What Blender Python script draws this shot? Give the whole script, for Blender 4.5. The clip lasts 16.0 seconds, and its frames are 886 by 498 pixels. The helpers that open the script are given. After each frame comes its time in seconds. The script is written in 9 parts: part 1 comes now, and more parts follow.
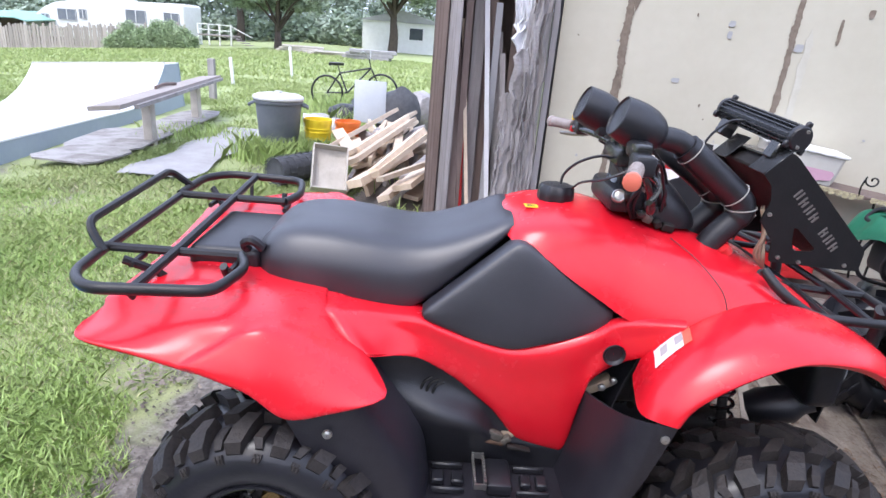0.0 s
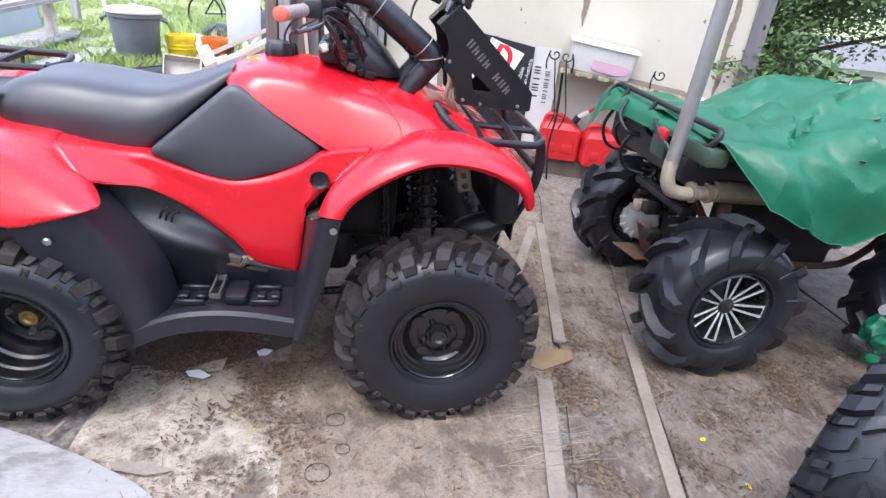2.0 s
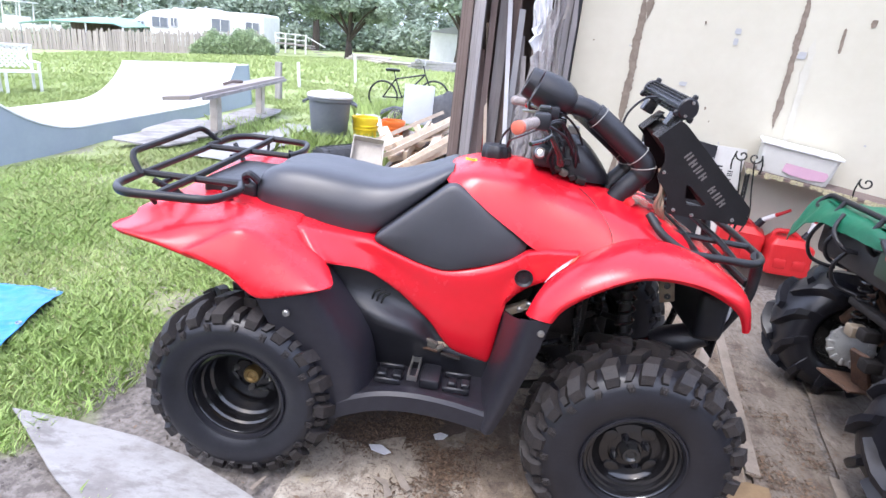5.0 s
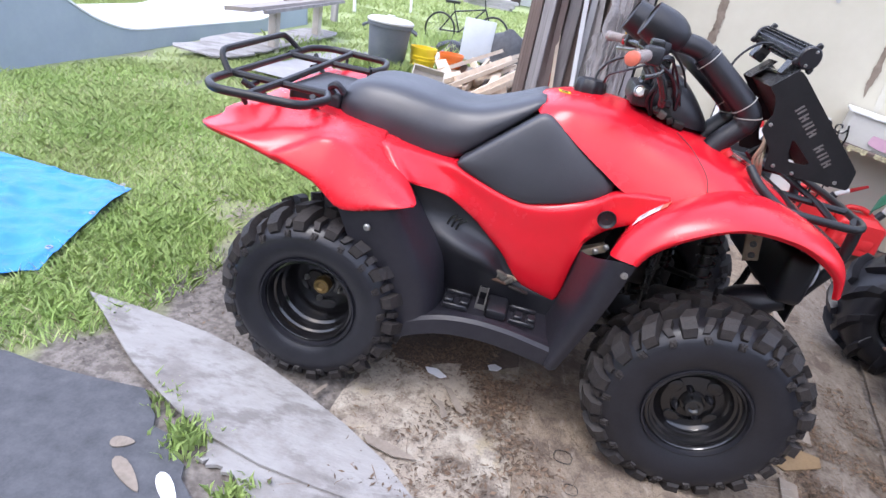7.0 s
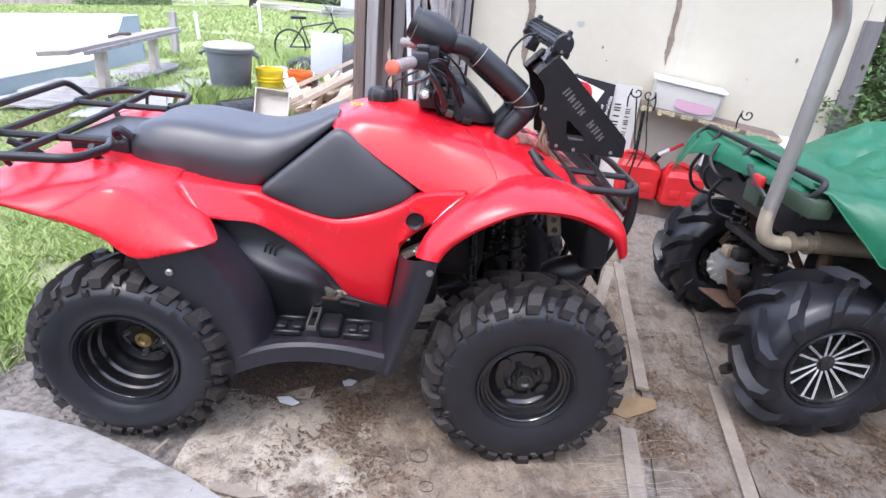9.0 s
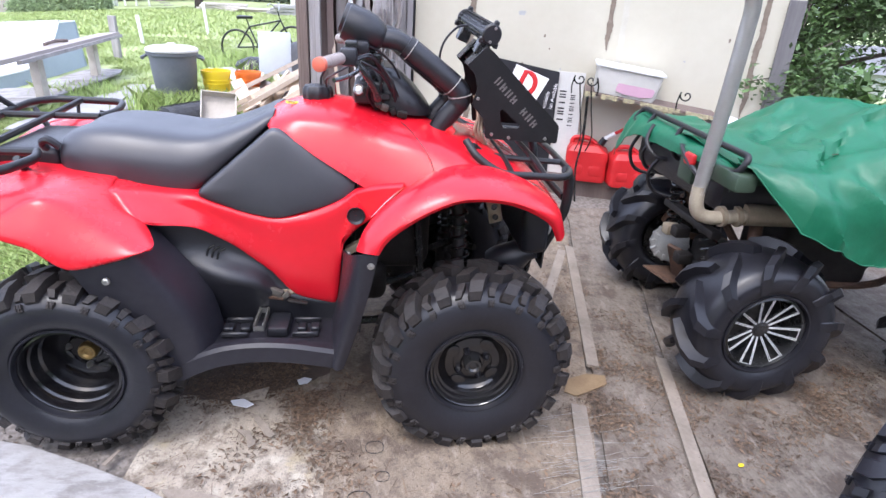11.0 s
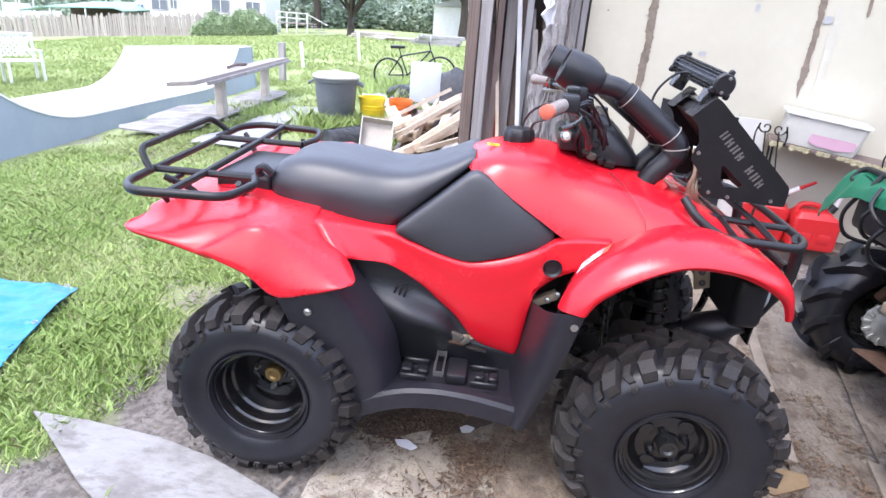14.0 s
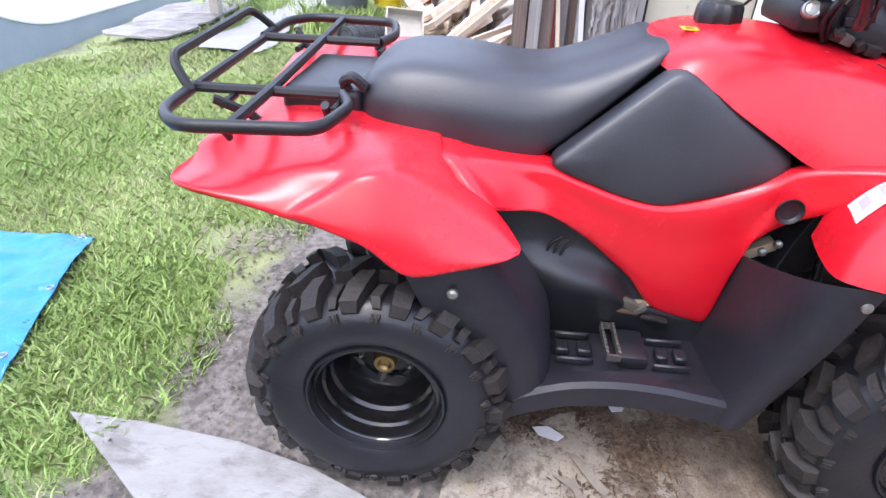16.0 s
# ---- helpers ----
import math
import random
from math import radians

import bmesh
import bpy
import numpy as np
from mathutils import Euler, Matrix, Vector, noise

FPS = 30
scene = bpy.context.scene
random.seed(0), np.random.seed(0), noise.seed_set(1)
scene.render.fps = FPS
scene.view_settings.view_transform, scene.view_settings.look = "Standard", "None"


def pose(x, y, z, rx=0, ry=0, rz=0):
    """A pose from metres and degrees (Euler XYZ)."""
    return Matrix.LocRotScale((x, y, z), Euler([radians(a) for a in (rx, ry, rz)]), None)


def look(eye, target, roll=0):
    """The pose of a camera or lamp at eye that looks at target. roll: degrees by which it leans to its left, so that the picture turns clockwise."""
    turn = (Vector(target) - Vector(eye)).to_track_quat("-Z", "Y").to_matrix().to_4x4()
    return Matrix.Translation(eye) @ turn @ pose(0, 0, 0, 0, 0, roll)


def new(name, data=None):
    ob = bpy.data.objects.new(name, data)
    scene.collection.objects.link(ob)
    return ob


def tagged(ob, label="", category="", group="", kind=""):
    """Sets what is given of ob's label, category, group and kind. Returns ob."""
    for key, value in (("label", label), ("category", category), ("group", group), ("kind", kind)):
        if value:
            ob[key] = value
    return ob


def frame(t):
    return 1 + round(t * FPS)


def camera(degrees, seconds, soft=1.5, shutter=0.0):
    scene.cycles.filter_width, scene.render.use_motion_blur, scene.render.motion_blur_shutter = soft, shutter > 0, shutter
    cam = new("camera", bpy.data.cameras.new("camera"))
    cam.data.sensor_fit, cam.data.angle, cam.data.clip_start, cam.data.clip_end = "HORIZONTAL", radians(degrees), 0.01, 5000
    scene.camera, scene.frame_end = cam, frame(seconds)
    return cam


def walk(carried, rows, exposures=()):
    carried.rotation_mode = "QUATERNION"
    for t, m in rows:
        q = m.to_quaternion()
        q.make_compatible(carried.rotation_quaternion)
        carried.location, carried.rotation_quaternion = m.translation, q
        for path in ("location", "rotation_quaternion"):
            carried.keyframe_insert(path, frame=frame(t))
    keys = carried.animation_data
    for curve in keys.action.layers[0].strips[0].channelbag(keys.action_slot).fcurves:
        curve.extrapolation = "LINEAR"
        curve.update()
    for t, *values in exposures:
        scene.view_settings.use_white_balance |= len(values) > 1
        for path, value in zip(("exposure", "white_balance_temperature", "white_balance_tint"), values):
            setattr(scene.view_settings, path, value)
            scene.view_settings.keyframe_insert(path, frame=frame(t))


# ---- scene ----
# the camera: seconds, eye, target, lean to its left
cam = camera(75.3, 16.0)
PATH = [
    (0, (-0.280, -1.859, 1.493), (-0.363, 0.015, 0.798), 4.90),
    (0.5, (-0.147, -1.950, 1.446), (-0.258, -0.117, 0.654), 2.49),
    (1, (-0.137, -2.078, 1.367), (-0.197, -0.262, 0.532), 5.71),
    (1.5, (0.065, -2.196, 1.415), (0.111, -0.366, 0.610), 5.38),
    (2, (0.352, -2.248, 1.373), (0.539, -0.454, 0.508), 5.91),
    (2.5, (0.403, -2.273, 1.393), (0.578, -0.476, 0.534), 4.31),
    (3, (0.413, -2.272, 1.465), (0.622, -0.417, 0.748), 4.44),
    (3.5, (0.351, -2.257, 1.465), (0.481, -0.377, 0.794), 6.08),
    (4, (0.263, -2.307, 1.488), (0.155, -0.404, 0.881), 0.92),
    (4.5, (0.240, -2.317, 1.488), (0.100, -0.432, 0.834), 3.26),
    (5, (0.125, -2.254, 1.434), (-0.166, -0.392, 0.762), 6.12),
    (5.2, (0.075, -2.250, 1.427), (-0.256, -0.407, 0.724), 8.54),
    (7.3, (-0.021, -2.290, 1.353), (-0.351, -0.520, 0.481), 12.01),
    (7.5, (0.066, -2.284, 1.355), (-0.146, -0.493, 0.491), 13.64),
    (7.8, (0.180, -2.276, 1.401), (0.004, -0.458, 0.585), 6.71),
    (8, (0.212, -2.249, 1.400), (0.115, -0.428, 0.579), 6.54),
    (10.3, (0.273, -2.278, 1.460), (0.258, -0.431, 0.692), 5.05),
    (10.5, (0.286, -2.281, 1.452), (0.267, -0.434, 0.686), 4.81),
    (11, (0.331, -2.284, 1.432), (0.417, -0.458, 0.620), 3.35),
    (11.5, (0.294, -2.296, 1.440), (0.299, -0.465, 0.635), 2.78),
    (12, (0.312, -2.298, 1.428), (0.330, -0.473, 0.612), 2.70),
    (12.5, (0.299, -2.316, 1.439), (0.292, -0.478, 0.651), 2.58),
    (13, (0.263, -2.311, 1.443), (0.186, -0.479, 0.644), 3.14),
    (13.5, (0.184, -2.277, 1.474), (-0.017, -0.430, 0.735), 5.14),
    (14, (0.060, -2.180, 1.447), (-0.248, -0.352, 0.698), 4.33),
    (14.5, (-0.091, -2.031, 1.438), (-0.344, -0.228, 0.612), 5.63),
    (15, (-0.160, -1.962, 1.445), (-0.338, -0.156, 0.605), 6.56),
    (15.5, (-0.225, -1.889, 1.421), (-0.538, -0.147, 0.491), 0.98),
    (16, (-0.431, -1.724, 1.308), (-0.692, -0.043, 0.255), 2.17),
]
walk(cam, [(t, look(eye, target, roll)) for t, eye, target, roll in PATH], [(0.0, 0.89), (1.0, 1.11), (2.0, 1.22), (3.0, 1.31), (4.0, 1.29), (5.0, 1.22), (7.5, 0.96), (8.0, 1.03), (10.5, 1.21), (12.5, 1.25), (14.5, 1.29), (16.0, 1.18)])

# ---- light: bright overcast summer day ----
world = bpy.data.worlds.new("sky")
scene.world = world
world.use_nodes = True
wn = world.node_tree.nodes
sky = wn.new("ShaderNodeTexSky")
sky.sky_type = "NISHITA"
sky.sun_disc = False
sky.sun_elevation = radians(52)
sky.sun_rotation = radians(200)
sky.air_density, sky.dust_density, sky.ozone_density = 1.0, 6.0, 1.0
haze = wn.new("ShaderNodeMixRGB")
haze.inputs[0].default_value = 0.72
haze.inputs[2].default_value = (7.9, 8.95, 12.5, 1)
world.node_tree.links.new(sky.outputs[0], haze.inputs[1])
world.node_tree.links.new(haze.outputs[0], wn["Background"].inputs[0])
wn["Background"].inputs[1].default_value = 0.15
sun_data = bpy.data.lights.new("sun", "SUN")
sun_data.energy, sun_data.angle, sun_data.color = 1.0, radians(18), (1.0, 0.98, 1.0)
sun = new("sun", sun_data)
sun.matrix_world = look((-4.0, -4.5, 14.0), (0.3, 0.5, 0.0))

# ---- helpers of this scene ----
MATS = {}


def mat(name, c1, c2=None, scale=8.0, rough=0.6, metal=0.0, bump=0.0, bscale=None, spec=0.5, fine=0.25, stretch=None, coat=0.0, rvar=0.12, per=0.0):
    """A surface with variation at two scales (patches and grain), uneven gloss and fine relief."""
    m = bpy.data.materials.new(name)
    m.use_nodes = True
    t = m.node_tree
    n, lk = t.nodes, t.links
    b = n["Principled BSDF"]
    c2 = c2 or tuple(v * 0.8 for v in c1)
    co = n.new("ShaderNodeTexCoord")
    mp = n.new("ShaderNodeMapping")
    lk.new(co.outputs["Object"], mp.inputs[0])
    if stretch:
        mp.inputs["Scale"].default_value = stretch
    big = n.new("ShaderNodeTexNoise")
    big.inputs["Scale"].default_value = scale
    big.inputs["Detail"].default_value = 6
    big.inputs["Roughness"].default_value = 0.62
    small = n.new("ShaderNodeTexNoise")
    small.inputs["Scale"].default_value = scale * 9
    small.inputs["Detail"].default_value = 4
    for k in (big, small):
        lk.new(mp.outputs[0], k.inputs["Vector"])
    mixf = n.new("ShaderNodeMix")
    mixf.inputs[0].default_value = fine
    lk.new(big.outputs[0], mixf.inputs[2])
    lk.new(small.outputs[0], mixf.inputs[3])
    ramp = n.new("ShaderNodeMapRange")
    ramp.inputs[1].default_value, ramp.inputs[2].default_value = 0.32, 0.68
    lk.new(mixf.outputs[0], ramp.inputs[0])
    mix = n.new("ShaderNodeMix")
    mix.data_type = "RGBA"
    mix.inputs[6].default_value = (*c1, 1)
    mix.inputs[7].default_value = (*c2, 1)
    lk.new(ramp.outputs[0], mix.inputs[0])
    col = mix.outputs[2]
    if per:
        info = n.new("ShaderNodeObjectInfo")
        geo = n.new("ShaderNodeNewGeometry")
        add = n.new("ShaderNodeMath")
        add.operation = "ADD"
        lk.new(info.outputs["Random"], add.inputs[0])
        lk.new(geo.outputs["Random Per Island"], add.inputs[1])
        fr = n.new("ShaderNodeMath")
        fr.operation = "FRACT"
        lk.new(add.outputs[0], fr.inputs[0])
        mr = n.new("ShaderNodeMapRange")
        mr.inputs[3].default_value, mr.inputs[4].default_value = 1 - per, 1 + per
        lk.new(fr.outputs[0], mr.inputs[0])
        hs = n.new("ShaderNodeHueSaturation")
        lk.new(mr.outputs[0], hs.inputs["Value"])
        lk.new(col, hs.inputs["Color"])
        col = hs.outputs[0]
    lk.new(col, b.inputs["Base Color"])
    rr = n.new("ShaderNodeMapRange")
    rr.inputs[3].default_value, rr.inputs[4].default_value = max(0.03, rough - rvar), min(1, rough + rvar)
    lk.new(mixf.outputs[0], rr.inputs[0])
    lk.new(rr.outputs[0], b.inputs["Roughness"])
    b.inputs["Metallic"].default_value = metal
    b.inputs["Specular IOR Level"].default_value = spec
    b.inputs["Coat Weight"].default_value = coat
    b.inputs["Coat Roughness"].default_value = rough * 0.8
    if bump:
        bn = n.new("ShaderNodeBump")
        bn.inputs["Strength"].default_value = min(1.0, bump)
        bn.inputs["Distance"].default_value = 0.004
        grain = n.new("ShaderNodeTexNoise")
        grain.inputs["Scale"].default_value = bscale or scale * 14
        grain.inputs["Detail"].default_value = 5
        lk.new(mp.outputs[0], grain.inputs["Vector"])
        lk.new(grain.outputs[0], bn.inputs["Height"])
        lk.new(bn.outputs[0], b.inputs["Normal"])
    MATS[name] = m
    return m


def finish(bm, name, material, smooth=40):
    """Turns a bmesh into a mesh with smooth faces, sharp past that angle."""
    bmesh.ops.recalc_face_normals(bm, faces=bm.faces)
    me = bpy.data.meshes.new(name)
    for f in bm.faces:
        f.smooth = smooth > 0
    lim = radians(smooth)
    for e in bm.edges:
        if len(e.link_faces) == 2 and e.calc_face_angle(0) > lim:
            e.smooth = False
    bm.to_mesh(me)
    bm.free()
    me.materials.append(material)
    return me


def part(name, bm, material, parent, label="", smooth=40, m=None):
    ob = new(name, finish(bm, name, material, smooth))
    ob.parent = parent
    if m is not None:
        ob.matrix_basis = m
    if label:
        tagged(ob, label)
    return ob


SITE = Matrix.Identity(4)            # where the group being built stands


def thing(name, label, category, m=None, group="", kind=""):
    ob = new(name)
    ob.empty_display_size = 0.1
    ob.matrix_basis = SITE if m is None else SITE @ m
    return tagged(ob, label, category, group, kind)


def solo(name, bm, material, label, category, m=None, group="", kind="", smooth=40):
    ob = new(name, finish(bm, name, material, smooth))
    ob.matrix_basis = SITE if m is None else SITE @ m
    return tagged(ob, label, category, group, kind)


def BM():
    return bmesh.new()


def box(bm, lo, hi, bevel=0.0, m=None, seg=1):
    """A box from corner to corner, its edges rounded."""
    r = bmesh.ops.create_cube(bm, size=1.0)
    vs = r["verts"]
    c = [(a + b) / 2 for a, b in zip(lo, hi)]
    s = [b - a for a, b in zip(lo, hi)]
    bmesh.ops.scale(bm, vec=s, verts=vs)
    bmesh.ops.translate(bm, vec=c, verts=vs)
    if bevel:
        es = list({e for v in vs for e in v.link_edges})
        out = bmesh.ops.bevel(bm, geom=es, offset=bevel, segments=seg, affect="EDGES", profile=0.5)
        vs = list({v for f in out["faces"] for v in f.verts} | {v for v in vs if v.is_valid})
    if m is not None:
        bmesh.ops.transform(bm, matrix=m, verts=vs)
    return bm


def smooth_line(pts, n=8, closed=False):
    """Catmull-Rom through the points."""
    P = [Vector(p) for p in pts]
    k = len(P)
    out = []
    for i in range(k if closed else k - 1):
        if closed:
            a, b, c, d = P[i - 1], P[i], P[(i + 1) % k], P[(i + 2) % k]
        else:
            a, b, c, d = P[max(i - 1, 0)], P[i], P[i + 1], P[min(i + 2, k - 1)]
        for j in range(n):
            t = j / n
            out.append(0.5 * ((2 * b) + (c - a) * t + (2 * a - 5 * b + 4 * c - d) * t * t + (3 * b - a - 3 * c + d) * t ** 3))
    if not closed:
        out.append(P[-1].copy())
    return out


def rounded(pts, r=0.04, n=4, closed=False):
    """A line with its corners rounded by r."""
    P = [Vector(p) for p in pts]
    out = []
    k = len(P)
    for i, p in enumerate(P):
        if not closed and i in (0, k - 1):
            out.append(p)
            continue
        a, c = P[i - 1], P[(i + 1) % k]
        d1, d2 = (a - p), (c - p)
        q = min(r, d1.length * 0.45, d2.length * 0.45)
        s, e = p + d1.normalized() * q, p + d2.normalized() * q
        for j in range(n + 1):
            t = j / n
            out.append(s * (1 - t) ** 2 + p * 2 * t * (1 - t) + e * t * t)
    return out


def tube(bm, line, r, sides=10, closed=False, cap=True):
    """A round tube along a line; r is a number or one for each point."""
    P = [Vector(p) for p in line]
    k = len(P)
    rs = r if isinstance(r, (list, tuple)) else [r] * k
    rings = []
    up = None
    for i, p in enumerate(P):
        if closed:
            d = P[(i + 1) % k] - P[i - 1]
        else:
            d = P[min(i + 1, k - 1)] - P[max(i - 1, 0)]
        if d.length < 1e-9:
            d = Vector((0, 0, 1))
        d.normalize()
        if up is None:
            up = d.orthogonal().normalized()
        up = (up - d * up.dot(d))
        up = up.normalized() if up.length > 1e-6 else d.orthogonal().normalized()
        sd = d.cross(up)
        rings.append([bm.verts.new(p + (up * math.cos(2 * math.pi * j / sides) + sd * math.sin(2 * math.pi * j / sides)) * rs[i]) for j in range(sides)])
    for i in range(k if closed else k - 1):
        A, B = rings[i], rings[(i + 1) % k]
        for j in range(sides):
            bm.faces.new((A[j], A[(j + 1) % sides], B[(j + 1) % sides], B[j]))
    if cap and not closed:
        bm.faces.new(list(reversed(rings[0])))
        bm.faces.new(rings[-1])
    return bm


def rod(bm, a, b, r, sides=10):
    return tube(bm, [a, b], r, sides)


def revolve(bm, profile, seg=32, m=None, cap=False):
    """Turns (radius, height) about z."""
    rings = []
    for rad, h in profile:
        rings.append([bm.verts.new((rad * math.cos(2 * math.pi * j / seg), rad * math.sin(2 * math.pi * j / seg), h)) for j in range(seg)])
    for A, B in zip(rings, rings[1:]):
        for j in range(seg):
            bm.faces.new((A[j], A[(j + 1) % seg], B[(j + 1) % seg], B[j]))
    if cap:
        bm.faces.new(list(reversed(rings[0])))
        bm.faces.new(rings[-1])
    if m is not None:
        bmesh.ops.transform(bm, matrix=m, verts=[v for r in rings for v in r])
    return bm


def loft(bm, rows, closed=False, thick=0.0, caps=False):
    """A skin through rows of points; thick: doubled inwards along the normals."""
    V = [[bm.verts.new(p) for p in row] for row in rows]
    for A, B in zip(V, V[1:]):
        k = len(A)
        for j in range(k if closed else k - 1):
            bm.faces.new((A[j], A[(j + 1) % k], B[(j + 1) % k], B[j]))
    if caps and closed:
        bm.faces.new(list(reversed(V[0])))
        bm.faces.new(V[-1])
    if thick:
        bmesh.ops.recalc_face_normals(bm, faces=bm.faces)
        bmesh.ops.solidify(bm, geom=bm.faces[:], thickness=thick)
    return bm


def across(rows, n=4, m=4):
    """Smooths a coarse net of points both ways."""
    a = [smooth_line(r, n) for r in rows]
    b = [smooth_line(c, m) for c in zip(*a)]
    return [list(r) for r in zip(*b)]


def plate(bm, outline, thick, m=None, bevel=0.0):
    """An outline in x, y made thick upwards along z."""
    vs = [bm.verts.new((p[0], p[1], 0)) for p in outline]
    f = bm.faces.new(vs)
    out = bmesh.ops.extrude_face_region(bm, geom=[f])
    top = [v for v in out["geom"] if isinstance(v, bmesh.types.BMVert)]
    bmesh.ops.translate(bm, vec=(0, 0, thick), verts=top)
    allv = vs + top
    if bevel:
        es = [e for e in {e for v in allv for e in v.link_edges} if all(v in allv for v in e.verts)]
        o = bmesh.ops.bevel(bm, geom=es, offset=bevel, segments=2, affect="EDGES", profile=0.5)
        allv = list({v for f in o["faces"] for v in f.verts} | {v for v in allv if v.is_valid})
    if m is not None:
        bmesh.ops.transform(bm, matrix=m, verts=allv)
    return bm


def cloud(name, verts, faces, material, parent=None, label="", category="", kind="stuff"):
    """Many small faces in one mesh, from arrays."""
    me = bpy.data.meshes.new(name)
    verts = np.asarray(verts, dtype=np.float32)
    faces = np.asarray(faces, dtype=np.int32)
    k = faces.shape[1]
    me.vertices.add(len(verts))
    me.vertices.foreach_set("co", verts.ravel())
    me.loops.add(faces.size)
    me.loops.foreach_set("vertex_index", faces.ravel())
    me.polygons.add(len(faces))
    me.polygons.foreach_set("loop_start", np.arange(0, faces.size, k, dtype=np.int32))
    me.update(calc_edges=True)
    me.materials.append(material)
    ob = new(name, me)
    if parent is not None:
        ob.parent = parent
    else:
        ob.matrix_basis = SITE
    if label or category:
        tagged(ob, label, category, "", kind)
    elif kind:
        tagged(ob, kind=kind)
    return ob


def leaf_cloud(rng, centres, size, flat=0.5):
    """Leaf quads (folded diamonds) at the centres, turned every way."""
    n = len(centres)
    d = rng.normal(size=(n, 3))
    d[:, 2] *= flat
    d /= np.linalg.norm(d, axis=1)[:, None]
    e = np.cross(d, rng.normal(size=(n, 3)))
    e /= np.linalg.norm(e, axis=1)[:, None] + 1e-9
    s = size * rng.uniform(0.6, 1.3, size=(n, 1))
    c = np.asarray(centres)
    v = np.stack([c - d * s, c + e * s * 0.42, c + d * s, c - e * s * 0.42], axis=1).reshape(-1, 3)
    f = np.arange(4 * n).reshape(n, 4)
    return v, f


def text_part(name, words, size, material, parent, m, depth=0.001, label=""):
    """Words in the built-in font, as a mesh."""
    cu = bpy.data.curves.new(name, "FONT")
    cu.body, cu.size, cu.extrude, cu.align_x, cu.align_y = words, size, depth, "CENTER", "CENTER"
    tmp = new(name + "_tmp", cu)
    bpy.context.view_layer.update()
    me = bpy.data.meshes.new_from_object(tmp)
    bpy.data.objects.remove(tmp)
    me.materials.clear()
    me.materials.append(material)
    ob = new(name, me)
    ob.parent = parent
    ob.matrix_basis = m
    if label:
        tagged(ob, label)
    return ob

# ---- materials ----
RED = mat("red_plastic", (0.60, 0.008, 0.018), (0.66, 0.011, 0.025), 3, 0.26, spec=0.5, bump=0.02, bscale=300, fine=0.3)
VINYL = mat("black_vinyl", (0.010, 0.010, 0.015), (0.020, 0.020, 0.027), 5, 0.42, bump=0.2, bscale=420, spec=0.85, coat=0.10)
BLACKPL = mat("black_plastic", (0.010, 0.010, 0.013), (0.019, 0.019, 0.023), 7, 0.34, bump=0.3, bscale=350)
GUARD = mat("dark_guard_plastic", (0.014, 0.013, 0.018), (0.026, 0.025, 0.031), 5, 0.40, bump=0.25, bscale=260, spec=0.36, fine=0.4)
RUBBER = mat("tyre_rubber", (0.010, 0.010, 0.013), (0.019, 0.019, 0.024), 9, 0.33, bump=0.16, bscale=90, spec=0.42)
TREAD = mat("dusty_tread_rubber", (0.013, 0.012, 0.013), (0.038, 0.031, 0.028), 14, 0.60, bump=0.6, bscale=90, spec=0.35, fine=0.5)
CASTING = mat("dirty_engine_casting", (0.16, 0.145, 0.12), (0.075, 0.065, 0.055), 40, 0.6, metal=0.3, bump=0.5)
PUNCH = mat("dull_punched_metal", (0.085, 0.08, 0.076), (0.13, 0.125, 0.12), 30, 0.5)
RIMBLACK = mat("glossy_black_rim", (0.006, 0.006, 0.007), (0.014, 0.013, 0.014), 14, 0.17, bump=0.08, bscale=90, coat=0.5)
BLACKMET = mat("black_painted_steel", (0.012, 0.012, 0.013), (0.022, 0.022, 0.022), 10, 0.26, bump=0.1, bscale=200, coat=0.3)
TUBEMET = mat("black_powder_coat", (0.010, 0.010, 0.012), (0.020, 0.020, 0.022), 12, 0.38, bump=0.15, bscale=300, spec=0.36)
ENGINE = mat("grimy_engine_metal", (0.035, 0.030, 0.027), (0.014, 0.012, 0.012), 14, 0.6, metal=0.4, bump=0.5)
RUST = mat("rusty_steel", (0.16, 0.085, 0.05), (0.07, 0.045, 0.035), 22, 0.75, metal=0.3, bump=0.5)
STEEL = mat("dull_steel", (0.46, 0.45, 0.43), (0.34, 0.33, 0.31), 14, 0.34, metal=0.9, bump=0.15)
CHROME = mat("machined_alloy", (0.82, 0.82, 0.82), (0.74, 0.74, 0.74), 14, 0.3, metal=0.35)
PIPE = mat("weathered_exhaust_steel", (0.62, 0.615, 0.60), (0.50, 0.485, 0.45), 5, 0.36, metal=0.6, bump=0.2)
PIPEMID = mat("stained_pipe_elbow", (0.50, 0.44, 0.34), (0.36, 0.30, 0.22), 12, 0.45, metal=0.3, bump=0.2)
PIPETAN = mat("heat_stained_pipe", (0.37, 0.30, 0.21), (0.24, 0.19, 0.14), 14, 0.5, metal=0.25, bump=0.2)
GOLD = mat("brass_cap", (0.36, 0.24, 0.09), (0.22, 0.15, 0.07), 30, 0.4, metal=0.8)
GRIP = mat("grey_rubber_grip", (0.36, 0.32, 0.30), (0.24, 0.20, 0.19), 20, 0.7, bump=0.3)
ORANGE = mat("orange_rubber", (0.66, 0.15, 0.09), (0.56, 0.12, 0.08), 20, 0.6)
WHITEPL = mat("white_paint", (0.78, 0.78, 0.77), (0.68, 0.68, 0.66), 3, 0.5, bump=0.1)
YELLOW = mat("yellow_label", (0.85, 0.62, 0.03), (0.8, 0.56, 0.02), 20, 0.5)
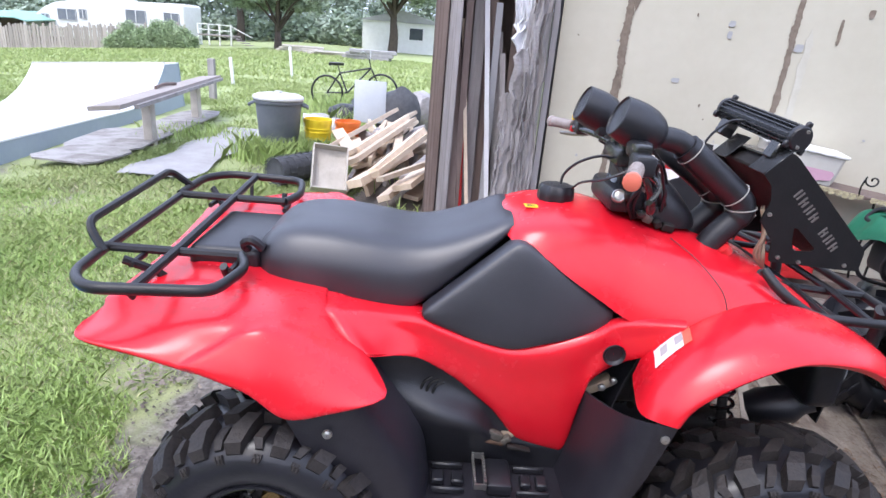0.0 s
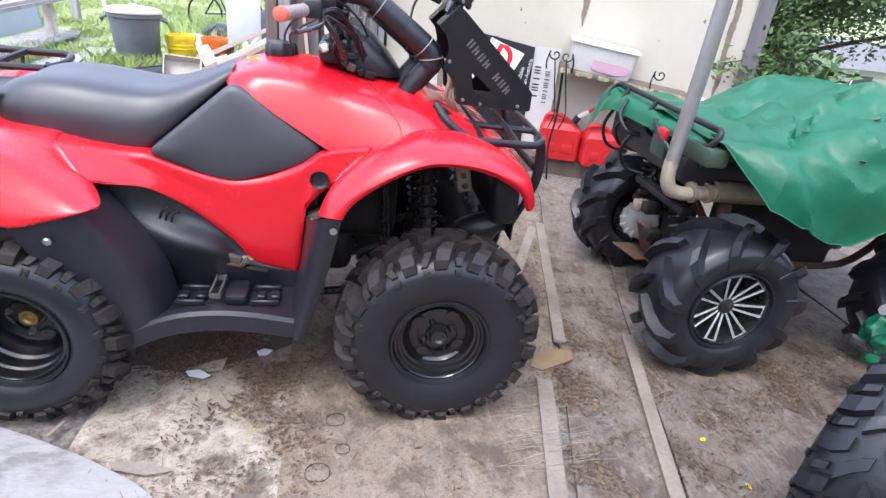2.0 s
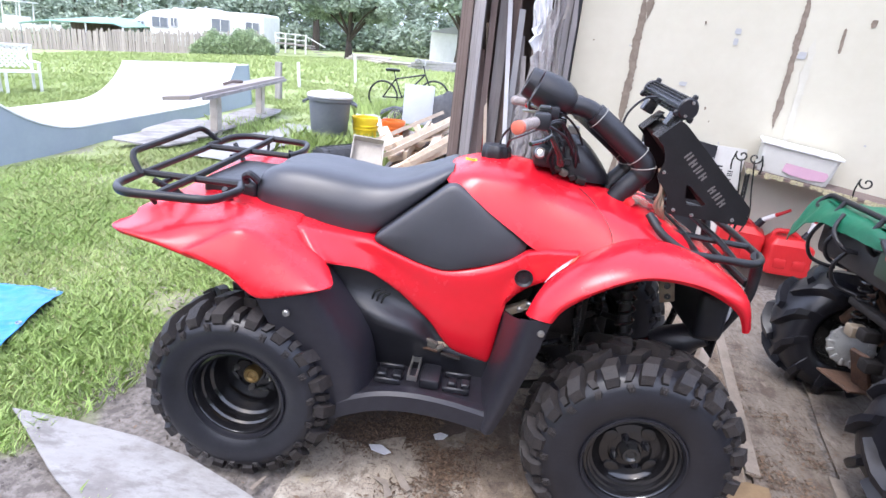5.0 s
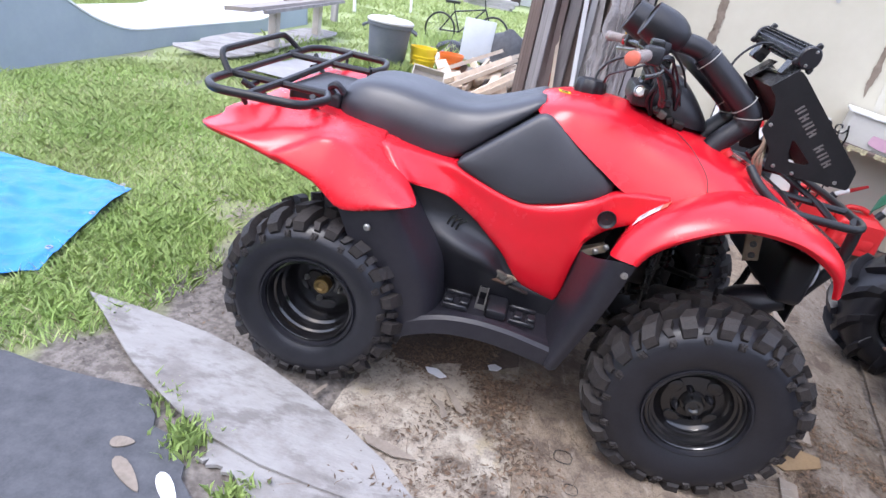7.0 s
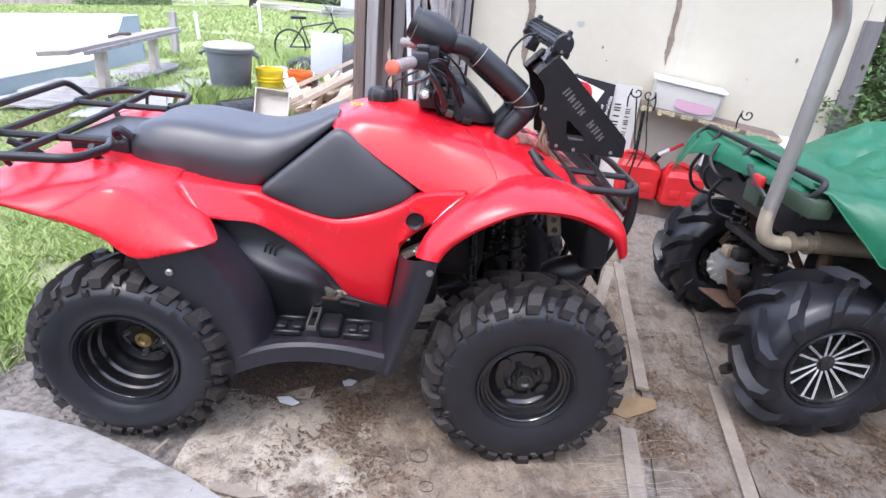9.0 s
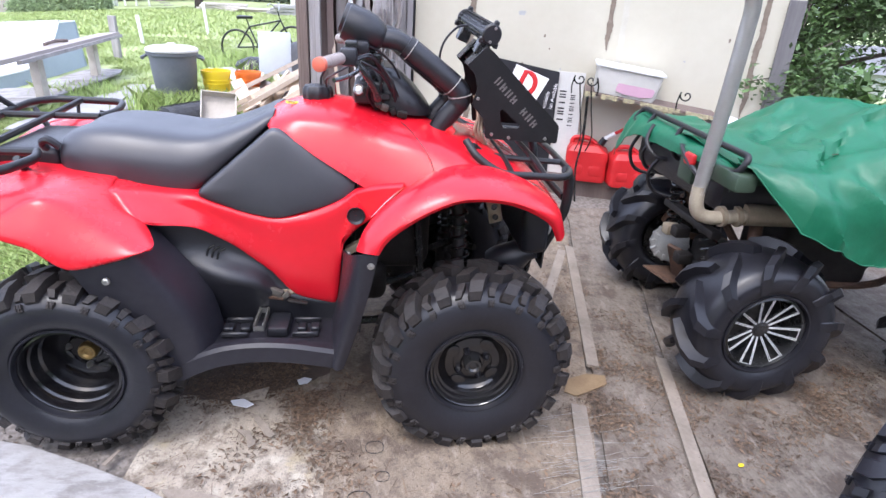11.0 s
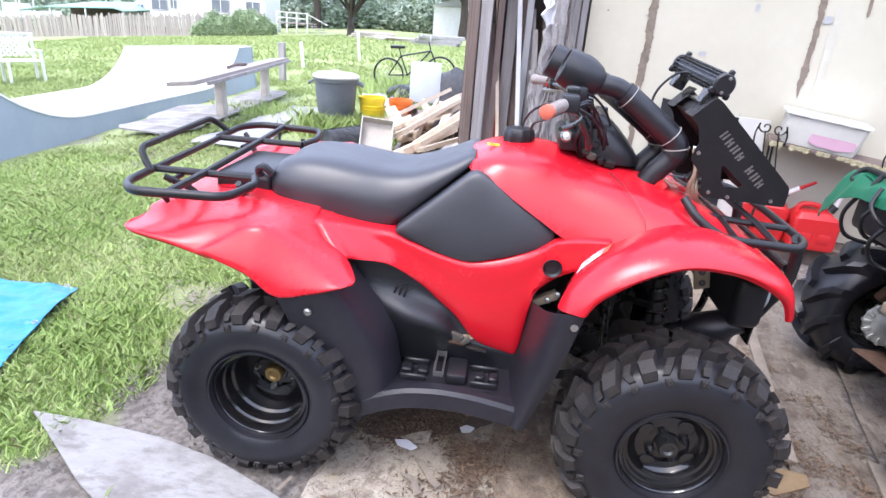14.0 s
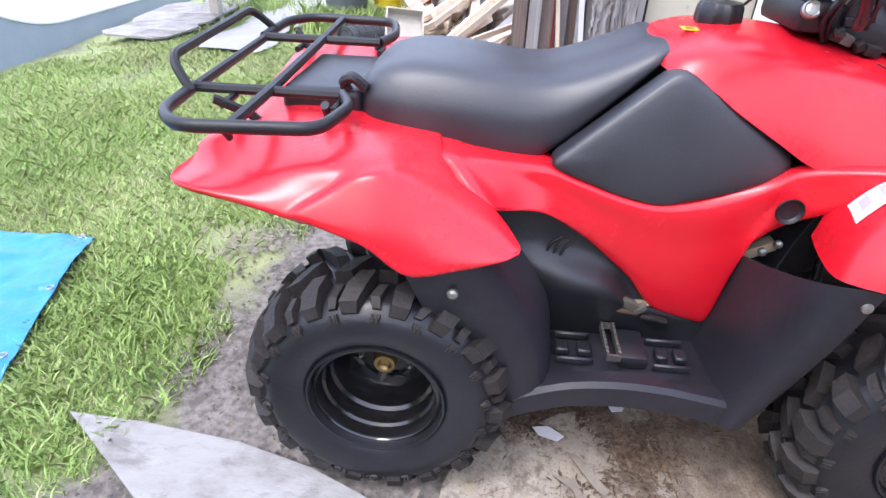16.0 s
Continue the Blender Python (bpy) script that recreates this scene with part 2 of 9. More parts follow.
STICK = mat("white_label", (0.8, 0.79, 0.78), (0.72, 0.7, 0.7), 30, 0.5)
ZIP = mat("pale_zip_tie", (0.33, 0.32, 0.29), (0.24, 0.235, 0.22), 30, 0.5)
GREENTARP = mat("green_tarp", (0.002, 0.090, 0.042), (0.006, 0.135, 0.066), 3, 0.46, bump=0.5, bscale=34, spec=0.45)
BLUETARP = mat("blue_tarp", (0.018, 0.19, 0.60), (0.035, 0.27, 0.70), 6, 0.36, bump=1.0, bscale=24)
GREENPL = mat("olive_body_plastic", (0.03, 0.055, 0.035), (0.045, 0.07, 0.045), 8, 0.5)
REDCAN = mat("red_fuel_can_plastic", (0.55, 0.018, 0.022), (0.46, 0.014, 0.018), 7, 0.45, bump=0.2)
CLEARPL = mat("cloudy_plastic_tote", (0.60, 0.585, 0.545), (0.52, 0.505, 0.47), 5, 0.35)
PINK = mat("pink_bundle", (0.46, 0.27, 0.35), (0.40, 0.24, 0.31), 12, 0.6)
WALL = mat("cream_wall_panel", (0.470, 0.440, 0.352), (0.535, 0.507, 0.420), 1.6, 0.55, bump=0.15, bscale=40)
SIGNWHITE = mat("dull_white_sign", (0.56, 0.555, 0.53), (0.47, 0.46, 0.44), 6, 0.5)
FILLER = mat("pale_filler", (0.54, 0.52, 0.455), (0.47, 0.445, 0.37), 9, 0.6)
GREYBOARD = mat("weathered_dark_board", (0.115, 0.11, 0.115), (0.20, 0.19, 0.19), 10, 0.85, bump=0.5, stretch=(1, 1, 0.1))
BLUETXT = mat("dark_blue_print", (0.012, 0.03, 0.16), (0.02, 0.045, 0.20), 10, 0.5)
WALLGREY = mat("grey_wall_patch", (0.34, 0.34, 0.35), (0.42, 0.42, 0.43), 5, 0.7, bump=0.2)
BAREWOOD = mat("bare_rotten_wood", (0.13, 0.098, 0.075), (0.27, 0.22, 0.175), 14, 0.85, bump=0.6, stretch=(1, 1, 0.25))
OLDWOOD = mat("weathered_grey_wood", (0.20, 0.182, 0.182), (0.39, 0.362, 0.355), 9, 0.85, bump=0.6, stretch=(1, 1, 0.08), per=0.25)
DARKWOOD = mat("dark_stained_wood", (0.105, 0.072, 0.062), (0.20, 0.15, 0.13), 9, 0.8, bump=0.5, stretch=(1, 1, 0.1), per=0.25)
PALEWOOD = mat("sawn_lumber", (0.52, 0.40, 0.29), (0.68, 0.56, 0.44), 7, 0.75, bump=0.4, stretch=(1, 1, 1), per=0.3)
PLASTICSHEET = mat("dirty_plastic_sheet", (0.42, 0.40, 0.40), (0.20, 0.18, 0.18), 7, 0.4, bump=0.7, bscale=30)
PALESHEET = mat("pale_plastic_sheet", (0.72, 0.72, 0.74), (0.6, 0.6, 0.63), 6, 0.3, bump=0.4, bscale=30)
EDGING = mat("flaking_cream_paint", (0.62, 0.56, 0.34), (0.14, 0.11, 0.08), 60, 0.7, bump=0.5)
POSTPALE = mat("pale_bleached_wood", (0.56, 0.52, 0.47), (0.42, 0.38, 0.33), 8, 0.8, bump=0.4, per=0.15)
DAMPWOOD = mat("damp_brown_wood", (0.16, 0.10, 0.05), (0.25, 0.17, 0.09), 14, 0.8, bump=0.5)
BATTEN = mat("pale_batten_wood", (0.29, 0.24, 0.195), (0.17, 0.14, 0.11), 8, 0.85, bump=0.5)
BINGREY = mat("grey_bin_plastic", (0.105, 0.118, 0.14), (0.145, 0.158, 0.18), 5, 0.5, bump=0.2)
BINLID = mat("pale_bin_lid", (0.62, 0.62, 0.62), (0.5, 0.49, 0.48), 7, 0.6)
BUCKETY = mat("yellow_bucket_plastic", (0.88, 0.66, 0.03), (0.84, 0.60, 0.03), 6, 0.45)
BUCKETO = mat("orange_bucket_plastic", (0.82, 0.20, 0.04), (0.75, 0.17, 0.03), 6, 0.45)
RAMPTOP = mat("pale_ramp_sheet", (0.72, 0.73, 0.75), (0.80, 0.81, 0.82), 1.5, 0.45, bump=0.05)
RAMPSIDE = mat("blue_grey_ramp_side", (0.27, 0.32, 0.37), (0.32, 0.37, 0.42), 2, 0.6)
CONCRETE = mat("concrete", (0.36, 0.35, 0.35), (0.27, 0.26, 0.26), 4, 0.85, bump=0.4)
SLATE = mat("grey_mat", (0.045, 0.047, 0.054), (0.10, 0.102, 0.112), 14, 0.8, bump=0.5, bscale=60)
TREEBARK = mat("bark", (0.09, 0.07, 0.055), (0.05, 0.04, 0.035), 12, 0.9, bump=0.8, bscale=30, stretch=(1, 1, 0.3))
LEAF = mat("leaf_green", (0.048, 0.100, 0.030), (0.105, 0.180, 0.058), 2.5, 0.5, per=0.45)
# far trees: the haze of distance is mixed into the leaf colour
LEAFFAR = mat("hazed_leaf_green", (0.27, 0.345, 0.27), (0.37, 0.43, 0.34), 0.3, 0.8, per=0.3, spec=0.2)
# far hedge, its green lightened to take in the haze
HEDGE = mat("hedge_green", (0.27, 0.36, 0.20), (0.37, 0.45, 0.27), 1.2, 0.7, per=0.4)
GRASS = mat("grass_blades", (0.29, 0.43, 0.115), (0.46, 0.54, 0.22), 0.9, 0.6, per=0.25)
STRAW = mat("dry_straw_blades", (0.50, 0.44, 0.27), (0.62, 0.56, 0.36), 2, 0.7, per=0.3)
GRIT = mat("soil_grit", (0.17, 0.15, 0.133), (0.095, 0.08, 0.068), 30, 0.95, per=0.4)
SOIL = mat("dark_damp_soil", (0.048, 0.035, 0.027), (0.14, 0.102, 0.078), 26, 0.95, bump=1.0, bscale=60, fine=0.6)
# far blades: a greyer green that carries the haze over the lawn
FARGRASS = mat("hazed_far_grass", (0.32, 0.41, 0.15), (0.41, 0.465, 0.215), 0.5, 0.65, per=0.15, spec=0.25)
DRYLEAF = mat("dry_leaf", (0.075, 0.048, 0.032), (0.19, 0.125, 0.078), 3, 0.8, per=0.5)
# dark window glass again, paled by the haze painted into it
FARPANE = mat("hazed_window_glass", (0.13, 0.145, 0.17), (0.19, 0.205, 0.23), 2, 0.2)
# carport roof green, made paler for the haze in front of it
ROOFGREEN = mat("hazed_green_metal_roof", (0.20, 0.38, 0.32), (0.26, 0.43, 0.37), 1, 0.5)
FENCE = mat("grey_fence_wood", (0.30, 0.26, 0.24), (0.40, 0.36, 0.33), 2, 0.85, stretch=(1, 1, 0.2), per=0.2)
WINDOWDK = mat("dark_window", (0.05, 0.06, 0.07), (0.08, 0.09, 0.10), 2, 0.15)
SIDING = mat("pale_grey_siding", (0.36, 0.38, 0.37), (0.42, 0.43, 0.42), 1.0, 0.7, stretch=(0.2, 1, 6))
SHINGLE = mat("grey_shingles", (0.13, 0.135, 0.14), (0.20, 0.20, 0.205), 2, 0.8)
PLATEBLK = mat("satin_black_plate", (0.007, 0.007, 0.008), (0.013, 0.013, 0.014), 12, 0.46, bump=0.1, spec=0.3)
CLEARBULB = mat("lens_plastic", (0.5, 0.5, 0.5), (0.42, 0.42, 0.42), 20, 0.2)


def ground_material():
    """Grass on sandy soil, with bare dirt under and beside the quad."""
    m = mat("ground_soil_and_grass", (0.20, 0.25, 0.085), (0.33, 0.34, 0.17), 0.8, 0.9, bump=0.9, bscale=40, fine=0.5)
    n, lk = m.node_tree.nodes, m.node_tree.links
    b = n["Principled BSDF"]
    src = b.inputs["Base Color"].links[0].from_socket
    co = n.new("ShaderNodeTexCoord")
    sep = n.new("ShaderNodeSeparateXYZ")
    lk.new(co.outputs["Object"], sep.inputs[0])
    nz = n.new("ShaderNodeTexNoise")
    nz.inputs["Scale"].default_value = 2.3
    nz.inputs["Detail"].default_value = 7
    lk.new(co.outputs["Object"], nz.inputs["Vector"])

    def math_node(op, a, b_):
        k = n.new("ShaderNodeMath")
        k.operation = op
        for i, v in enumerate((a, b_)):
            if isinstance(v, (int, float)):
                k.inputs[i].default_value = v
            else:
                lk.new(v, k.inputs[i])
        return k.outputs[0]
    # bare where x is past a wavering line and y is short of the sheds
    wob = math_node("MULTIPLY", math_node("SUBTRACT", nz.outputs[0], 0.5), 0.9)
    gx = math_node("ADD", sep.outputs[0], wob)
    edge = n.new("ShaderNodeMapRange")
    edge.inputs[1].default_value, edge.inputs[2].default_value = -1.53, -1.40
    lk.new(gx, edge.inputs[0])
    dirt = n.new("ShaderNodeMix")
    dirt.data_type = "RGBA"
    dirt.inputs[6].default_value = (0.225, 0.198, 0.176, 1)
    dirt.inputs[7].default_value = (0.108, 0.092, 0.080, 1)
    nz2 = n.new("ShaderNodeTexNoise")
    nz2.inputs["Scale"].default_value = 38
    nz2.inputs["Detail"].default_value = 8
    lk.new(co.outputs["Object"], nz2.inputs["Vector"])
    mr = n.new("ShaderNodeMapRange")
    mr.inputs[1].default_value, mr.inputs[2].default_value = 0.38, 0.62
    lk.new(nz2.outputs[0], mr.inputs[0])
    lk.new(mr.outputs[0], dirt.inputs[0])
    # thin, sandy spots in the lawn
    thin = n.new("ShaderNodeMapRange")
    thin.inputs[1].default_value, thin.inputs[2].default_value = 0.55, 0.66
    lk.new(nz.outputs[0], thin.inputs[0])
    lim = math_node("MULTIPLY", thin.outputs[0], 0.7)
    # haze put into the ground colour: the lawn pales from y = 2 to 6
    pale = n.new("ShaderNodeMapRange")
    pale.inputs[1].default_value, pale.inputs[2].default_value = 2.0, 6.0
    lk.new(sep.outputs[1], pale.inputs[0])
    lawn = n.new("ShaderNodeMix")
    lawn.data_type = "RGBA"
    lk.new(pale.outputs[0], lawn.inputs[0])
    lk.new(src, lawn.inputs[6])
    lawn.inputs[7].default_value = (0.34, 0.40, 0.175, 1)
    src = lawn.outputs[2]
    far = n.new("ShaderNodeMapRange")
    far.inputs[1].default_value, far.inputs[2].default_value = 6.0, 9.0
    far.inputs[3].default_value, far.inputs[4].default_value = 1.0, 0.0
    lk.new(sep.outputs[1], far.inputs[0])
    near = math_node("MULTIPLY", math_node("MAXIMUM", edge.outputs[0], lim), far.outputs[0])
    mx = n.new("ShaderNodeMix")
    mx.data_type = "RGBA"
    lk.new(near, mx.inputs[0])
    lk.new(src, mx.inputs[6])
    lk.new(dirt.outputs[2], mx.inputs[7])
    lk.new(mx.outputs[2], b.inputs["Base Color"])
    return m


def stained(m, layers):
    """Lays blotches over a material: scale, from, to, colour, amount, detail, stretch along x."""
    n, lk = m.node_tree.nodes, m.node_tree.links
    b = n["Principled BSDF"]
    co = n.new("ShaderNodeTexCoord")
    src = b.inputs["Base Color"].links[0].from_socket
    for scale, lo, hi, colour, amount, detail, sx in layers:
        mp = n.new("ShaderNodeMapping")
        mp.inputs["Scale"].default_value = (sx, 1, 1)
        lk.new(co.outputs["Object"], mp.inputs["Vector"])
        nz = n.new("ShaderNodeTexNoise")
        nz.inputs["Scale"].default_value = scale
        nz.inputs["Detail"].default_value = detail
        nz.inputs["Roughness"].default_value = 0.7
        lk.new(mp.outputs[0], nz.inputs["Vector"])
        mr = n.new("ShaderNodeMapRange")
        mr.inputs[1].default_value, mr.inputs[2].default_value = lo, hi
        mr.inputs[4].default_value = amount
        lk.new(nz.outputs[0], mr.inputs[0])
        mx = n.new("ShaderNodeMix")
        mx.data_type = "RGBA"
        lk.new(mr.outputs[0], mx.inputs[0])
        lk.new(src, mx.inputs[6])
        mx.inputs[7].default_value = (*colour, 1)
        src = mx.outputs[2]
    lk.new(src, b.inputs["Base Color"])
    return m


def floor_material(name, c1, c2, stretch=3.2, first=()):
    """Weathered plywood under sand, stains and crumbs of leaf; first: blotches of its own."""
    m = mat(name, c1, c2, 2.8, 0.9, bump=0.7, bscale=130, fine=0.5, stretch=(stretch, 0.7, 1))
    return stained(m, list(first) + [(1.7, 0.50, 0.66, (0.12, 0.095, 0.075), 0.75, 10, 1), (4.6, 0.50, 0.60, (0.085, 0.060, 0.045), 0.75, 14, 1), (9.0, 0.55, 0.66, (0.36, 0.31, 0.26), 0.45, 9, 3), (24.0, 0.52, 0.62, (0.095, 0.068, 0.052), 0.55, 9, 1), (75.0, 0.54, 0.66, (0.06, 0.043, 0.034), 0.6, 5, 1)])


def bleached_material():
    """Sun-bleached veneer with grey mould and water stains."""
    m = mat("bleached_veneer", (0.335, 0.322, 0.31), (0.265, 0.252, 0.24), 3.0, 0.8, bump=0.6, bscale=60, fine=0.4, stretch=(0.7, 1.8, 1))
    return stained(m, [(3.4, 0.47, 0.62, (0.17, 0.15, 0.138), 0.75, 12, 0.8), (9.0, 0.51, 0.62, (0.14, 0.125, 0.115), 0.75, 10, 0.45), (40.0, 0.56, 0.66, (0.22, 0.20, 0.185), 0.6, 6, 0.5)])


PLYWHITE = bleached_material()
PLY = floor_material("weathered_plywood", (0.225, 0.19, 0.155), (0.145, 0.118, 0.094))
PLYTAN = floor_material("pale_broken_plywood", (0.385, 0.33, 0.262), (0.29, 0.24, 0.187), 1.4, [(5.5, 0.52, 0.60, (0.45, 0.40, 0.325), 0.7, 4, 1), (3.2, 0.55, 0.62, (0.40, 0.33, 0.19), 0.55, 6, 1)])
PLYSAND = floor_material("sandy_plywood", (0.285, 0.227, 0.168), (0.22, 0.171, 0.124), 3.5, [(160.0, 0.48, 0.60, (0.17, 0.125, 0.085), 0.6, 3, 1)])
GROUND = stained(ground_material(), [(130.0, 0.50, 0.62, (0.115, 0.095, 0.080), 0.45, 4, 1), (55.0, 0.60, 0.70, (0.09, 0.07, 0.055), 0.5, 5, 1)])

# ---- the setting ----
def lie(x, y):
    """Height of the ground: level round the quads, falling gently to the far left."""
    left = 0.08 * max(0.0, -x - 3.0 - 0.3 * min(max(y, 0.0), 60.0))
    right = 0.13 * max(0.0, min(x, 60.0) - 6.0) * min(1.0, max(0.0, (y - 4) / 8))
    return -left - right - 0.004


def ground():
    xs = sorted(set([-4000, -900, -300, -120, -80] + [-60 + i * 4 for i in range(31)] + [-12 + i * 0.5 for i in range(33)] + [64, 80, 120, 300, 900, 4000]))
    ys = sorted(set([-4000, -900, -200, -60, -20] + [-12 + i * 0.5 for i in range(49)] + [14 + i * 4 for i in range(20)] + [120, 300, 900, 4000]))
    bm = BM()
    rows = []
    for y in ys:
        row = []
        for x in xs:
            z = lie(max(x, -60), y)
            if -12 <= x <= -1.5 and -12 <= y <= 12:
                z += 0.03 * noise.noise((x * 0.9, y * 0.9, 0)) - 0.015
            row.append((x, y, z))
        rows.append(row)
    loft(bm, rows)
    return solo("ground", bm, GROUND, "flat lawn of patchy grass on sandy dirt", "ground", kind="structure", smooth=60)


ground()

WALL_M = pose(2.85, 1.996, 0, 0, 0, -14.3)          # the wall's foot at its corner; local -x runs along it, local -y faces the yard
WALL_L = 2.70


def wall_patch(seed, w, h):
    """An uneven outline about a centre, w wide and h high."""
    rng = random.Random(seed)
    out = []
    if h > 4 * w:               # a long peeling seam, ragged on both sides
        n = max(16, int(h / 0.011))
        drift = [0.22 * w * noise.noise((k * 0.04, seed * 3.1, 0)) for k in range(n)]
        for side in (1, -1):
            for k in (range(n) if side > 0 else reversed(range(n))):
                u = (k + 0.5) / n
                taper = min(1.0, 9 * u, 9 * (1 - u))
                out.append((drift[k] + side * 0.5 * w * taper * (0.62 + 0.55 * noise.noise((k * 0.10, seed, side * 5)) + 0.30 * rng.random() ** 2), h * (u - 0.5)))
        return out
    n = 14
    for i in range(n):
        a = 2 * math.pi * i / n
        cx, cy = math.cos(a), math.sin(a)
        k = 0.75 + 0.4 * rng.random()
        out.append((0.5 * w * k * (abs(cx) ** 0.55) * (1 if cx > 0 else -1), 0.5 * h * (0.93 + 0.07 * rng.random()) * (abs(cy) ** 0.45) * (1 if cy > 0 else -1)))
    return out


def wall_face(name, x, z, w, h, material, parent, seed, lean=0.0, thick=0.004):
    bm = BM()
    plate(bm, wall_patch(seed, w, h), thick)
    return part(name, bm, material, parent, "", 30, pose(x, -0.002, z, 90, 0, 0) @ pose(0, 0, 0, 0, 0, lean))


def shed_wall():
    bm = BM()
    box(bm, (-WALL_L, 0, 0.14), (0, 0.10, 3.0), 0.004)
    w = solo("wall_shed", bm, WALL, "cream painted panel wall with peeling seams", "wall", WALL_M, kind="structure")
    bm = BM()
    box(bm, (0, 0.0, 0.14), (0.10, 3.4, 3.0), 0.004)
    solo("wall_side", bm, WALL, "cream painted side wall of the shed", "wall", WALL_M @ pose(0.002, 0, 0), kind="structure")
    bm = BM()
    box(bm, (-WALL_L, 3.3, 0.14), (0.0, 3.4, 3.0), 0.004)
    solo("wall_back", bm, WALL, "plain back wall of the shed", "wall", WALL_M, kind="structure")
    bm = BM()
    box(bm, (-WALL_L, 0.0, 3.0), (0.1, 3.4, 3.06), 0.004)
    solo("roof", bm, WALLGREY, "plain grey flat roof of the shed", "roof", WALL_M, kind="structure")
    # seams where the paint has come off: distance along the wall from its corner
    for i, (d, z, wd, h, lean) in enumerate([(2.24, 1.45, 0.075, 0.95, 0), (1.19, 1.55, 0.05, 0.92, 0), (0.14, 1.35, 0.055, 1.35, 0)]):
        wall_face("bare_seam", -d, z, wd, h, BAREWOOD, w, 10 + i, lean)
    for i, (d, z, wd, h) in enumerate([(2.24, 0.5, 0.06, 0.62), (2.20, 2.2, 0.07, 0.9), (1.10, 2.35, 0.05, 0.8), (0.935, 1.71, 0.025, 0.17), (0.79, 1.83, 0.035, 0.05), (0.50, 1.69, 0.045, 0.045), (1.85, 1.33, 0.055, 0.032), (1.57, 1.72, 0.04, 0.04), (1.57, 1.65, 0.03, 0.05), (1.14, 1.60, 0.06, 0.05), (0.70, 0.62, 0.05, 0.03)]):
        wall_face("paint_chip", -d, z, wd, h, BAREWOOD if i < 5 else WALLGREY, w, 30 + i)
    wall_face("filler_patch", -1.09, 1.35, 0.06, 0.75, FILLER, w, 60, 0, 0.003)
    for i in range(26):
        rng = random.Random(900 + i)
        wall_face("paint_chip", -rng.uniform(0.1, 2.6), rng.uniform(0.25, 2.3), rng.uniform(0.008, 0.02), rng.uniform(0.008, 0.03), BAREWOOD if i % 3 else WALLGREY, w, 300 + i)
    # grey board by the corner
    bm = BM()
    box(bm, (-0.015, -0.03, 0.62), (0.096, -0.003, 1.52), 0.004)
    part("grey_panel", bm, GREYBOARD, w, "weathered grey board")
    # dark trim at the other end, sill below
    bm = BM()
    box(bm, (-WALL_L - 0.035, -0.015, 0.14), (-WALL_L - 0.003, 0.11, 3.0), 0.004)
    solo("trim", bm, BLACKPL, "black rubber edge trim of the shed wall", "trim", WALL_M, kind="structure")
    bm = BM()
    box(bm, (-WALL_L, -0.20, -0.05), (0.1, 0.08, 0.136), 0.012)
    solo("sill", bm, DARKWOOD, "dark rotten timber sill under the wall", "sill", WALL_M, kind="structure")


shed_wall()

# ---- wheels ----
PARKED = pose(-0.155, -0.229, 0, 0, 0, 4.54)      # the parking boards with the quads on them, turned a little to the wall
SITE = PARKED
AX = pose(0, 0, 0, 90, 0, 0)        # turns local z to -y: the wheel's outer face looks to -y


def crown(u):
    """A tyre's radius, as a share of the largest, from its middle line (0) to its widest (1)."""
    pts = [(0.0, 1.0), (0.30, 0.995), (0.48, 0.985), (0.66, 0.967), (0.80, 0.944), (0.90, 0.914), (1.0, 0.862), (1.06, 0.80)]
    for (a, b), (c, d) in zip(pts, pts[1:]):
        if u <= c:
            return b + (d - b) * (u - a) / (c - a)
    return pts[-1][1]


def lug(bm, R, h, s, st, rows):
    """One tread block that follows the crown: rows of share of the half width, angle in pitches, half its length in pitches, height."""
    rings = []
    for u, a, w, up in rows:
        r0 = R * crown(u)
        lean = 1.15 * max(0.0, u) ** 4
        ring = []
        for r, z, da in ((r0 - 0.010, h * min(u, 0.97) * 0.97, -1.12 * w), (r0 + up * math.cos(lean), h * u + up * math.sin(lean), -0.86 * w), (r0 + up * math.cos(lean), h * u + up * math.sin(lean), 0.86 * w), (r0 - 0.010, h * min(u, 0.97) * 0.97, 1.12 * w)):
            c = (a + da) * st
            ring.append((r * math.cos(c), r * math.sin(c), s * z))
        rings.append(ring)
    loft(bm, rings, True, 0, True)


def paddle(bm, R, a, s, h, st, height):
    """One curved mud paddle from the middle of the tread over the shoulder."""
    rings = []
    for u, da, drop, up, wd in ((0.02, 0.0, 0.0, height * 0.8, 0.11), (0.35, 0.16, 0.0, height, 0.13), (0.70, 0.42, 0.004, height, 0.14), (0.95, 0.66, 0.020, height * 0.9, 0.15), (1.10, 0.80, 0.050, height * 0.55, 0.14), (1.09, 0.90, 0.085, 0.004, 0.10)):
        c = a + da * st
        r0, r1 = R - drop - 0.012, R - drop + up
        rings.append([(r0 * math.cos(c - wd * 1.3 * st), r0 * math.sin(c - wd * 1.3 * st), s * h * u * 0.97), (r1 * math.cos(c - wd * 0.7 * st), r1 * math.sin(c - wd * 0.7 * st), s * h * u),
                      (r1 * math.cos(c + wd * 0.7 * st), r1 * math.sin(c + wd * 0.7 * st), s * h * u), (r0 * math.cos(c + wd * 1.3 * st), r0 * math.sin(c + wd * 1.3 * st), s * h * u * 0.97)])
    loft(bm, rings, True, 0, True)


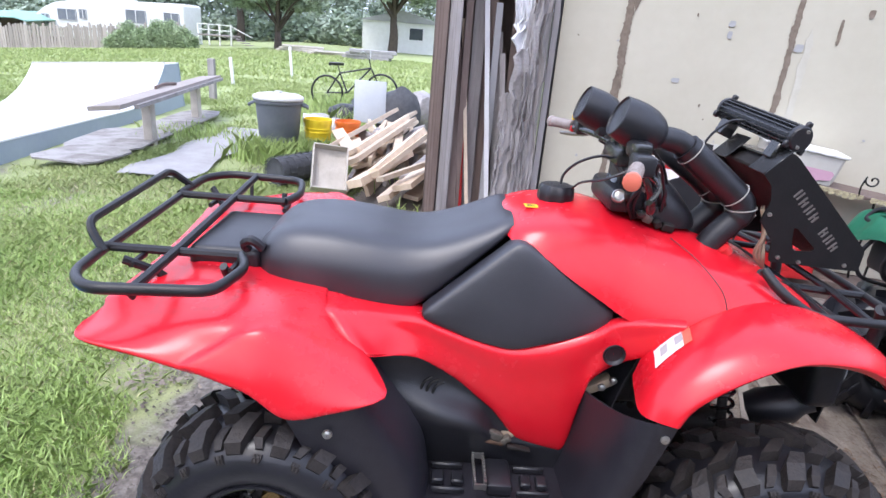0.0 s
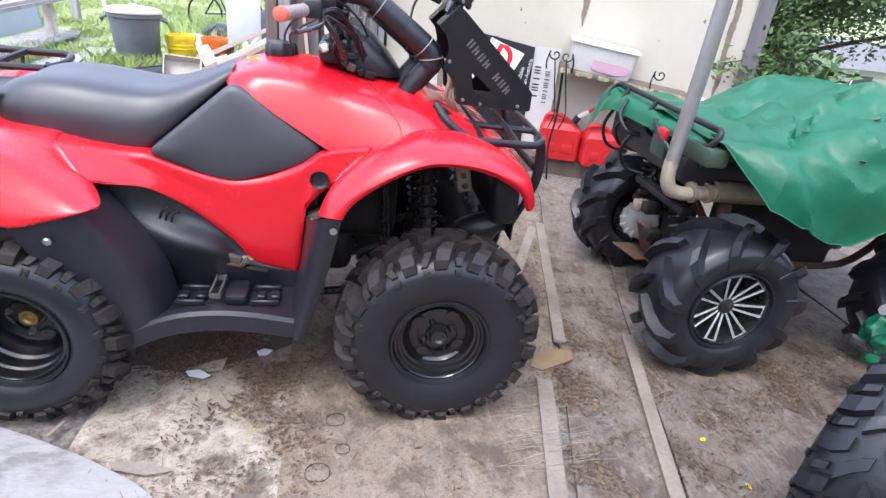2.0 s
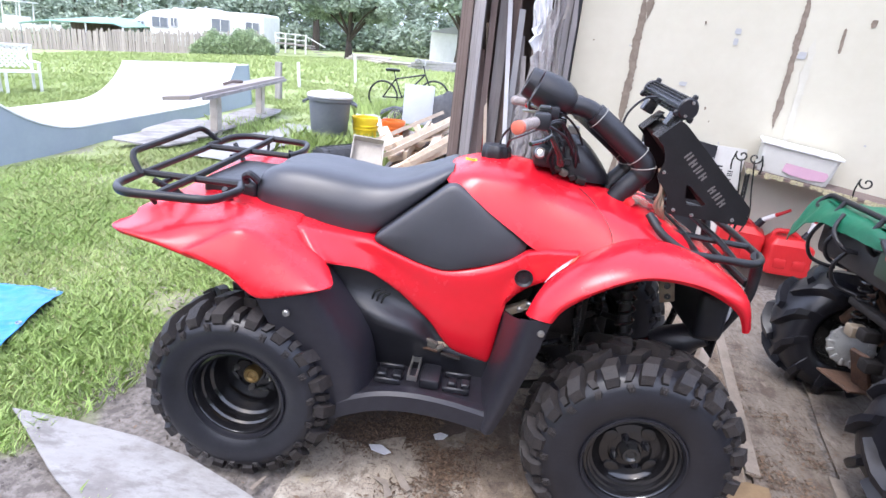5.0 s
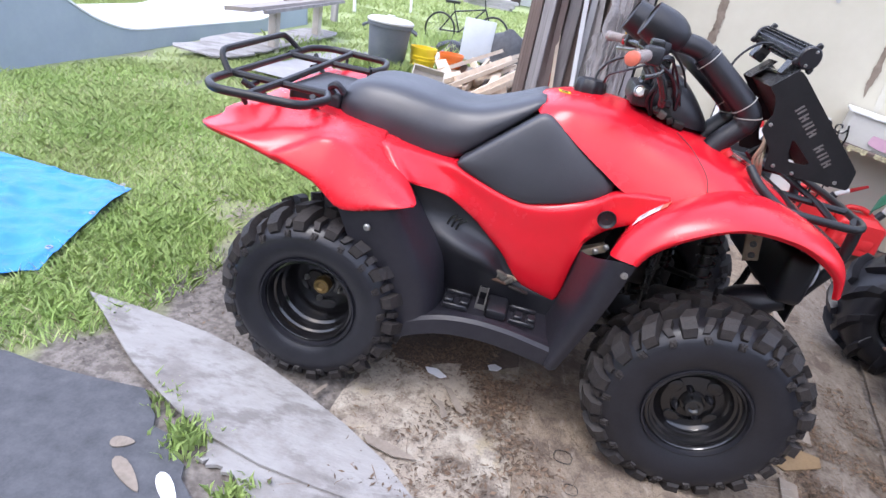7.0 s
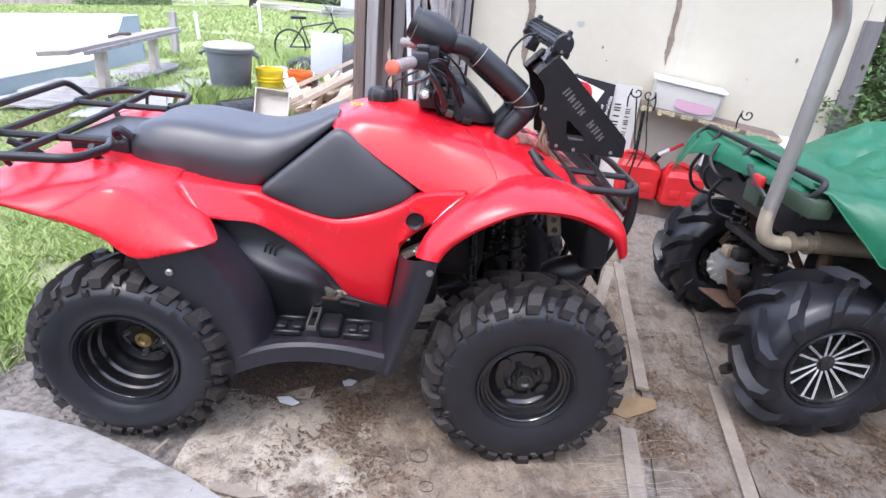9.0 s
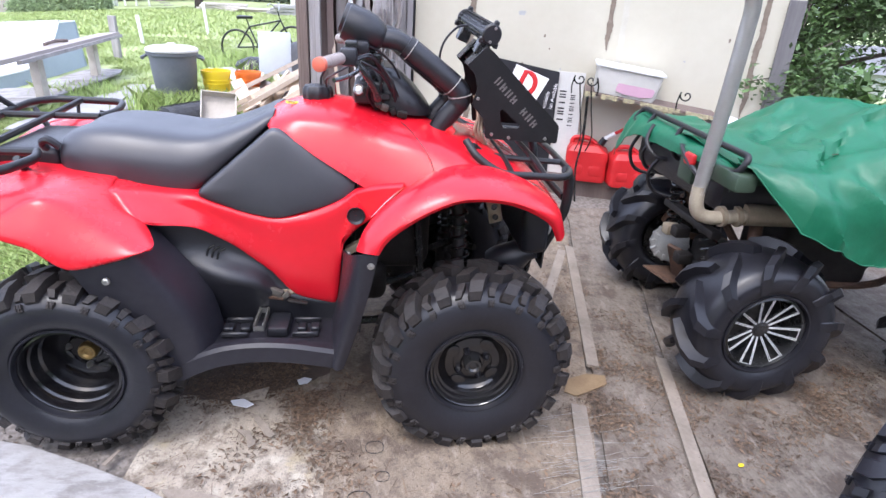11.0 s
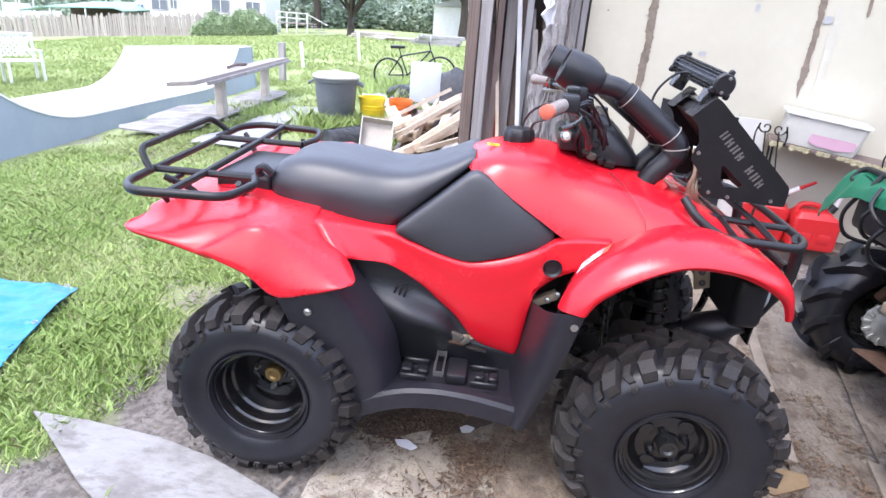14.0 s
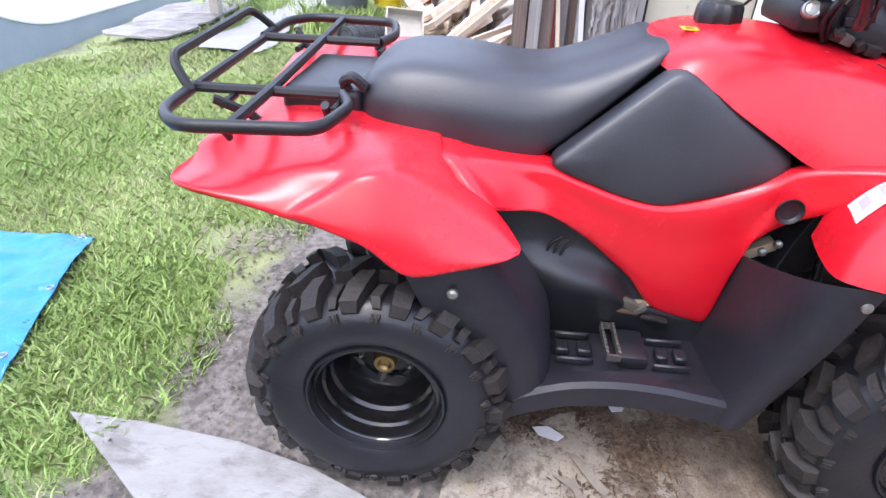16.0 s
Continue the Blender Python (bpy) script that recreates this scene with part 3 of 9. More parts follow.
def tyre_part(parent, R, w, bead, lugs, height, paddles=False, material=None):
    h = w / 2
    bm = BM()
    half = [(R * crown(u), h * u) for u in (0.0, 0.25, 0.5, 0.7, 0.84, 0.93, 1.0)] + [(bead + (R - bead) * 0.60, h * 1.06), (bead + (R - bead) * 0.32, h * 1.02), (bead + 0.012, h * 0.86), (bead, h * 0.72)]
    prof = [(r, -z) for r, z in reversed(half[1:])] + half
    line = smooth_line([(r, z, 0) for r, z in prof], 2)
    revolve(bm, [(p.x, p.y) for p in line], 56)
    # raised rings on the sidewall
    for rr, k in ((bead + 0.014, 0.93),):
        revolve(bm, [(rr - 0.006, h * (k - 0.10)), (rr - 0.002, h * (k + 0.022)), (rr + 0.003, h * (k + 0.022)), (rr + 0.007, h * (k - 0.10))], 56)
    bmesh.ops.transform(bm, matrix=AX, verts=bm.verts)
    ty = part("tyre", bm, RUBBER, parent, "black rubber tyre")
    bm = BM()
    st = 2 * math.pi / lugs
    for i in range(lugs):
        a = i * st
        for s in (1, -1):
            o = a + (st / 2 if s < 0 else 0)
            if paddles:
                paddle(bm, R, o, s, h, st, height)
            else:
                o /= st
                j1, j2 = 0.05 * math.sin(i * 2.7 + s), 0.05 * math.cos(i * 1.9 - s)
                t = height * (1 + 1.5 * j1)
                lug(bm, R, h, s, st, [(0.02, o, 0.15, t * 0.9), (0.20, o + 0.16, 0.18, t), (0.42, o + 0.42 + j1, 0.20, t)])
                lug(bm, R, h, s, st, [(0.44, o + 0.86 + j2, 0.17, t), (0.66, o + 1.02 + j2, 0.22, t), (0.86, o + 1.10 + j1, 0.22, t * 0.85), (0.95, o + 1.12 + j1, 0.20, t * 0.35)])
                lug(bm, R, h, s, st, [(0.58, o + 0.46 + j1, 0.10, t * 0.5), (0.78, o + 0.58 + j1, 0.12, t * 0.55), (0.90, o + 0.60 + j2, 0.10, t * 0.3)])
                # small ribbed knobs on the shoulder
                lug(bm, R, h, s, st, [(0.945, o + 0.58, 0.12, 0.009), (0.985, o + 0.58, 0.13, 0.010), (1.03, o + 0.58 + j1, 0.11, 0.006)])
                for e in (-0.05, 0.05):
                    lug(bm, R, h, s, st, [(0.955, o + 0.58 + e, 0.022, 0.013), (1.015, o + 0.58 + e, 0.022, 0.011)])
    bmesh.ops.transform(bm, matrix=AX, verts=bm.verts)
    part("tread", bm, material or TREAD, parent, "dusty knobbly tread blocks", 20)
    return ty


def steel_wheel(name, parent, m, R, w, bead, dish, label):
    """A wheel with a pressed black steel rim; dish: how far its disc stands out from the middle."""
    h = w / 2
    bm = BM()
    e = h * 0.80 - dish                 # depth from the rim's lip to its disc
    prof = [(bead + 0.006, h * 0.83), (bead - 0.002, h * 0.85), (bead - 0.006, h * 0.80), (bead - 0.008, dish + e * 0.80), (bead - 0.014, dish + e * 0.76), (bead - 0.016, dish + e * 0.50), (bead - 0.024, dish + e * 0.45), (bead - 0.026, dish + e * 0.22), (bead - 0.034, dish + 0.006), (bead - 0.040, dish), (bead - 0.048, dish + 0.010), (0.066, dish + 0.014), (0.062, dish + 0.006), (0.040, dish + 0.008), (0.036, dish + 0.014), (0.001, dish + 0.014)]
    revolve(bm, prof, 48)
    revolve(bm, [(bead - 0.002, -h * 0.8), (bead - 0.02, -h * 0.5), (bead - 0.03, dish)], 48)
    bmesh.ops.transform(bm, matrix=AX, verts=bm.verts)
    wh = part(name, bm, RIMBLACK, parent, label, 40, m)
    tyre_part(wh, R + 0.002, w, bead, 18, 0.031)
    # rounded bosses pressed into the disc
    for i in range(4):
        a = math.pi / 4 + i * math.pi / 2
        bm = BM()
        line = [(0.020 * math.cos(q) * 1.3, 0.020 * math.sin(q)) for q in [2 * math.pi * j / 14 for j in range(14)]]
        plate(bm, line, 0.010, None, 0.003)
        part("boss", bm, RIMBLACK, wh, "", 40, AX @ pose(0.080 * math.cos(a), 0.080 * math.sin(a), dish + 0.008, 0, 0, math.degrees(a) + 90))
    bolts = 0.062 if dish < 0 else 0.050
    for i in range(4):
        a = i * math.pi / 2 + 0.25
        bm = BM()
        revolve(bm, [(0.011, 0), (0.011, 0.012), (0.008, 0.016), (0.004, 0.026), (0.001, 0.026)], 6)
        part("lug_nut", bm, STEEL if dish < 0 else BLACKPL, wh, "bright lug nut" if dish < 0 else "black lug nut", 30, AX @ pose(bolts * math.cos(a), bolts * math.sin(a), dish + 0.008))
    bm = BM()
    revolve(bm, [(0.030, 0), (0.030, 0.022), (0.026, 0.030), (0.018, 0.030), (0.012, 0.024), (0.001, 0.026)], 24)
    part("hub_cap", bm, GOLD if dish < 0 else BLACKMET, wh, "tarnished brass hub cap" if dish < 0 else "black hub cap", 40, AX @ pose(0, 0, dish + 0.012))
    return wh


def flip_y(m):
    return m @ pose(0, 0, 0, 0, 0, 180)


# ---- the red quad ----
def mirror(rows):
    """Completes rows that run from the right-hand edge to the middle line."""
    return [list(r) + [(p[0], -p[1], p[2]) for p in reversed(r[:-1])] for r in rows]


def red_quad():
    q = thing("atv", "red four-wheel quad bike with black seat and racks, parked on boards", "quad bike")

    # rear mudguards and deck: x, outer lip y, lip z, shoulder y and z, deck z, middle z
    rows = []
    for x, yl, zl, ysh, zsh, zin, zc, back in [(-1.085, 0.455, 0.818, 0.36, 0.828, 0.832, 0.83, 0), (-1.05, 0.520, 0.818, 0.42, 0.828, 0.850, 0.85, 0), (-0.88, 0.545, 0.800, 0.450, 0.855, 0.878, 0.875, 0), (-0.74, 0.555, 0.772, 0.465, 0.872, 0.876, 0.87, 0), (-0.62, 0.562, 0.735, 0.475, 0.872, 0.868, 0.85, 0.01), (-0.53, 0.564, 0.674, 0.474, 0.848, 0.860, 0.84, 0.03), (-0.43, 0.556, 0.688, 0.455, 0.806, 0.852, 0.83, 0.075)]:
        rows.append([(x, -yl + 0.014, zl - 0.006), (x, -yl, zl + 0.012), (x - 0.1 * back, -(yl * 0.62 + ysh * 0.38), zl * 0.45 + zsh * 0.55 + 0.004), (x - 0.4 * back, -ysh, zsh), (x - 0.8 * back, -0.345, (zsh + zin) / 2 + 0.010), (x - back, -0.25, zin), (x - back, -0.1, zc), (x - back, 0, zc)])
    rows.append([(-0.352, -0.530, 0.704), (-0.350, -0.544, 0.714), (-0.350, -0.498, 0.735), (-0.388, -0.420, 0.776), (-0.445, -0.365, 0.800), (-0.492, -0.27, 0.842), (-0.495, -0.1, 0.83), (-0.495, 0, 0.83)])
    rows.append([(-0.322, -0.512, 0.712), (-0.318, -0.524, 0.720), (-0.318, -0.486, 0.722), (-0.362, -0.415, 0.756), (-0.428, -0.358, 0.785), (-0.470, -0.27, 0.838), (-0.475, -0.1, 0.83), (-0.475, 0, 0.83)])
    whole = [[(x, y, z + 0.045 * min(1.0, max(0.0, y) / 0.42)) for x, y, z in r] for r in mirror(rows)]       # the far guard sits a little high
    def ease(v):
        v = max(0.0, min(1.0, v))
        return v * v * (3 - 2 * v)
    net = across(whole, 6, 9)
    for r in net:
        for p in r:
            yy = abs(p.y)
            flare = ease((p.x + 0.79 - (0.56 - yy) * 2.6) / 0.035 + 0.5) * ease((yy - 0.42) / 0.09)
            deck = ease((yy - 0.29) / 0.09) * ease((-0.58 - p.x) / 0.10)
            h = 0.015 * flare - 0.007 * deck - 0.006
            p += Vector((0, -0.55 * h if p.y < 0 else 0.55 * h, 0.83 * h)) * ease(yy / 0.1)
    bm = BM()
    loft(bm, net, thick=0.006)
    part("rear_fender", bm, RED, q, "red plastic rear mudguards", 60)
    # side panels under the seat
    low = [(-0.400, -0.402, 0.752), (-0.368, -0.408, 0.752), (-0.335, -0.372, 0.734), (-0.29, -0.335, 0.718), (-0.245, -0.308, 0.698), (-0.20, -0.294, 0.668), (-0.14, -0.285, 0.626), (-0.08, -0.282, 0.574), (-0.03, -0.281, 0.530), (0.0, -0.280, 0.492), (0.026, -0.280, 0.460), (0.055, -0.280, 0.438), (0.10, -0.280, 0.424), (0.152, -0.280, 0.412), (0.178, -0.280, 0.411), (0.190, -0.280, 0.45), (0.198, -0.280, 0.52), (0.203, -0.286, 0.585), (0.210, -0.29, 0.638), (0.264, -0.30, 0.708), (0.345, -0.345, 0.775)]
    top = [(-0.515, -0.300, 0.829), (-0.474, -0.315, 0.838), (-0.44, -0.295, 0.828), (-0.40, -0.278, 0.820), (-0.35, -0.266, 0.811), (-0.30, -0.260, 0.805), (-0.25, -0.262, 0.800), (-0.20, -0.266, 0.783), (-0.15, -0.27, 0.768), (-0.11, -0.272, 0.756), (-0.06, -0.274, 0.744), (-0.01, -0.275, 0.737), (0.04, -0.275, 0.741), (0.09, -0.275, 0.752), (0.13, -0.275, 0.766), (0.17, -0.275, 0.782), (0.205, -0.275, 0.800), (0.235, -0.277, 0.820), (0.262, -0.282, 0.842), (0.32, -0.31, 0.862), (0.405, -0.350, 0.882)]
    for s in (1, -1):
        bm = BM()
        rows = []
        for k, (u, bulge) in enumerate([(0.0, -0.006), (0.05, 0.004), (0.25, 0.014), (0.50, 0.018), (0.70, 0.018), (0.86, 0.021), (0.95, 0.019), (1.0, 0.002)]):
            rows.append([(a[0] * (1 - u) + b[0] * u, s * (a[1] * (1 - u) + b[1] * u - bulge), a[2] * (1 - u) + b[2] * u) for a, b in zip(low, top)])
        rows.append([(b[0], s * (b[1] + (0.085 if b[0] < -0.22 else 0.012)), b[2] - 0.004) for b in top])
        loft(bm, across(rows, 3, 3), thick=0.006)
        pn = part("side_panel", bm, RED, q, "red plastic side panel", 50)
        bm = BM()
        revolve(bm, [(0.030, 0.004), (0.029, 0.008), (0.024, 0.006), (0.021, 0.001), (0.001, -0.001)], 24)
        part("plug", bm, BLACKPL, pn, "black round plug", 40, pose(0.255, s * -0.321, 0.758, 90 if s > 0 else -90, 0, 0))
        # valve and bracket seen through the gap behind the panel
        bm = BM()
        box(bm, (0.215, min(s * -0.262, s * -0.225), 0.600), (0.300, max(s * -0.262, s * -0.225), 0.628), 0.006, pose(0.25, 0, 0.61, 0, -28, 0) @ pose(-0.25, 0, -0.61), 2)
        vb = part("valve_body", bm, PIPETAN, q, "tarnished metal valve bracket")
        for x, z in ((0.225, 0.596), (0.262, 0.622), (0.290, 0.645)):
            bm = BM()
            revolve(bm, [(0.010, 0), (0.010, 0.010), (0.005, 0.013), (0.001, 0.013)], 8)
            part("screw", bm, STEEL, vb, "bright screw", 30, pose(x, s * -0.262, z, 90 if s > 0 else -90))
        # black knee panel
        bm = BM()
        out = rounded([(-0.262, 0.803), (-0.005, 1.022), (0.075, 0.975), (0.222, 0.885), (0.262, 0.846), (0.240, 0.806), (0.137, 0.766), (-0.002, 0.728), (-0.105, 0.748)], 0.035, 4, True)
        cx, cz = 0.020, 0.850
        rings = []
        for k, d in ((1.0, -0.05), (1.0, -0.006), (0.985, 0.004), (0.955, 0.008), (0.88, 0.0105), (0.78, 0.0125), (0.62, 0.014), (0.45, 0.015), (0.2, 0.0155)):
            rings.append([(cx + (p.x - cx) * k, s * -(0.285 - 0.19 * (cz + (p.y - cz) * k - 0.73) + d), cz + (p.y - cz) * k) for p in out])
        loft(bm, rings, True, 0.0, True)
        part("knee_panel", bm, VINYL, q, "matt black knee panel", 35)

    # seat
    rows = []
    for x, w, zt, ze in [(-0.745, 0.06, 0.885, 0.862), (-0.715, 0.135, 0.925, 0.850), (-0.67, 0.185, 0.962, 0.838), (-0.60, 0.212, 0.985, 0.822), (-0.50, 0.222, 0.988, 0.806), (-0.40, 0.222, 0.978, 0.794), (-0.31, 0.214, 0.968, 0.790), (-0.24, 0.206, 0.972, 0.822), (-0.17, 0.196, 0.992, 0.884), (-0.10, 0.180, 1.020, 0.945), (-0.045, 0.165, 1.045, 0.995), (-0.018, 0.150, 1.050, 1.020)]:
        d = zt - ze
        rows.append([(x, -w + 0.03, ze - 0.01), (x, -w, ze), (x, -w * 1.02, ze + d * 0.30), (x, -w * 0.97, ze + d * 0.62), (x, -w * 0.80, ze + d * 0.90), (x, -w * 0.5, zt - 0.002), (x, 0, zt - 0.006)])
    bm = BM()
    loft(bm, across(mirror(rows), 3, 5), thick=0.02)
    seat = part("seat", bm, VINYL, q, "worn black vinyl seat", 60)
    for s in (1, -1):
        bm = BM()
        tube(bm, smooth_line([(-0.70, s * -0.165, 0.850), (-0.60, s * -0.216, 0.824), (-0.45, s * -0.226, 0.799), (-0.31, s * -0.218, 0.788)], 6), 0.005, 6)
        part("seat_piping", bm, BLACKPL, seat)

    # black tail box behind the seat, with the carrier's latch
    bm = BM()
    box(bm, (-0.93, -0.17, 0.84), (-0.70, 0.17, 0.915), 0.02, None, 3)
    part("tail_cover", bm, BLACKPL, q, "black plastic tail cover")
    bm = BM()
    tube(bm, smooth_line([(-0.735, -0.15, 0.90), (-0.75, -0.165, 0.93), (-0.72, -0.175, 0.945), (-0.69, -0.165, 0.92)], 5), 0.014, 8)
    part("seat_latch", bm, BLACKPL, q)

    # tank cover and bonnet: x, half width, edge z, shoulder z, middle z
    rows = []
    for x, e, ze, zs, zc in [(-0.045, 0.13, 1.015, 1.030, 1.035), (-0.015, 0.205, 1.000, 1.040, 1.052), (0.05, 0.240, 0.985, 1.058, 1.070), (0.12, 0.262, 0.940, 1.062, 1.080), (0.21, 0.285, 0.888, 1.056, 1.080), (0.28, 0.305, 0.850, 1.040, 1.072), (0.36, 0.336, 0.834, 1.025, 1.060), (0.45, 0.352, 0.866, 1.012, 1.045), (0.54, 0.356, 0.905, 0.995, 1.015), (0.64, 0.350, 0.925, 0.968, 0.975), (0.76, 0.335, 0.900, 0.925, 0.930), (0.88, 0.31, 0.850, 0.870, 0.875), (0.965, 0.27, 0.790, 0.800, 0.805)]:
        rows.append([(x, -e, ze), (x, -e * 0.93, ze + (zs - ze) * 0.35), (x, -e * 0.80, ze + (zs - ze) * 0.78), (x, -e * 0.60, zs), (x, -e * 0.3, (zs + zc) / 2 + 0.004), (x, 0, zc)])
    bm = BM()
    loft(bm, across(mirror(rows), 4, 5), thick=0.006)
    hood = part("tank_cover", bm, RED, q, "red plastic tank cover and bonnet", 55)
    for s in (1, -1):
        bm = BM()
        tube(bm, smooth_line([(0.40, s * -0.17, 1.036), (0.44, s * -0.25, 1.012), (0.485, s * -0.325, 0.962), (0.50, s * -0.352, 0.915)], 6), 0.0014, 5)
        part("panel_seam", bm, BLACKPL, hood)

    # front mudguards
    for s in (1, -1):
        lip = [(0.330, 0.530, 0.708), (0.362, 0.533, 0.768), (0.444, 0.536, 0.842), (0.543, 0.538, 0.888), (0.626, 0.538, 0.896), (0.726, 0.535, 0.882), (0.815, 0.528, 0.849), (0.884, 0.515, 0.806), (0.925, 0.50, 0.745)]
        edge = [(0.310, 0.536, 0.712), (0.345, 0.541, 0.782), (0.434, 0.546, 0.860), (0.540, 0.549, 0.908), (0.628, 0.549, 0.916), (0.732, 0.546, 0.902), (0.826, 0.538, 0.868), (0.900, 0.524, 0.822), (0.942, 0.505, 0.750)]
        crest = [(0.262, 0.500, 0.712), (0.298, 0.495, 0.796), (0.392, 0.488, 0.888), (0.515, 0.482, 0.944), (0.625, 0.480, 0.951), (0.745, 0.472, 0.932), (0.850, 0.462, 0.893), (0.930, 0.450, 0.836), (0.968, 0.44, 0.760)]
        inner = [(0.285, 0.420, 0.715), (0.330, 0.390, 0.802), (0.425, 0.372, 0.884), (0.535, 0.365, 0.940), (0.63, 0.360, 0.949), (0.745, 0.350, 0.925), (0.85, 0.335, 0.882), (0.935, 0.315, 0.825), (0.975, 0.30, 0.765)]
        deep = [(0.305, 0.345, 0.715), (0.348, 0.318, 0.795), (0.442, 0.325, 0.862), (0.545, 0.33, 0.918), (0.63, 0.33, 0.930), (0.745, 0.315, 0.905), (0.85, 0.30, 0.862), (0.935, 0.28, 0.805), (0.97, 0.26, 0.760)]
        # the guard flares out at its foot and tucks in at the tip
        lip, edge, crest = [[(x - 0.012 * k / 8, y + (0.055 - 0.095 * k / 8) * f, z + 0.03 * max(0, 1 - k / 2) * f - 0.012 * k / 8) for k, (x, y, z) in enumerate(r)] for r, f in ((lip, 1.0), (edge, 1.0), (crest, 0.6))]
        bm = BM()
        rows = [[(x, -s * y, z) for x, y, z in r] for r in (lip, edge, crest, inner, deep)]
        loft(bm, across(rows, 4, 4), thick=0.006)
        fd = part("front_fender", bm, RED, q, "red plastic front mudguard", 50)
        if s > 0:
            # the label follows the curve of the guard
            net = across(rows, 6, 6)
            def patch(i0, i1, j0, j1, off, thick):
                pb = BM()
                blk = []
                for i in range(i0, i1 + 1):
                    row = []
                    for j in range(j0, j1 + 1):
                        du, dv = net[i + 1][j] - net[i - 1][j], net[i][j + 1] - net[i][j - 1]
                        nn = du.cross(dv).normalized()
                        nn = nn if nn.x < 0 else -nn
                        row.append(net[i][j] + nn * off)
                    blk.append(row)
                loft(pb, blk, thick=thick)
                return pb
            part("warning_label", patch(15, 19, 6, 10, 0.0035, 0.001), STICK, fd, "white warning label", 60)
            part("label_strip", patch(15, 19, 10, 11, 0.0035, 0.001), ORANGE, fd, "orange strip on the label", 60)
            for i in (7, 9):
                part("label_bar", patch(16, 18, i, i + 1, 0.0048, 0.0005), WALLGREY, fd, "", 60)
    bm = BM()
    box(bm, (-0.020, -0.011, 0), (0.020, 0.011, 0.0015))
    part("fuel_label", bm, YELLOW, hood, "small yellow fuel label", 30, pose(0.035, -0.075, 1.069, 8, 4, 12))
    for k in range(2):
        bm = BM()
        box(bm, (-0.014, -0.006 + k * 0.008, 0.0018), (0.012, -0.003 + k * 0.008, 0.0024))
        part("label_bar", bm, BLACKPL, hood, "", 30, pose(0.035, -0.075, 1.069, 8, 4, 12))
    # filler cap with its breather hose
    bm = BM()
    loft(bm, [[(k * r * math.cos(b), k * r * math.sin(b), z) for b, k in [(2 * math.pi * j / 48, 1 + 0.05 * math.cos(2 * math.pi * j * 9 / 48)) for j in range(48)]] for r, z in ((0.050, 0), (0.052, 0.010), (0.050, 0.034), (0.044, 0.044), (0.020, 0.047), (0.001, 0.047))], True)
    cap = part("fuel_cap", bm, BLACKPL, q, "black ribbed fuel cap", 30, pose(0.115, 0.0, 1.074))
    bm = BM()
    tube(bm, smooth_line([(0.125, 0, 1.118), (0.13, 0.0, 1.15), (0.16, -0.02, 1.19), (0.22, -0.03, 1.215), (0.28, -0.02, 1.20)], 6), 0.004, 6)
    part("breather_hose", bm, BLACKPL, q, "thin black hose")

    # mudflaps, footwells
    for s in (1, -1):
        # rear guard: from the fender's lip down and forward to the footwell
        A = [(-0.545, 0.543, 0.682), (-0.44, 0.548, 0.690), (-0.385, 0.532, 0.696), (-0.366, 0.490, 0.704), (-0.380, 0.42, 0.722), (-0.385, 0.33, 0.735)]
        B = [(-0.475, 0.522, 0.520), (-0.40, 0.524, 0.520), (-0.33, 0.515, 0.520), (-0.28, 0.490, 0.520), (-0.25, 0.43, 0.520), (-0.235, 0.33, 0.520)]
        C = [(-0.405, 0.512, 0.385), (-0.36, 0.512, 0.380), (-0.30, 0.505, 0.375), (-0.235, 0.485, 0.372), (-0.21, 0.42, 0.372), (-0.20, 0.32, 0.372)]
        D = [(-0.345, 0.505, 0.262), (-0.325, 0.505, 0.256), (-0.29, 0.502, 0.262), (-0.23, 0.49, 0.310), (-0.205, 0.42, 0.335), (-0.195, 0.32, 0.345)]
        bm = BM()
        loft(bm, across([[(x, -s * y, z) for x, y, z in r] for r in (A, B, C, D)], 3, 4), thick=0.007)
        rg = part("rear_mudflap", bm, GUARD, q, "black plastic rear mudflap", 50)
        bm = BM()
        revolve(bm, [(0.012, 0), (0.011, 0.006), (0.006, 0.009), (0.001, 0.009)], 10)
        part("bolt", bm, STEEL, rg, "dull bolt", 30, pose(-0.44, s * -0.548, 0.635, 90 if s > 0 else -90))
        # front guard
        A = [(0.328, 0.582, 0.735), (0.283, 0.576, 0.734), (0.250, 0.52, 0.708), (0.230, 0.42, 0.665), (0.206, 0.262, 0.610)]
        B = [(0.295, 0.562, 0.575), (0.257, 0.560, 0.575), (0.228, 0.51, 0.570), (0.215, 0.42, 0.560), (0.203, 0.262, 0.555)]
        C = [(0.258, 0.540, 0.435), (0.225, 0.540, 0.430), (0.200, 0.50, 0.425), (0.192, 0.42, 0.415), (0.184, 0.262, 0.42)]
        D = [(0.218, 0.520, 0.300), (0.193, 0.520, 0.294), (0.176, 0.490, 0.305), (0.172, 0.42, 0.33), (0.166, 0.262, 0.345)]
        bm = BM()
        loft(bm, across([[(x, -s * y, z) for x, y, z in r] for r in (A, B, C, D)], 3, 4), thick=0.007)
        fg = part("front_mudflap", bm, GUARD, q, "black plastic front mudflap", 50)
        bm = BM()
        revolve(bm, [(0.011, 0), (0.010, 0.006), (0.001, 0.008)], 10)
        part("bolt", bm, STEEL, fg, "", 30, pose(0.306, s * -0.577, 0.700, 90 if s > 0 else -90))
        # inner wall of the footwell
        bm = BM()
        R1 = [(-0.40, 0.31, 0.765), (-0.20, 0.27, 0.69), (-0.05, 0.27, 0.58), (0.02, 0.27, 0.47), (0.20, 0.27, 0.42)]
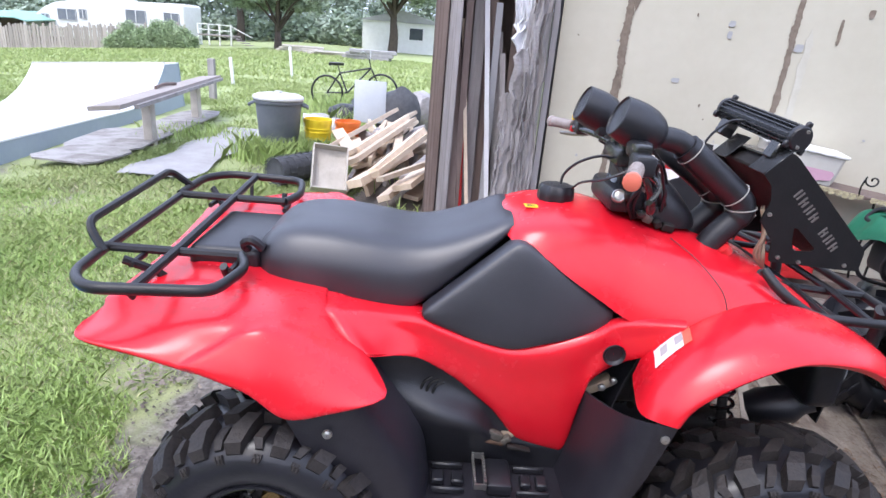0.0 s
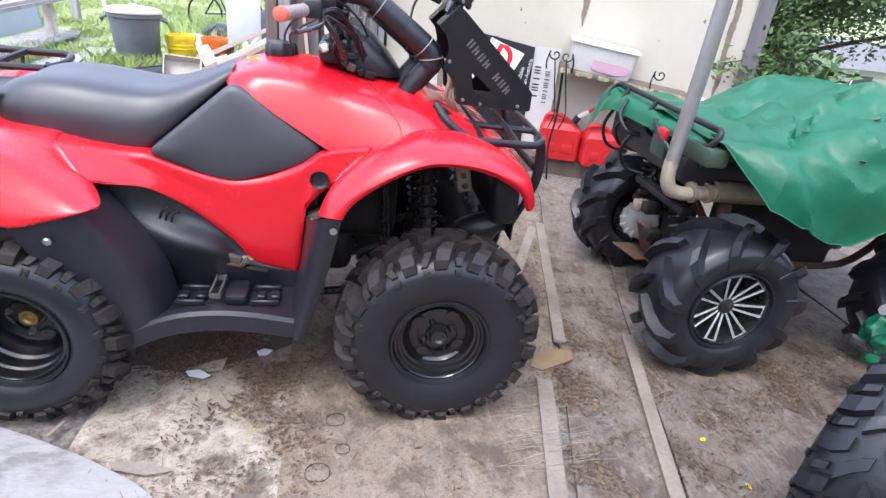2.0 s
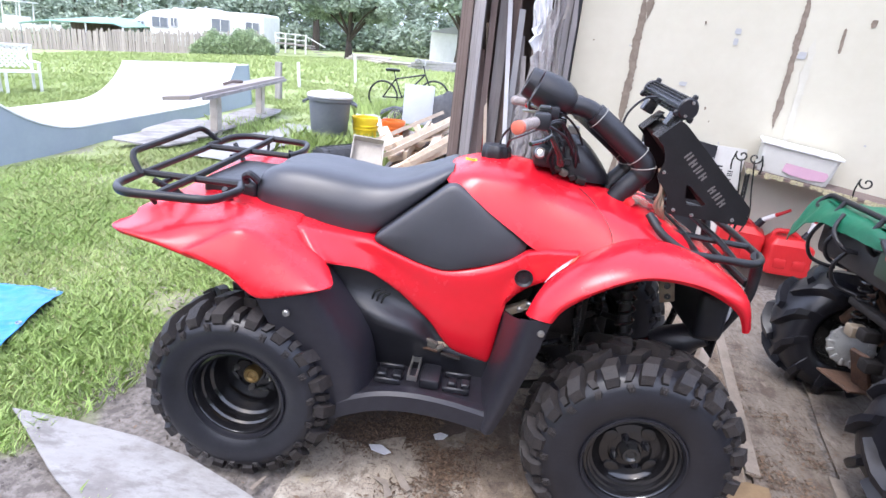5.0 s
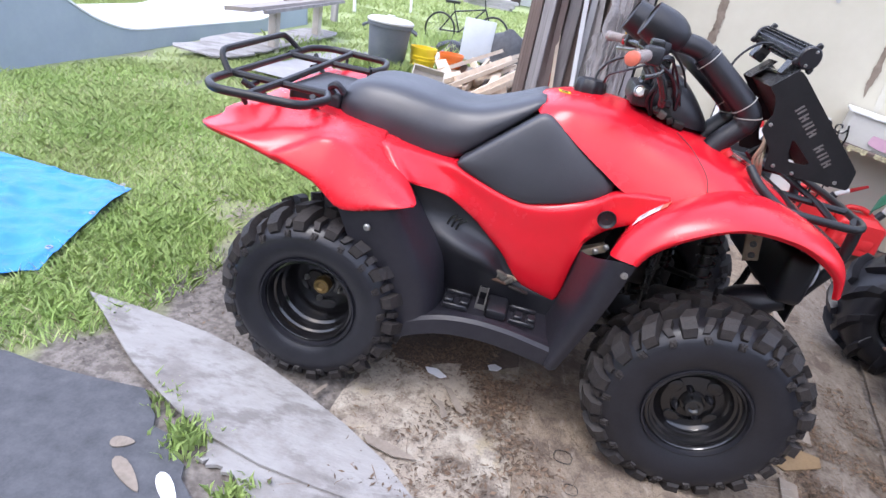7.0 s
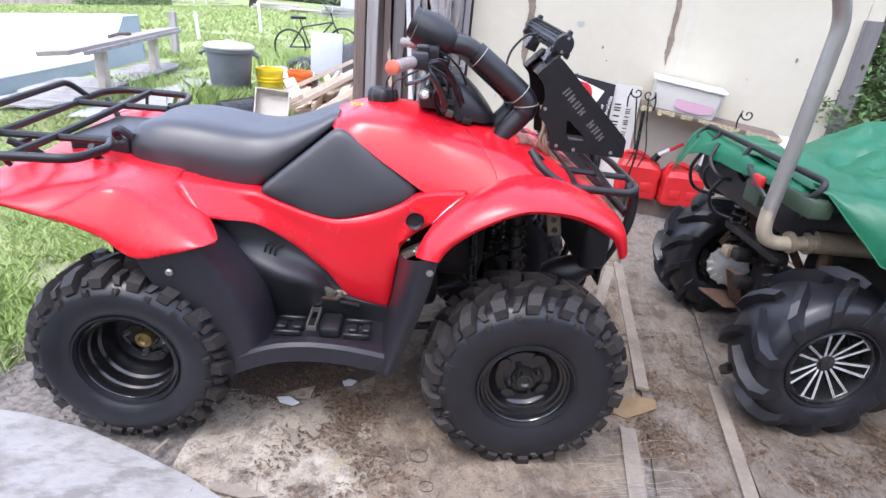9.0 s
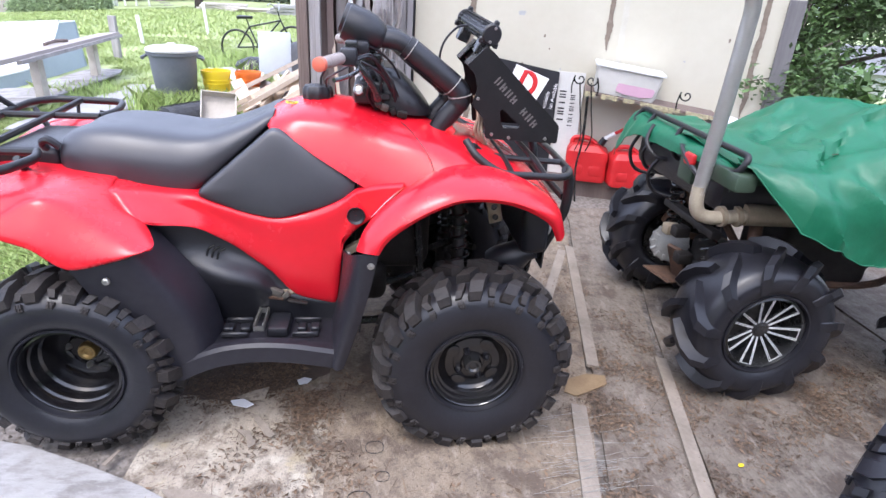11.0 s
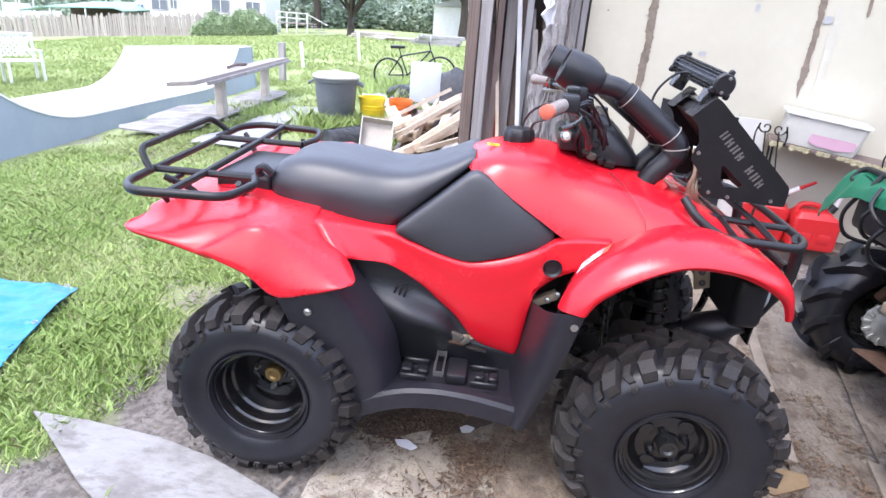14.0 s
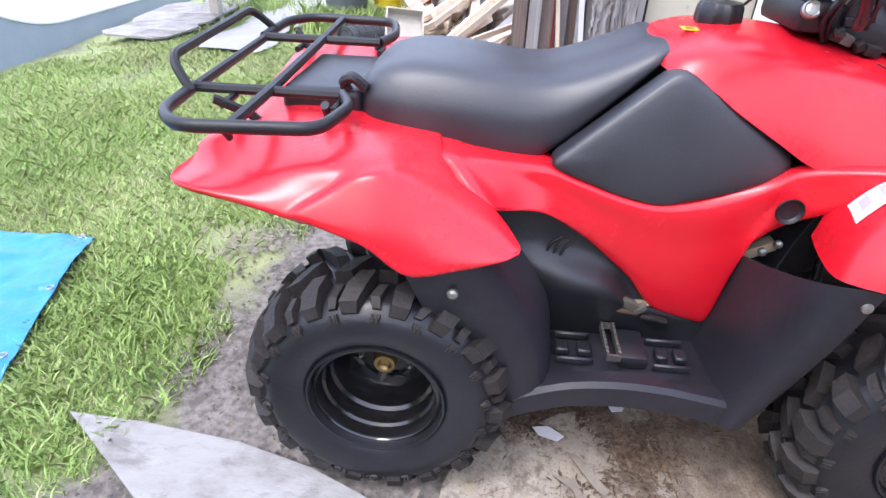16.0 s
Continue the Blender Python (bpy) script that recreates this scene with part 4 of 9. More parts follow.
        RA = [(-0.38, 0.31, 0.650), (-0.19, 0.282, 0.600), (-0.07, 0.280, 0.548), (0.012, 0.276, 0.456), (0.20, 0.272, 0.41)]
        R2 = [(-0.33, 0.31, 0.57), (-0.20, 0.345, 0.555), (-0.08, 0.335, 0.515), (0.01, 0.288, 0.44), (0.20, 0.275, 0.40)]
        RB = [(-0.32, 0.30, 0.47), (-0.19, 0.325, 0.475), (-0.08, 0.312, 0.455), (0.01, 0.284, 0.40), (0.20, 0.275, 0.375)]
        R3 = [(-0.30, 0.27, 0.345), (-0.15, 0.275, 0.345), (-0.05, 0.275, 0.345), (0.05, 0.275, 0.345), (0.20, 0.275, 0.345)]
        loft(bm, across([[(x, -s * y, z) for x, y, z in r] for r in (R1, RA, R2, RB, R3)], 3, 4), thick=0.006)
        part("inner_shield", bm, BLACKPL, q, "black plastic engine shield", 50)
        # bare engine metal between shield and side panel
        for x, z, a, ww, hh, mt in ((-0.035, 0.470, 24, 0.075, 0.026, CASTING), (-0.020, 0.444, 10, 0.055, 0.014, RUST), (0.012, 0.452, -38, 0.030, 0.018, CASTING), (0.050, 0.425, 12, 0.070, 0.012, ENGINE)):
            bm = BM()
            box(bm, (-ww / 2, -0.010, -hh / 2), (ww / 2, 0.010, hh / 2), 0.004, None, 2)
            part("engine_bracket", bm, mt, q, "grimy bare metal bracket", 40, pose(x, -s * 0.296, z, 0, a, 0))
        bm = BM()
        box(bm, (-0.40, min(-s * 0.235, -s * 0.228), 0.36), (0.20, max(-s * 0.235, -s * 0.228), 0.80), 0.003)
        part("frame_cover", bm, BLACKPL, q, "black cover behind the footwell")
        # vents in the shield
        for k in range(3):
            bm = BM()
            tube(bm, smooth_line([(-0.235 + 0.016 * k, -s * 0.296, 0.600 - 0.006 * k), (-0.225 + 0.016 * k, -s * 0.300, 0.628 - 0.006 * k), (-0.205 + 0.016 * k, -s * 0.298, 0.640 - 0.006 * k)], 4), 0.004, 6)
            part("vent_slat", bm, BLACKMET, q)
        # footboard with its raised edge
        bm = BM()
        outer = [(-0.31, 0.503, 0.300), (-0.24, 0.503, 0.335), (-0.16, 0.502, 0.362), (-0.06, 0.502, 0.374), (0.04, 0.502, 0.370), (0.12, 0.502, 0.358), (0.19, 0.502, 0.345)]
        rowsf = []
        for dy, dz in [(0.0, -0.055), (0.0, 0.0), (-0.012, 0.010), (-0.05, 0.006), (-0.075, -0.022), (-0.24, -0.022)]:
            rowsf.append([(x, -s * (y + dy), (z + dz) if dy > -0.06 else 0.345) for x, y, z in outer])
        loft(bm, across(rowsf, 3, 1), thick=0.006)
        fb = part("footboard", bm, GUARD, q, "black plastic footboard", 40)
        for k, (x0, x1, y0, y1) in enumerate([(-0.19, -0.10, 0.30, 0.312), (-0.19, -0.155, 0.335, 0.375), (-0.135, -0.10, 0.335, 0.375), (0.04, 0.13, 0.30, 0.312), (0.055, 0.085, 0.335, 0.375), (0.10, 0.13, 0.335, 0.375), (-0.19, -0.10, 0.395, 0.405), (0.04, 0.13, 0.395, 0.405)]):
            bm = BM()
            box(bm, (x0, min(-s * y0, -s * y1), 0.348), (x1, max(-s * y0, -s * y1), 0.368), 0.004)
            part("tread_bar", bm, BLACKPL, fb)
        # foot peg with serrated steel top
        bm = BM()
        box(bm, (-0.042, min(-s * 0.29, -s * 0.405), 0.347), (0.030, max(-s * 0.29, -s * 0.405), 0.384), 0.012, None, 2)
        peg = part("foot_peg", bm, BLACKPL, q, "black foot rest block")
        for dx in (-0.078, -0.050):
            bm = BM()
            box(bm, (dx, min(-s * 0.30, -s * 0.425), 0.386), (dx + 0.005, max(-s * 0.30, -s * 0.425), 0.404))
            for k in range(9):
                yy = 0.305 + 0.0135 * k
                box(bm, (dx, min(-s * yy, -s * (yy + 0.007)), 0.404), (dx + 0.005, max(-s * yy, -s * (yy + 0.007)), 0.410))
            part("peg_blade", bm, STEEL, peg, "serrated steel peg edge")
        for dy in (0.30, 0.42):
            bm = BM()
            box(bm, (-0.078, min(-s * dy, -s * (dy + 0.004)), 0.386), (-0.045, max(-s * dy, -s * (dy + 0.004)), 0.404))
            part("peg_end", bm, STEEL, peg)

    # wheels
    for x, R, w, dish, nm in [(-0.606, 0.290, 0.27, -0.040, "rear"), (0.640, 0.304, 0.225, 0.030, "front")]:
        for s in (1, -1):
            m = pose(x, s * (-0.424 if nm == "rear" else -0.482), 0.312 if nm == "rear" else 0.322, 0, 24 if nm == "rear" else -12, 0)
            if s < 0:
                m = flip_y(m)
            steel_wheel("wheel", q, m, R, w, 0.144 if nm == "rear" else 0.139, dish, "knobbly tyre on black steel rim, " + nm)

    # frame, engine and running gear, dark under the bodywork
    # two blocks added to fill a see-through gap with the underbody's darkness
    bm = BM()
    box(bm, (0.24, -0.12, 0.46), (0.52, 0.12, 0.80), 0.05, None, 3)
    box(bm, (0.18, -0.15, 0.34), (0.36, 0.15, 0.50), 0.04, None, 3)
    part("engine_shroud", bm, ENGINE, q, "dark filler blocks added behind the front wheels")
    bm = BM()
    box(bm, (-0.30, -0.20, 0.25), (0.22, 0.20, 0.56), 0.03, None, 2)
    eng = part("engine", bm, ENGINE, q, "grimy engine block")
    for k in range(7):
        bm = BM()
        box(bm, (0.0, -0.215, 0.44 + 0.016 * k), (0.18, 0.215, 0.446 + 0.016 * k), 0.002)
        part("cooling_fin", bm, ENGINE, eng)
    bm = BM()
    revolve(bm, [(0.085, 0), (0.085, 0.03), (0.07, 0.045), (0.001, 0.047)], 24)
    part("clutch_cover", bm, STEEL, eng, "dull alloy clutch cover", 40, pose(0.06, -0.20, 0.42, 90))
    for side in (1, -1):
        bm = BM()
        rows = []
        for x, r in [(-0.34, 0.004), (-0.32, 0.030), (-0.27, 0.052), (-0.19, 0.060), (-0.11, 0.052), (-0.06, 0.034), (-0.03, 0.004)]:
            rows.append([(x, -side * (0.268 + 0.8 * r * math.cos(a)), 0.500 - 0.20 * (x + 0.18) + r * math.sin(a)) for a in [2 * math.pi * j / 16 for j in range(16)]])
        loft(bm, across([list(r) for r in rows], 3, 1), True)
        part("belt_cover", bm, GUARD, eng, "rounded black belt drive cover", 50)
    bm = BM()
    tube(bm, smooth_line([(-0.02, -0.262, 0.470), (0.005, -0.272, 0.455), (0.03, -0.272, 0.452), (0.04, -0.265, 0.46)], 5), 0.010, 8)
    box(bm, (-0.03, -0.272, 0.440), (0.03, -0.258, 0.466), 0.003)
    part("shift_lever", bm, PIPETAN, eng, "tarnished gear lever")
    bm = BM()
    for s in (-1, 1):
        tube(bm, smooth_line([(-0.62, s * 0.14, 0.42), (-0.35, s * 0.15, 0.30), (0.25, s * 0.15, 0.26), (0.55, s * 0.15, 0.33), (0.88, s * 0.14, 0.40), (0.94, s * 0.13, 0.70)], 6), 0.016, 8)
        tube(bm, smooth_line([(-0.70, s * 0.15, 0.80), (-0.30, s * 0.14, 0.70), (0.05, s * 0.12, 0.78), (0.45, s * 0.14, 0.90), (0.92, s * 0.13, 0.74)], 6), 0.016, 8)
        rod(bm, (0.45, s * 0.14, 0.90), (0.50, s * 0.15, 0.30), 0.014)
        rod(bm, (-0.30, s * 0.14, 0.70), (-0.35, s * 0.15, 0.30), 0.014)
    part("frame", bm, BLACKMET, q, "black tubular steel frame")
    bm = BM()
    rod(bm, (-0.637, -0.40, 0.317), (-0.637, 0.40, 0.317), 0.035, 14)
    box(bm, (-0.73, -0.11, 0.22), (-0.54, 0.11, 0.41), 0.05, None, 3)
    part("rear_axle", bm, ENGINE, q, "dark rear axle housing")
    bm = BM()
    box(bm, (0.55, -0.09, 0.27), (0.77, 0.09, 0.42), 0.04, None, 3)
    part("differential", bm, ENGINE, q, "dirty front differential")
    for s in (-1, 1):
        bm = BM()
        rod(bm, (0.65, s * 0.08, 0.34), (0.65, s * 0.37, 0.311), 0.016)
        part("drive_shaft", bm, ENGINE, q)
        for dx in (-0.12, 0.12):
            bm = BM()
            rod(bm, (0.65 + dx, s * 0.13, 0.30), (0.65, s * 0.36, 0.26), 0.014)
            part("lower_arm", bm, ENGINE, q)
            bm = BM()
            rod(bm, (0.65 + dx * 0.8, s * 0.15, 0.44), (0.65, s * 0.35, 0.38), 0.013)
            part("upper_arm", bm, ENGINE, q)
        bm = BM()
        box(bm, (0.60, min(s * 0.33, s * 0.40), 0.22), (0.70, max(s * 0.33, s * 0.40), 0.42), 0.02, None, 2)
        part("knuckle", bm, ENGINE, q)
    for s in (-1, 1):
        sh = BM()
        rod(sh, (0.60, s * 0.20, 0.84), (0.63, s * 0.30, 0.36), 0.014, 12)
        rod(sh, (0.60, s * 0.20, 0.84), (0.612, s * 0.245, 0.62), 0.021, 12)
        shock = part("shock_absorber", sh, ENGINE, q, "dark shock absorber")
        bm = BM()
        a, b = Vector((0.605, s * 0.215, 0.76)), Vector((0.628, s * 0.29, 0.40))
        d = (b - a)
        e1 = d.orthogonal().normalized()
        e2 = d.normalized().cross(e1)
        line = [a + d * (i / 120) + (e1 * math.cos(i * 0.52) + e2 * math.sin(i * 0.52)) * 0.028 for i in range(121)]
        tube(bm, line, 0.006, 6)
        part("coil_spring", bm, BLACKMET, shock, "black coil spring")
        bm = BM()
        rod(bm, (-0.52, s * 0.18, 0.74), (-0.62, s * 0.24, 0.36), 0.026, 12)
        part("rear_shock", bm, ENGINE, q)
    # inner liners of the wheel arches
    for s in (1, -1):
        bm = BM()
        A = [(0.26, 0.30, 0.30), (0.30, 0.28, 0.60), (0.40, 0.26, 0.80), (0.60, 0.24, 0.88), (0.80, 0.24, 0.84), (0.94, 0.24, 0.72), (0.96, 0.22, 0.52)]
        B = [(x, 0.10, z) for x, y, z in A]
        loft(bm, across([[(x, -s * y, z) for x, y, z in r] for r in (A, B)], 4, 1), thick=0.005)
        part("wheel_arch_liner", bm, BLACKPL, q, "black front wheel arch liner", 50)
        bm = BM()
        A = [(-0.36, 0.46, 0.55), (-0.38, 0.45, 0.66), (-0.48, 0.45, 0.75), (-0.65, 0.46, 0.80), (-0.85, 0.45, 0.82), (-0.98, 0.42, 0.82)]
        B = [(x, 0.15, z - 0.02) for x, y, z in A]
        loft(bm, across([[(x, -s * y, z) for x, y, z in r] for r in (A, B)], 4, 1), thick=0.005)
        part("wheel_arch_liner", bm, BLACKPL, q, "black rear wheel arch liner", 50)
    # pale drilled bracket and blue-black motor behind the front arch
    bm = BM()
    box(bm, (0.70, -0.226, 0.70), (0.755, -0.218, 0.86), 0.003, pose(0.7275, 0, 0.78, 0, -14, 0) @ pose(-0.7275, 0, -0.78))
    br = part("drilled_bracket", bm, PIPETAN, q, "pale drilled steel bracket")
    for k in range(4):
        bm = BM()
        revolve(bm, [(0.011, 0.0), (0.011, 0.002), (0.001, 0.002)], 12)
        part("hole", bm, BLACKMET, br, "", 30, pose(0.7275, 0, 0.78, 0, -14, 0) @ pose(0, -0.2265, -0.058 + 0.038 * k, 90))
    bm = BM()
    revolve(bm, [(0.001, -0.09), (0.045, -0.085), (0.055, -0.05), (0.055, 0.03), (0.035, 0.06), (0.03, 0.09), (0.001, 0.092)], 20)
    part("motor_housing", bm, BLACKPL, q, "dark motor housing", 40, pose(0.83, -0.20, 0.56, 20, 62, 0))

    # rear carrier: a loop on each side, joined by cross tubes and a raised rail
    r = 0.0140

    def up(y):
        return 0.918 + 0.035 * min(1.0, max(0.0, y) / 0.42)
    bm = BM()
    tube(bm, rounded([(x, y, up(y)) for x, y in ((-0.735, -0.225), (-0.695, -0.30), (-0.725, -0.445), (-1.05, -0.470), (-1.125, -0.40), (-1.145, -0.225))], 0.05, 5), r, 10)
    rack = part("rear_rack", bm, TUBEMET, q, "black tubular steel rear carrier")
    bm = BM()
    tube(bm, rounded([(x, y, up(y)) for x, y in ((-0.735, 0.225), (-0.695, 0.30), (-0.725, 0.445), (-1.05, 0.470), (-1.125, 0.40), (-1.145, 0.225))], 0.05, 5), r, 10)
    part("side_loop", bm, TUBEMET, rack)
    for y in (-0.225, 0.225):
        bm = BM()
        rod(bm, (-1.145, y, up(y)), (-0.735, y, up(y)), 0.0125, 8)
        part("long_tube", bm, TUBEMET, rack)
    for x in (-0.93,):
        bm = BM()
        tube(bm, [(x, -0.455, up(-0.4)), (x, -0.225, up(-0.2) + 0.004), (x, 0.225, up(0.225) + 0.004), (x, 0.455, up(0.45))], 0.0130, 8)
        part("cross_tube", bm, TUBEMET, rack)
    bm = BM()
    rod(bm, (-1.140, -0.225, up(-0.2)), (-1.140, 0.225, up(0.2)), 0.0125, 8)
    part("cross_tube", bm, TUBEMET, rack)
    bm = BM()
    tube(bm, rounded([(-1.13, -0.26, up(-0.2)), (-1.185, -0.24, 0.985), (-1.195, 0.26, 1.005), (-1.13, 0.30, up(0.3))], 0.04, 5), 0.0120, 8)
    part("rear_rail", bm, TUBEMET, rack)
    for s in (-1, 1):
        for x0, y0, x1, y1 in ((-1.05, 0.30, -0.98, 0.26), (-0.76, 0.30, -0.76, 0.27)):
            bm = BM()
            tube(bm, [(x0, s * y0, up(s * y0)), (x1, s * y1, 0.875), (x1 + 0.03, s * (y1 - 0.02), 0.84)], 0.0115, 8)
            part("rack_strut", bm, TUBEMET, rack)
            bm = BM()
            tube(bm, [(x0 + 0.02, s * y0, 0.905), (x0 + 0.02, s * 0.225, 0.905)], 0.009, 8)
            part("rack_strut", bm, TUBEMET, rack)
        bm = BM()
        rod(bm, (-0.95, s * 0.46, up(s * 0.45)), (-0.945, s * 0.435, 0.885), 0.008, 8)
        part("rack_strut", bm, TUBEMET, rack)

    # front carrier and bumper
    bm = BM()
    tube(bm, rounded([(0.605, -0.28, 1.005), (0.635, -0.325, 0.965), (0.71, -0.355, 0.918), (0.945, -0.360, 0.912), (0.995, -0.30, 0.912), (1.005, 0.0, 0.914), (0.995, 0.30, 0.912), (0.945, 0.360, 0.912), (0.71, 0.355, 0.918), (0.635, 0.325, 0.965), (0.605, 0.28, 1.005)], 0.05, 4), 0.0125, 10)
    fr = part("front_rack", bm, TUBEMET, q, "black tubular steel front carrier")
    for x in (0.76, 0.88):
        bm = BM()
        tube(bm, [(x, -0.36, 0.914), (x, -0.2, 0.928), (x, 0.2, 0.928), (x, 0.36, 0.914)], 0.0105, 8)
        part("cross_tube", bm, TUBEMET, fr)
    for y in (-0.18, 0.18):
        bm = BM()
        tube(bm, smooth_line([(0.64, y * 1.2, 0.975), (0.72, y, 0.932), (1.0, y, 0.914)], 5), 0.0105, 8)
        part("long_tube", bm, TUBEMET, fr)
    for s in (-1, 1):
        bm = BM()
        tube(bm, smooth_line([(0.985, s * 0.27, 0.915), (1.01, s * 0.25, 0.865), (1.015, s * 0.235, 0.76), (0.99, s * 0.20, 0.66), (0.95, s * 0.17, 0.55)], 6), 0.019, 10)
        part("bumper_tube", bm, TUBEMET, q, "black front bumper tube")
        bm = BM()
        rod(bm, (0.70, s * 0.34, 0.918), (0.69, s * 0.30, 0.86), 0.010, 8)
        part("rack_strut", bm, TUBEMET, fr)
    bm = BM()
    for z in (0.70, 0.80):
        rod(bm, (1.008, -0.22, z), (1.008, 0.22, z), 0.014, 8)
    box(bm, (0.955, -0.16, 0.52), (0.968, 0.16, 0.66), 0.006)
    part("bumper_bar", bm, TUBEMET, q)
    # nose with headlamps
    bm = BM()
    box(bm, (0.84, -0.28, 0.60), (0.955, 0.28, 0.775), 0.03, None, 3)
    part("nose", bm, BLACKPL, q, "black nose grille")
    for s in (-1, 1):
        bm = BM()
        revolve(bm, [(0.001, 0.03), (0.03, 0.026), (0.055, 0.012), (0.06, -0.02), (0.05, -0.05)], 24)
        part("headlamp", bm, CLEARBULB, q, "clear round headlamp", 40, pose(0.952, s * 0.20, 0.705, 0, 90, 0))
    return q


quad = red_quad()


def quad_front(q):
    """Handlebar, lamp pods, snorkels, radiator plates and light bar of the red quad."""
    # steering column and bar
    bm = BM()
    rod(bm, (0.40, 0, 1.02), (0.285, 0, 1.225), 0.022, 12)
    box(bm, (0.25, -0.075, 1.195), (0.335, 0.075, 1.245), 0.012, None, 2)
    part("steering_stem", bm, BLACKMET, q, "black steering stem")
    bm = BM()
    tube(bm, smooth_line([(0.205, -0.36, 1.240), (0.250, -0.20, 1.245), (0.285, -0.08, 1.235), (0.29, 0, 1.230), (0.285, 0.08, 1.235), (0.250, 0.20, 1.245), (0.205, 0.36, 1.240)], 6), 0.011, 10)
    bar = part("handlebar", bm, BLACKMET, q, "black handlebar")
    for s in (-1, 1):
        d = Vector((0.165 - 0.215, s * (0.455 - 0.332), -0.006))
        a = Vector((0.215, s * 0.332, 1.246))
        bm = BM()
        tube(bm, [a, a + d * 0.9], 0.0165, 12)
        for k in range(7):
            tube(bm, [a + d * (0.1 + 0.1 * k), a + d * (0.13 + 0.1 * k)], 0.0178, 12)
        gr = part("grip", bm, GRIP, bar, "worn grey rubber grip")
        bm = BM()
        tube(bm, [a + d * 0.88, a + d * 0.90, a + d * 1.02, a + d * 1.05], [0.016, 0.0195, 0.0195, 0.012], 12)
        part("grip_end", bm, ORANGE if s < 0 else GRIP, bar, "orange grip end" if s < 0 else "")
        # switch block, lever, reservoir
        bm = BM()
        box(bm, (0.212, min(s * 0.27, s * 0.332), 1.224), (0.262, max(s * 0.27, s * 0.332), 1.274), 0.01, None, 2)
        part("switch_block", bm, BLACKPL, bar, "black switch block")
        bm = BM()
        tube(bm, smooth_line([(0.258, s * 0.30, 1.227), (0.265, s * 0.35, 1.217), (0.240, s * 0.41, 1.207), (0.205, s * 0.465, 1.202)], 5), 0.0065, 8)
        part("lever", bm, STEEL if s > 0 else BLACKMET, bar, "brake lever")
        bm = BM()
        box(bm, (0.245, min(s * 0.135, s * 0.20), 1.245), (0.295, max(s * 0.135, s * 0.20), 1.285), 0.008, None, 2)
        part("reservoir", bm, BLACKPL, bar)
        if s > 0:
            bm = BM()
            box(bm, (0.208, 0.322, 1.264), (0.232, 0.342, 1.282), 0.003)
            part("switch", bm, YELLOW, bar, "yellow switch")
            bm = BM()
            box(bm, (0.204, 0.315, 1.227), (0.224, 0.338, 1.247), 0.003)
            part("kill_button", bm, REDCAN, bar, "red kill button")
        bm = BM()
        tube(bm, smooth_line([(0.27, s * 0.20, 1.225), (0.33, s * 0.18, 1.19), (0.37, s * 0.12, 1.12), (0.38, s * 0.08, 1.05)], 6), 0.0045, 6)
        part("cable", bm, BLACKPL, bar)
    bm = BM()
    tube(bm, smooth_line([(0.24, -0.21, 1.215), (0.19, -0.19, 1.185), (0.155, -0.11, 1.155), (0.15, -0.04, 1.12)], 6), 0.0035, 6)
    part("cable", bm, BLACKPL, bar)
    # instrument cowl: rounded black shell
    bm = BM()
    rows = []
    for x, w, zb, zt in [(0.30, 0.07, 1.075, 1.185), (0.325, 0.095, 1.065, 1.205), (0.36, 0.112, 1.058, 1.200), (0.41, 0.118, 1.05, 1.172), (0.46, 0.105, 1.045, 1.125), (0.50, 0.07, 1.04, 1.075), (0.515, 0.02, 1.035, 1.045)]:
        rows.append([(x, -w * c, zb + (zt - zb) * sn) for c, sn in [(1, 0), (1.0, 0.35), (0.88, 0.68), (0.6, 0.9), (0, 1.0), (-0.6, 0.9), (-0.88, 0.68), (-1.0, 0.35), (-1, 0)]])
    loft(bm, across(rows, 3, 3), thick=0.008)
    cowl = part("instrument_cowl", bm, BLACKPL, q, "glossy black instrument cowl", 50)
    bm = BM()
    revolve(bm, [(0.045, 0), (0.045, 0.02), (0.038, 0.024), (0.001, 0.018)], 20)
    part("meter", bm, WINDOWDK, q, "dark round meter", 40, pose(0.292, 0.0, 1.150, 0, -58, 0))
    bm = BM()
    revolve(bm, [(0.019, 0), (0.019, 0.012), (0.016, 0.015), (0.012, 0.012), (0.010, 0.013), (0.001, 0.013)], 18)
    part("ignition_switch", bm, STEEL, q, "bright ignition lock", 30, pose(0.262, -0.106, 1.122, 60, -24, 0))
    bm = BM()
    box(bm, (0.24, -0.11, 1.075), (0.34, 0.11, 1.145), 0.02, None, 2)
    box(bm, (0.27, -0.06, 1.14), (0.32, 0.06, 1.20), 0.012, None, 2)
    part("column_cover", bm, BLACKPL, q, "black steering column cover")
    rng = random.Random(4)
    for k in range(9):
        bm = BM()
        x, y = 0.25 + 0.10 * rng.random(), -0.13 + 0.20 * rng.random()
        tube(bm, smooth_line([(x, y, 1.20), (x + 0.03, y - 0.03, 1.16), (x + 0.01 + 0.05 * rng.random(), y - 0.01, 1.11), (x + 0.05, y + 0.02, 1.06)], 5), 0.004 + 0.003 * rng.random(), 6)
        part("wire", bm, BLACKPL, q)
    for k in range(6):
        bm = BM()
        x, y, z = 0.25 + 0.10 * rng.random(), -0.125 + 0.06 * rng.random(), 1.09 + 0.12 * rng.random()
        box(bm, (x, y, z), (x + 0.02 + 0.02 * rng.random(), y + 0.03, z + 0.015 + 0.02 * rng.random()), 0.003)
        part("connector", bm, STEEL if k % 3 == 0 else BLACKPL, q, "" if k % 3 else "small bright clamp")

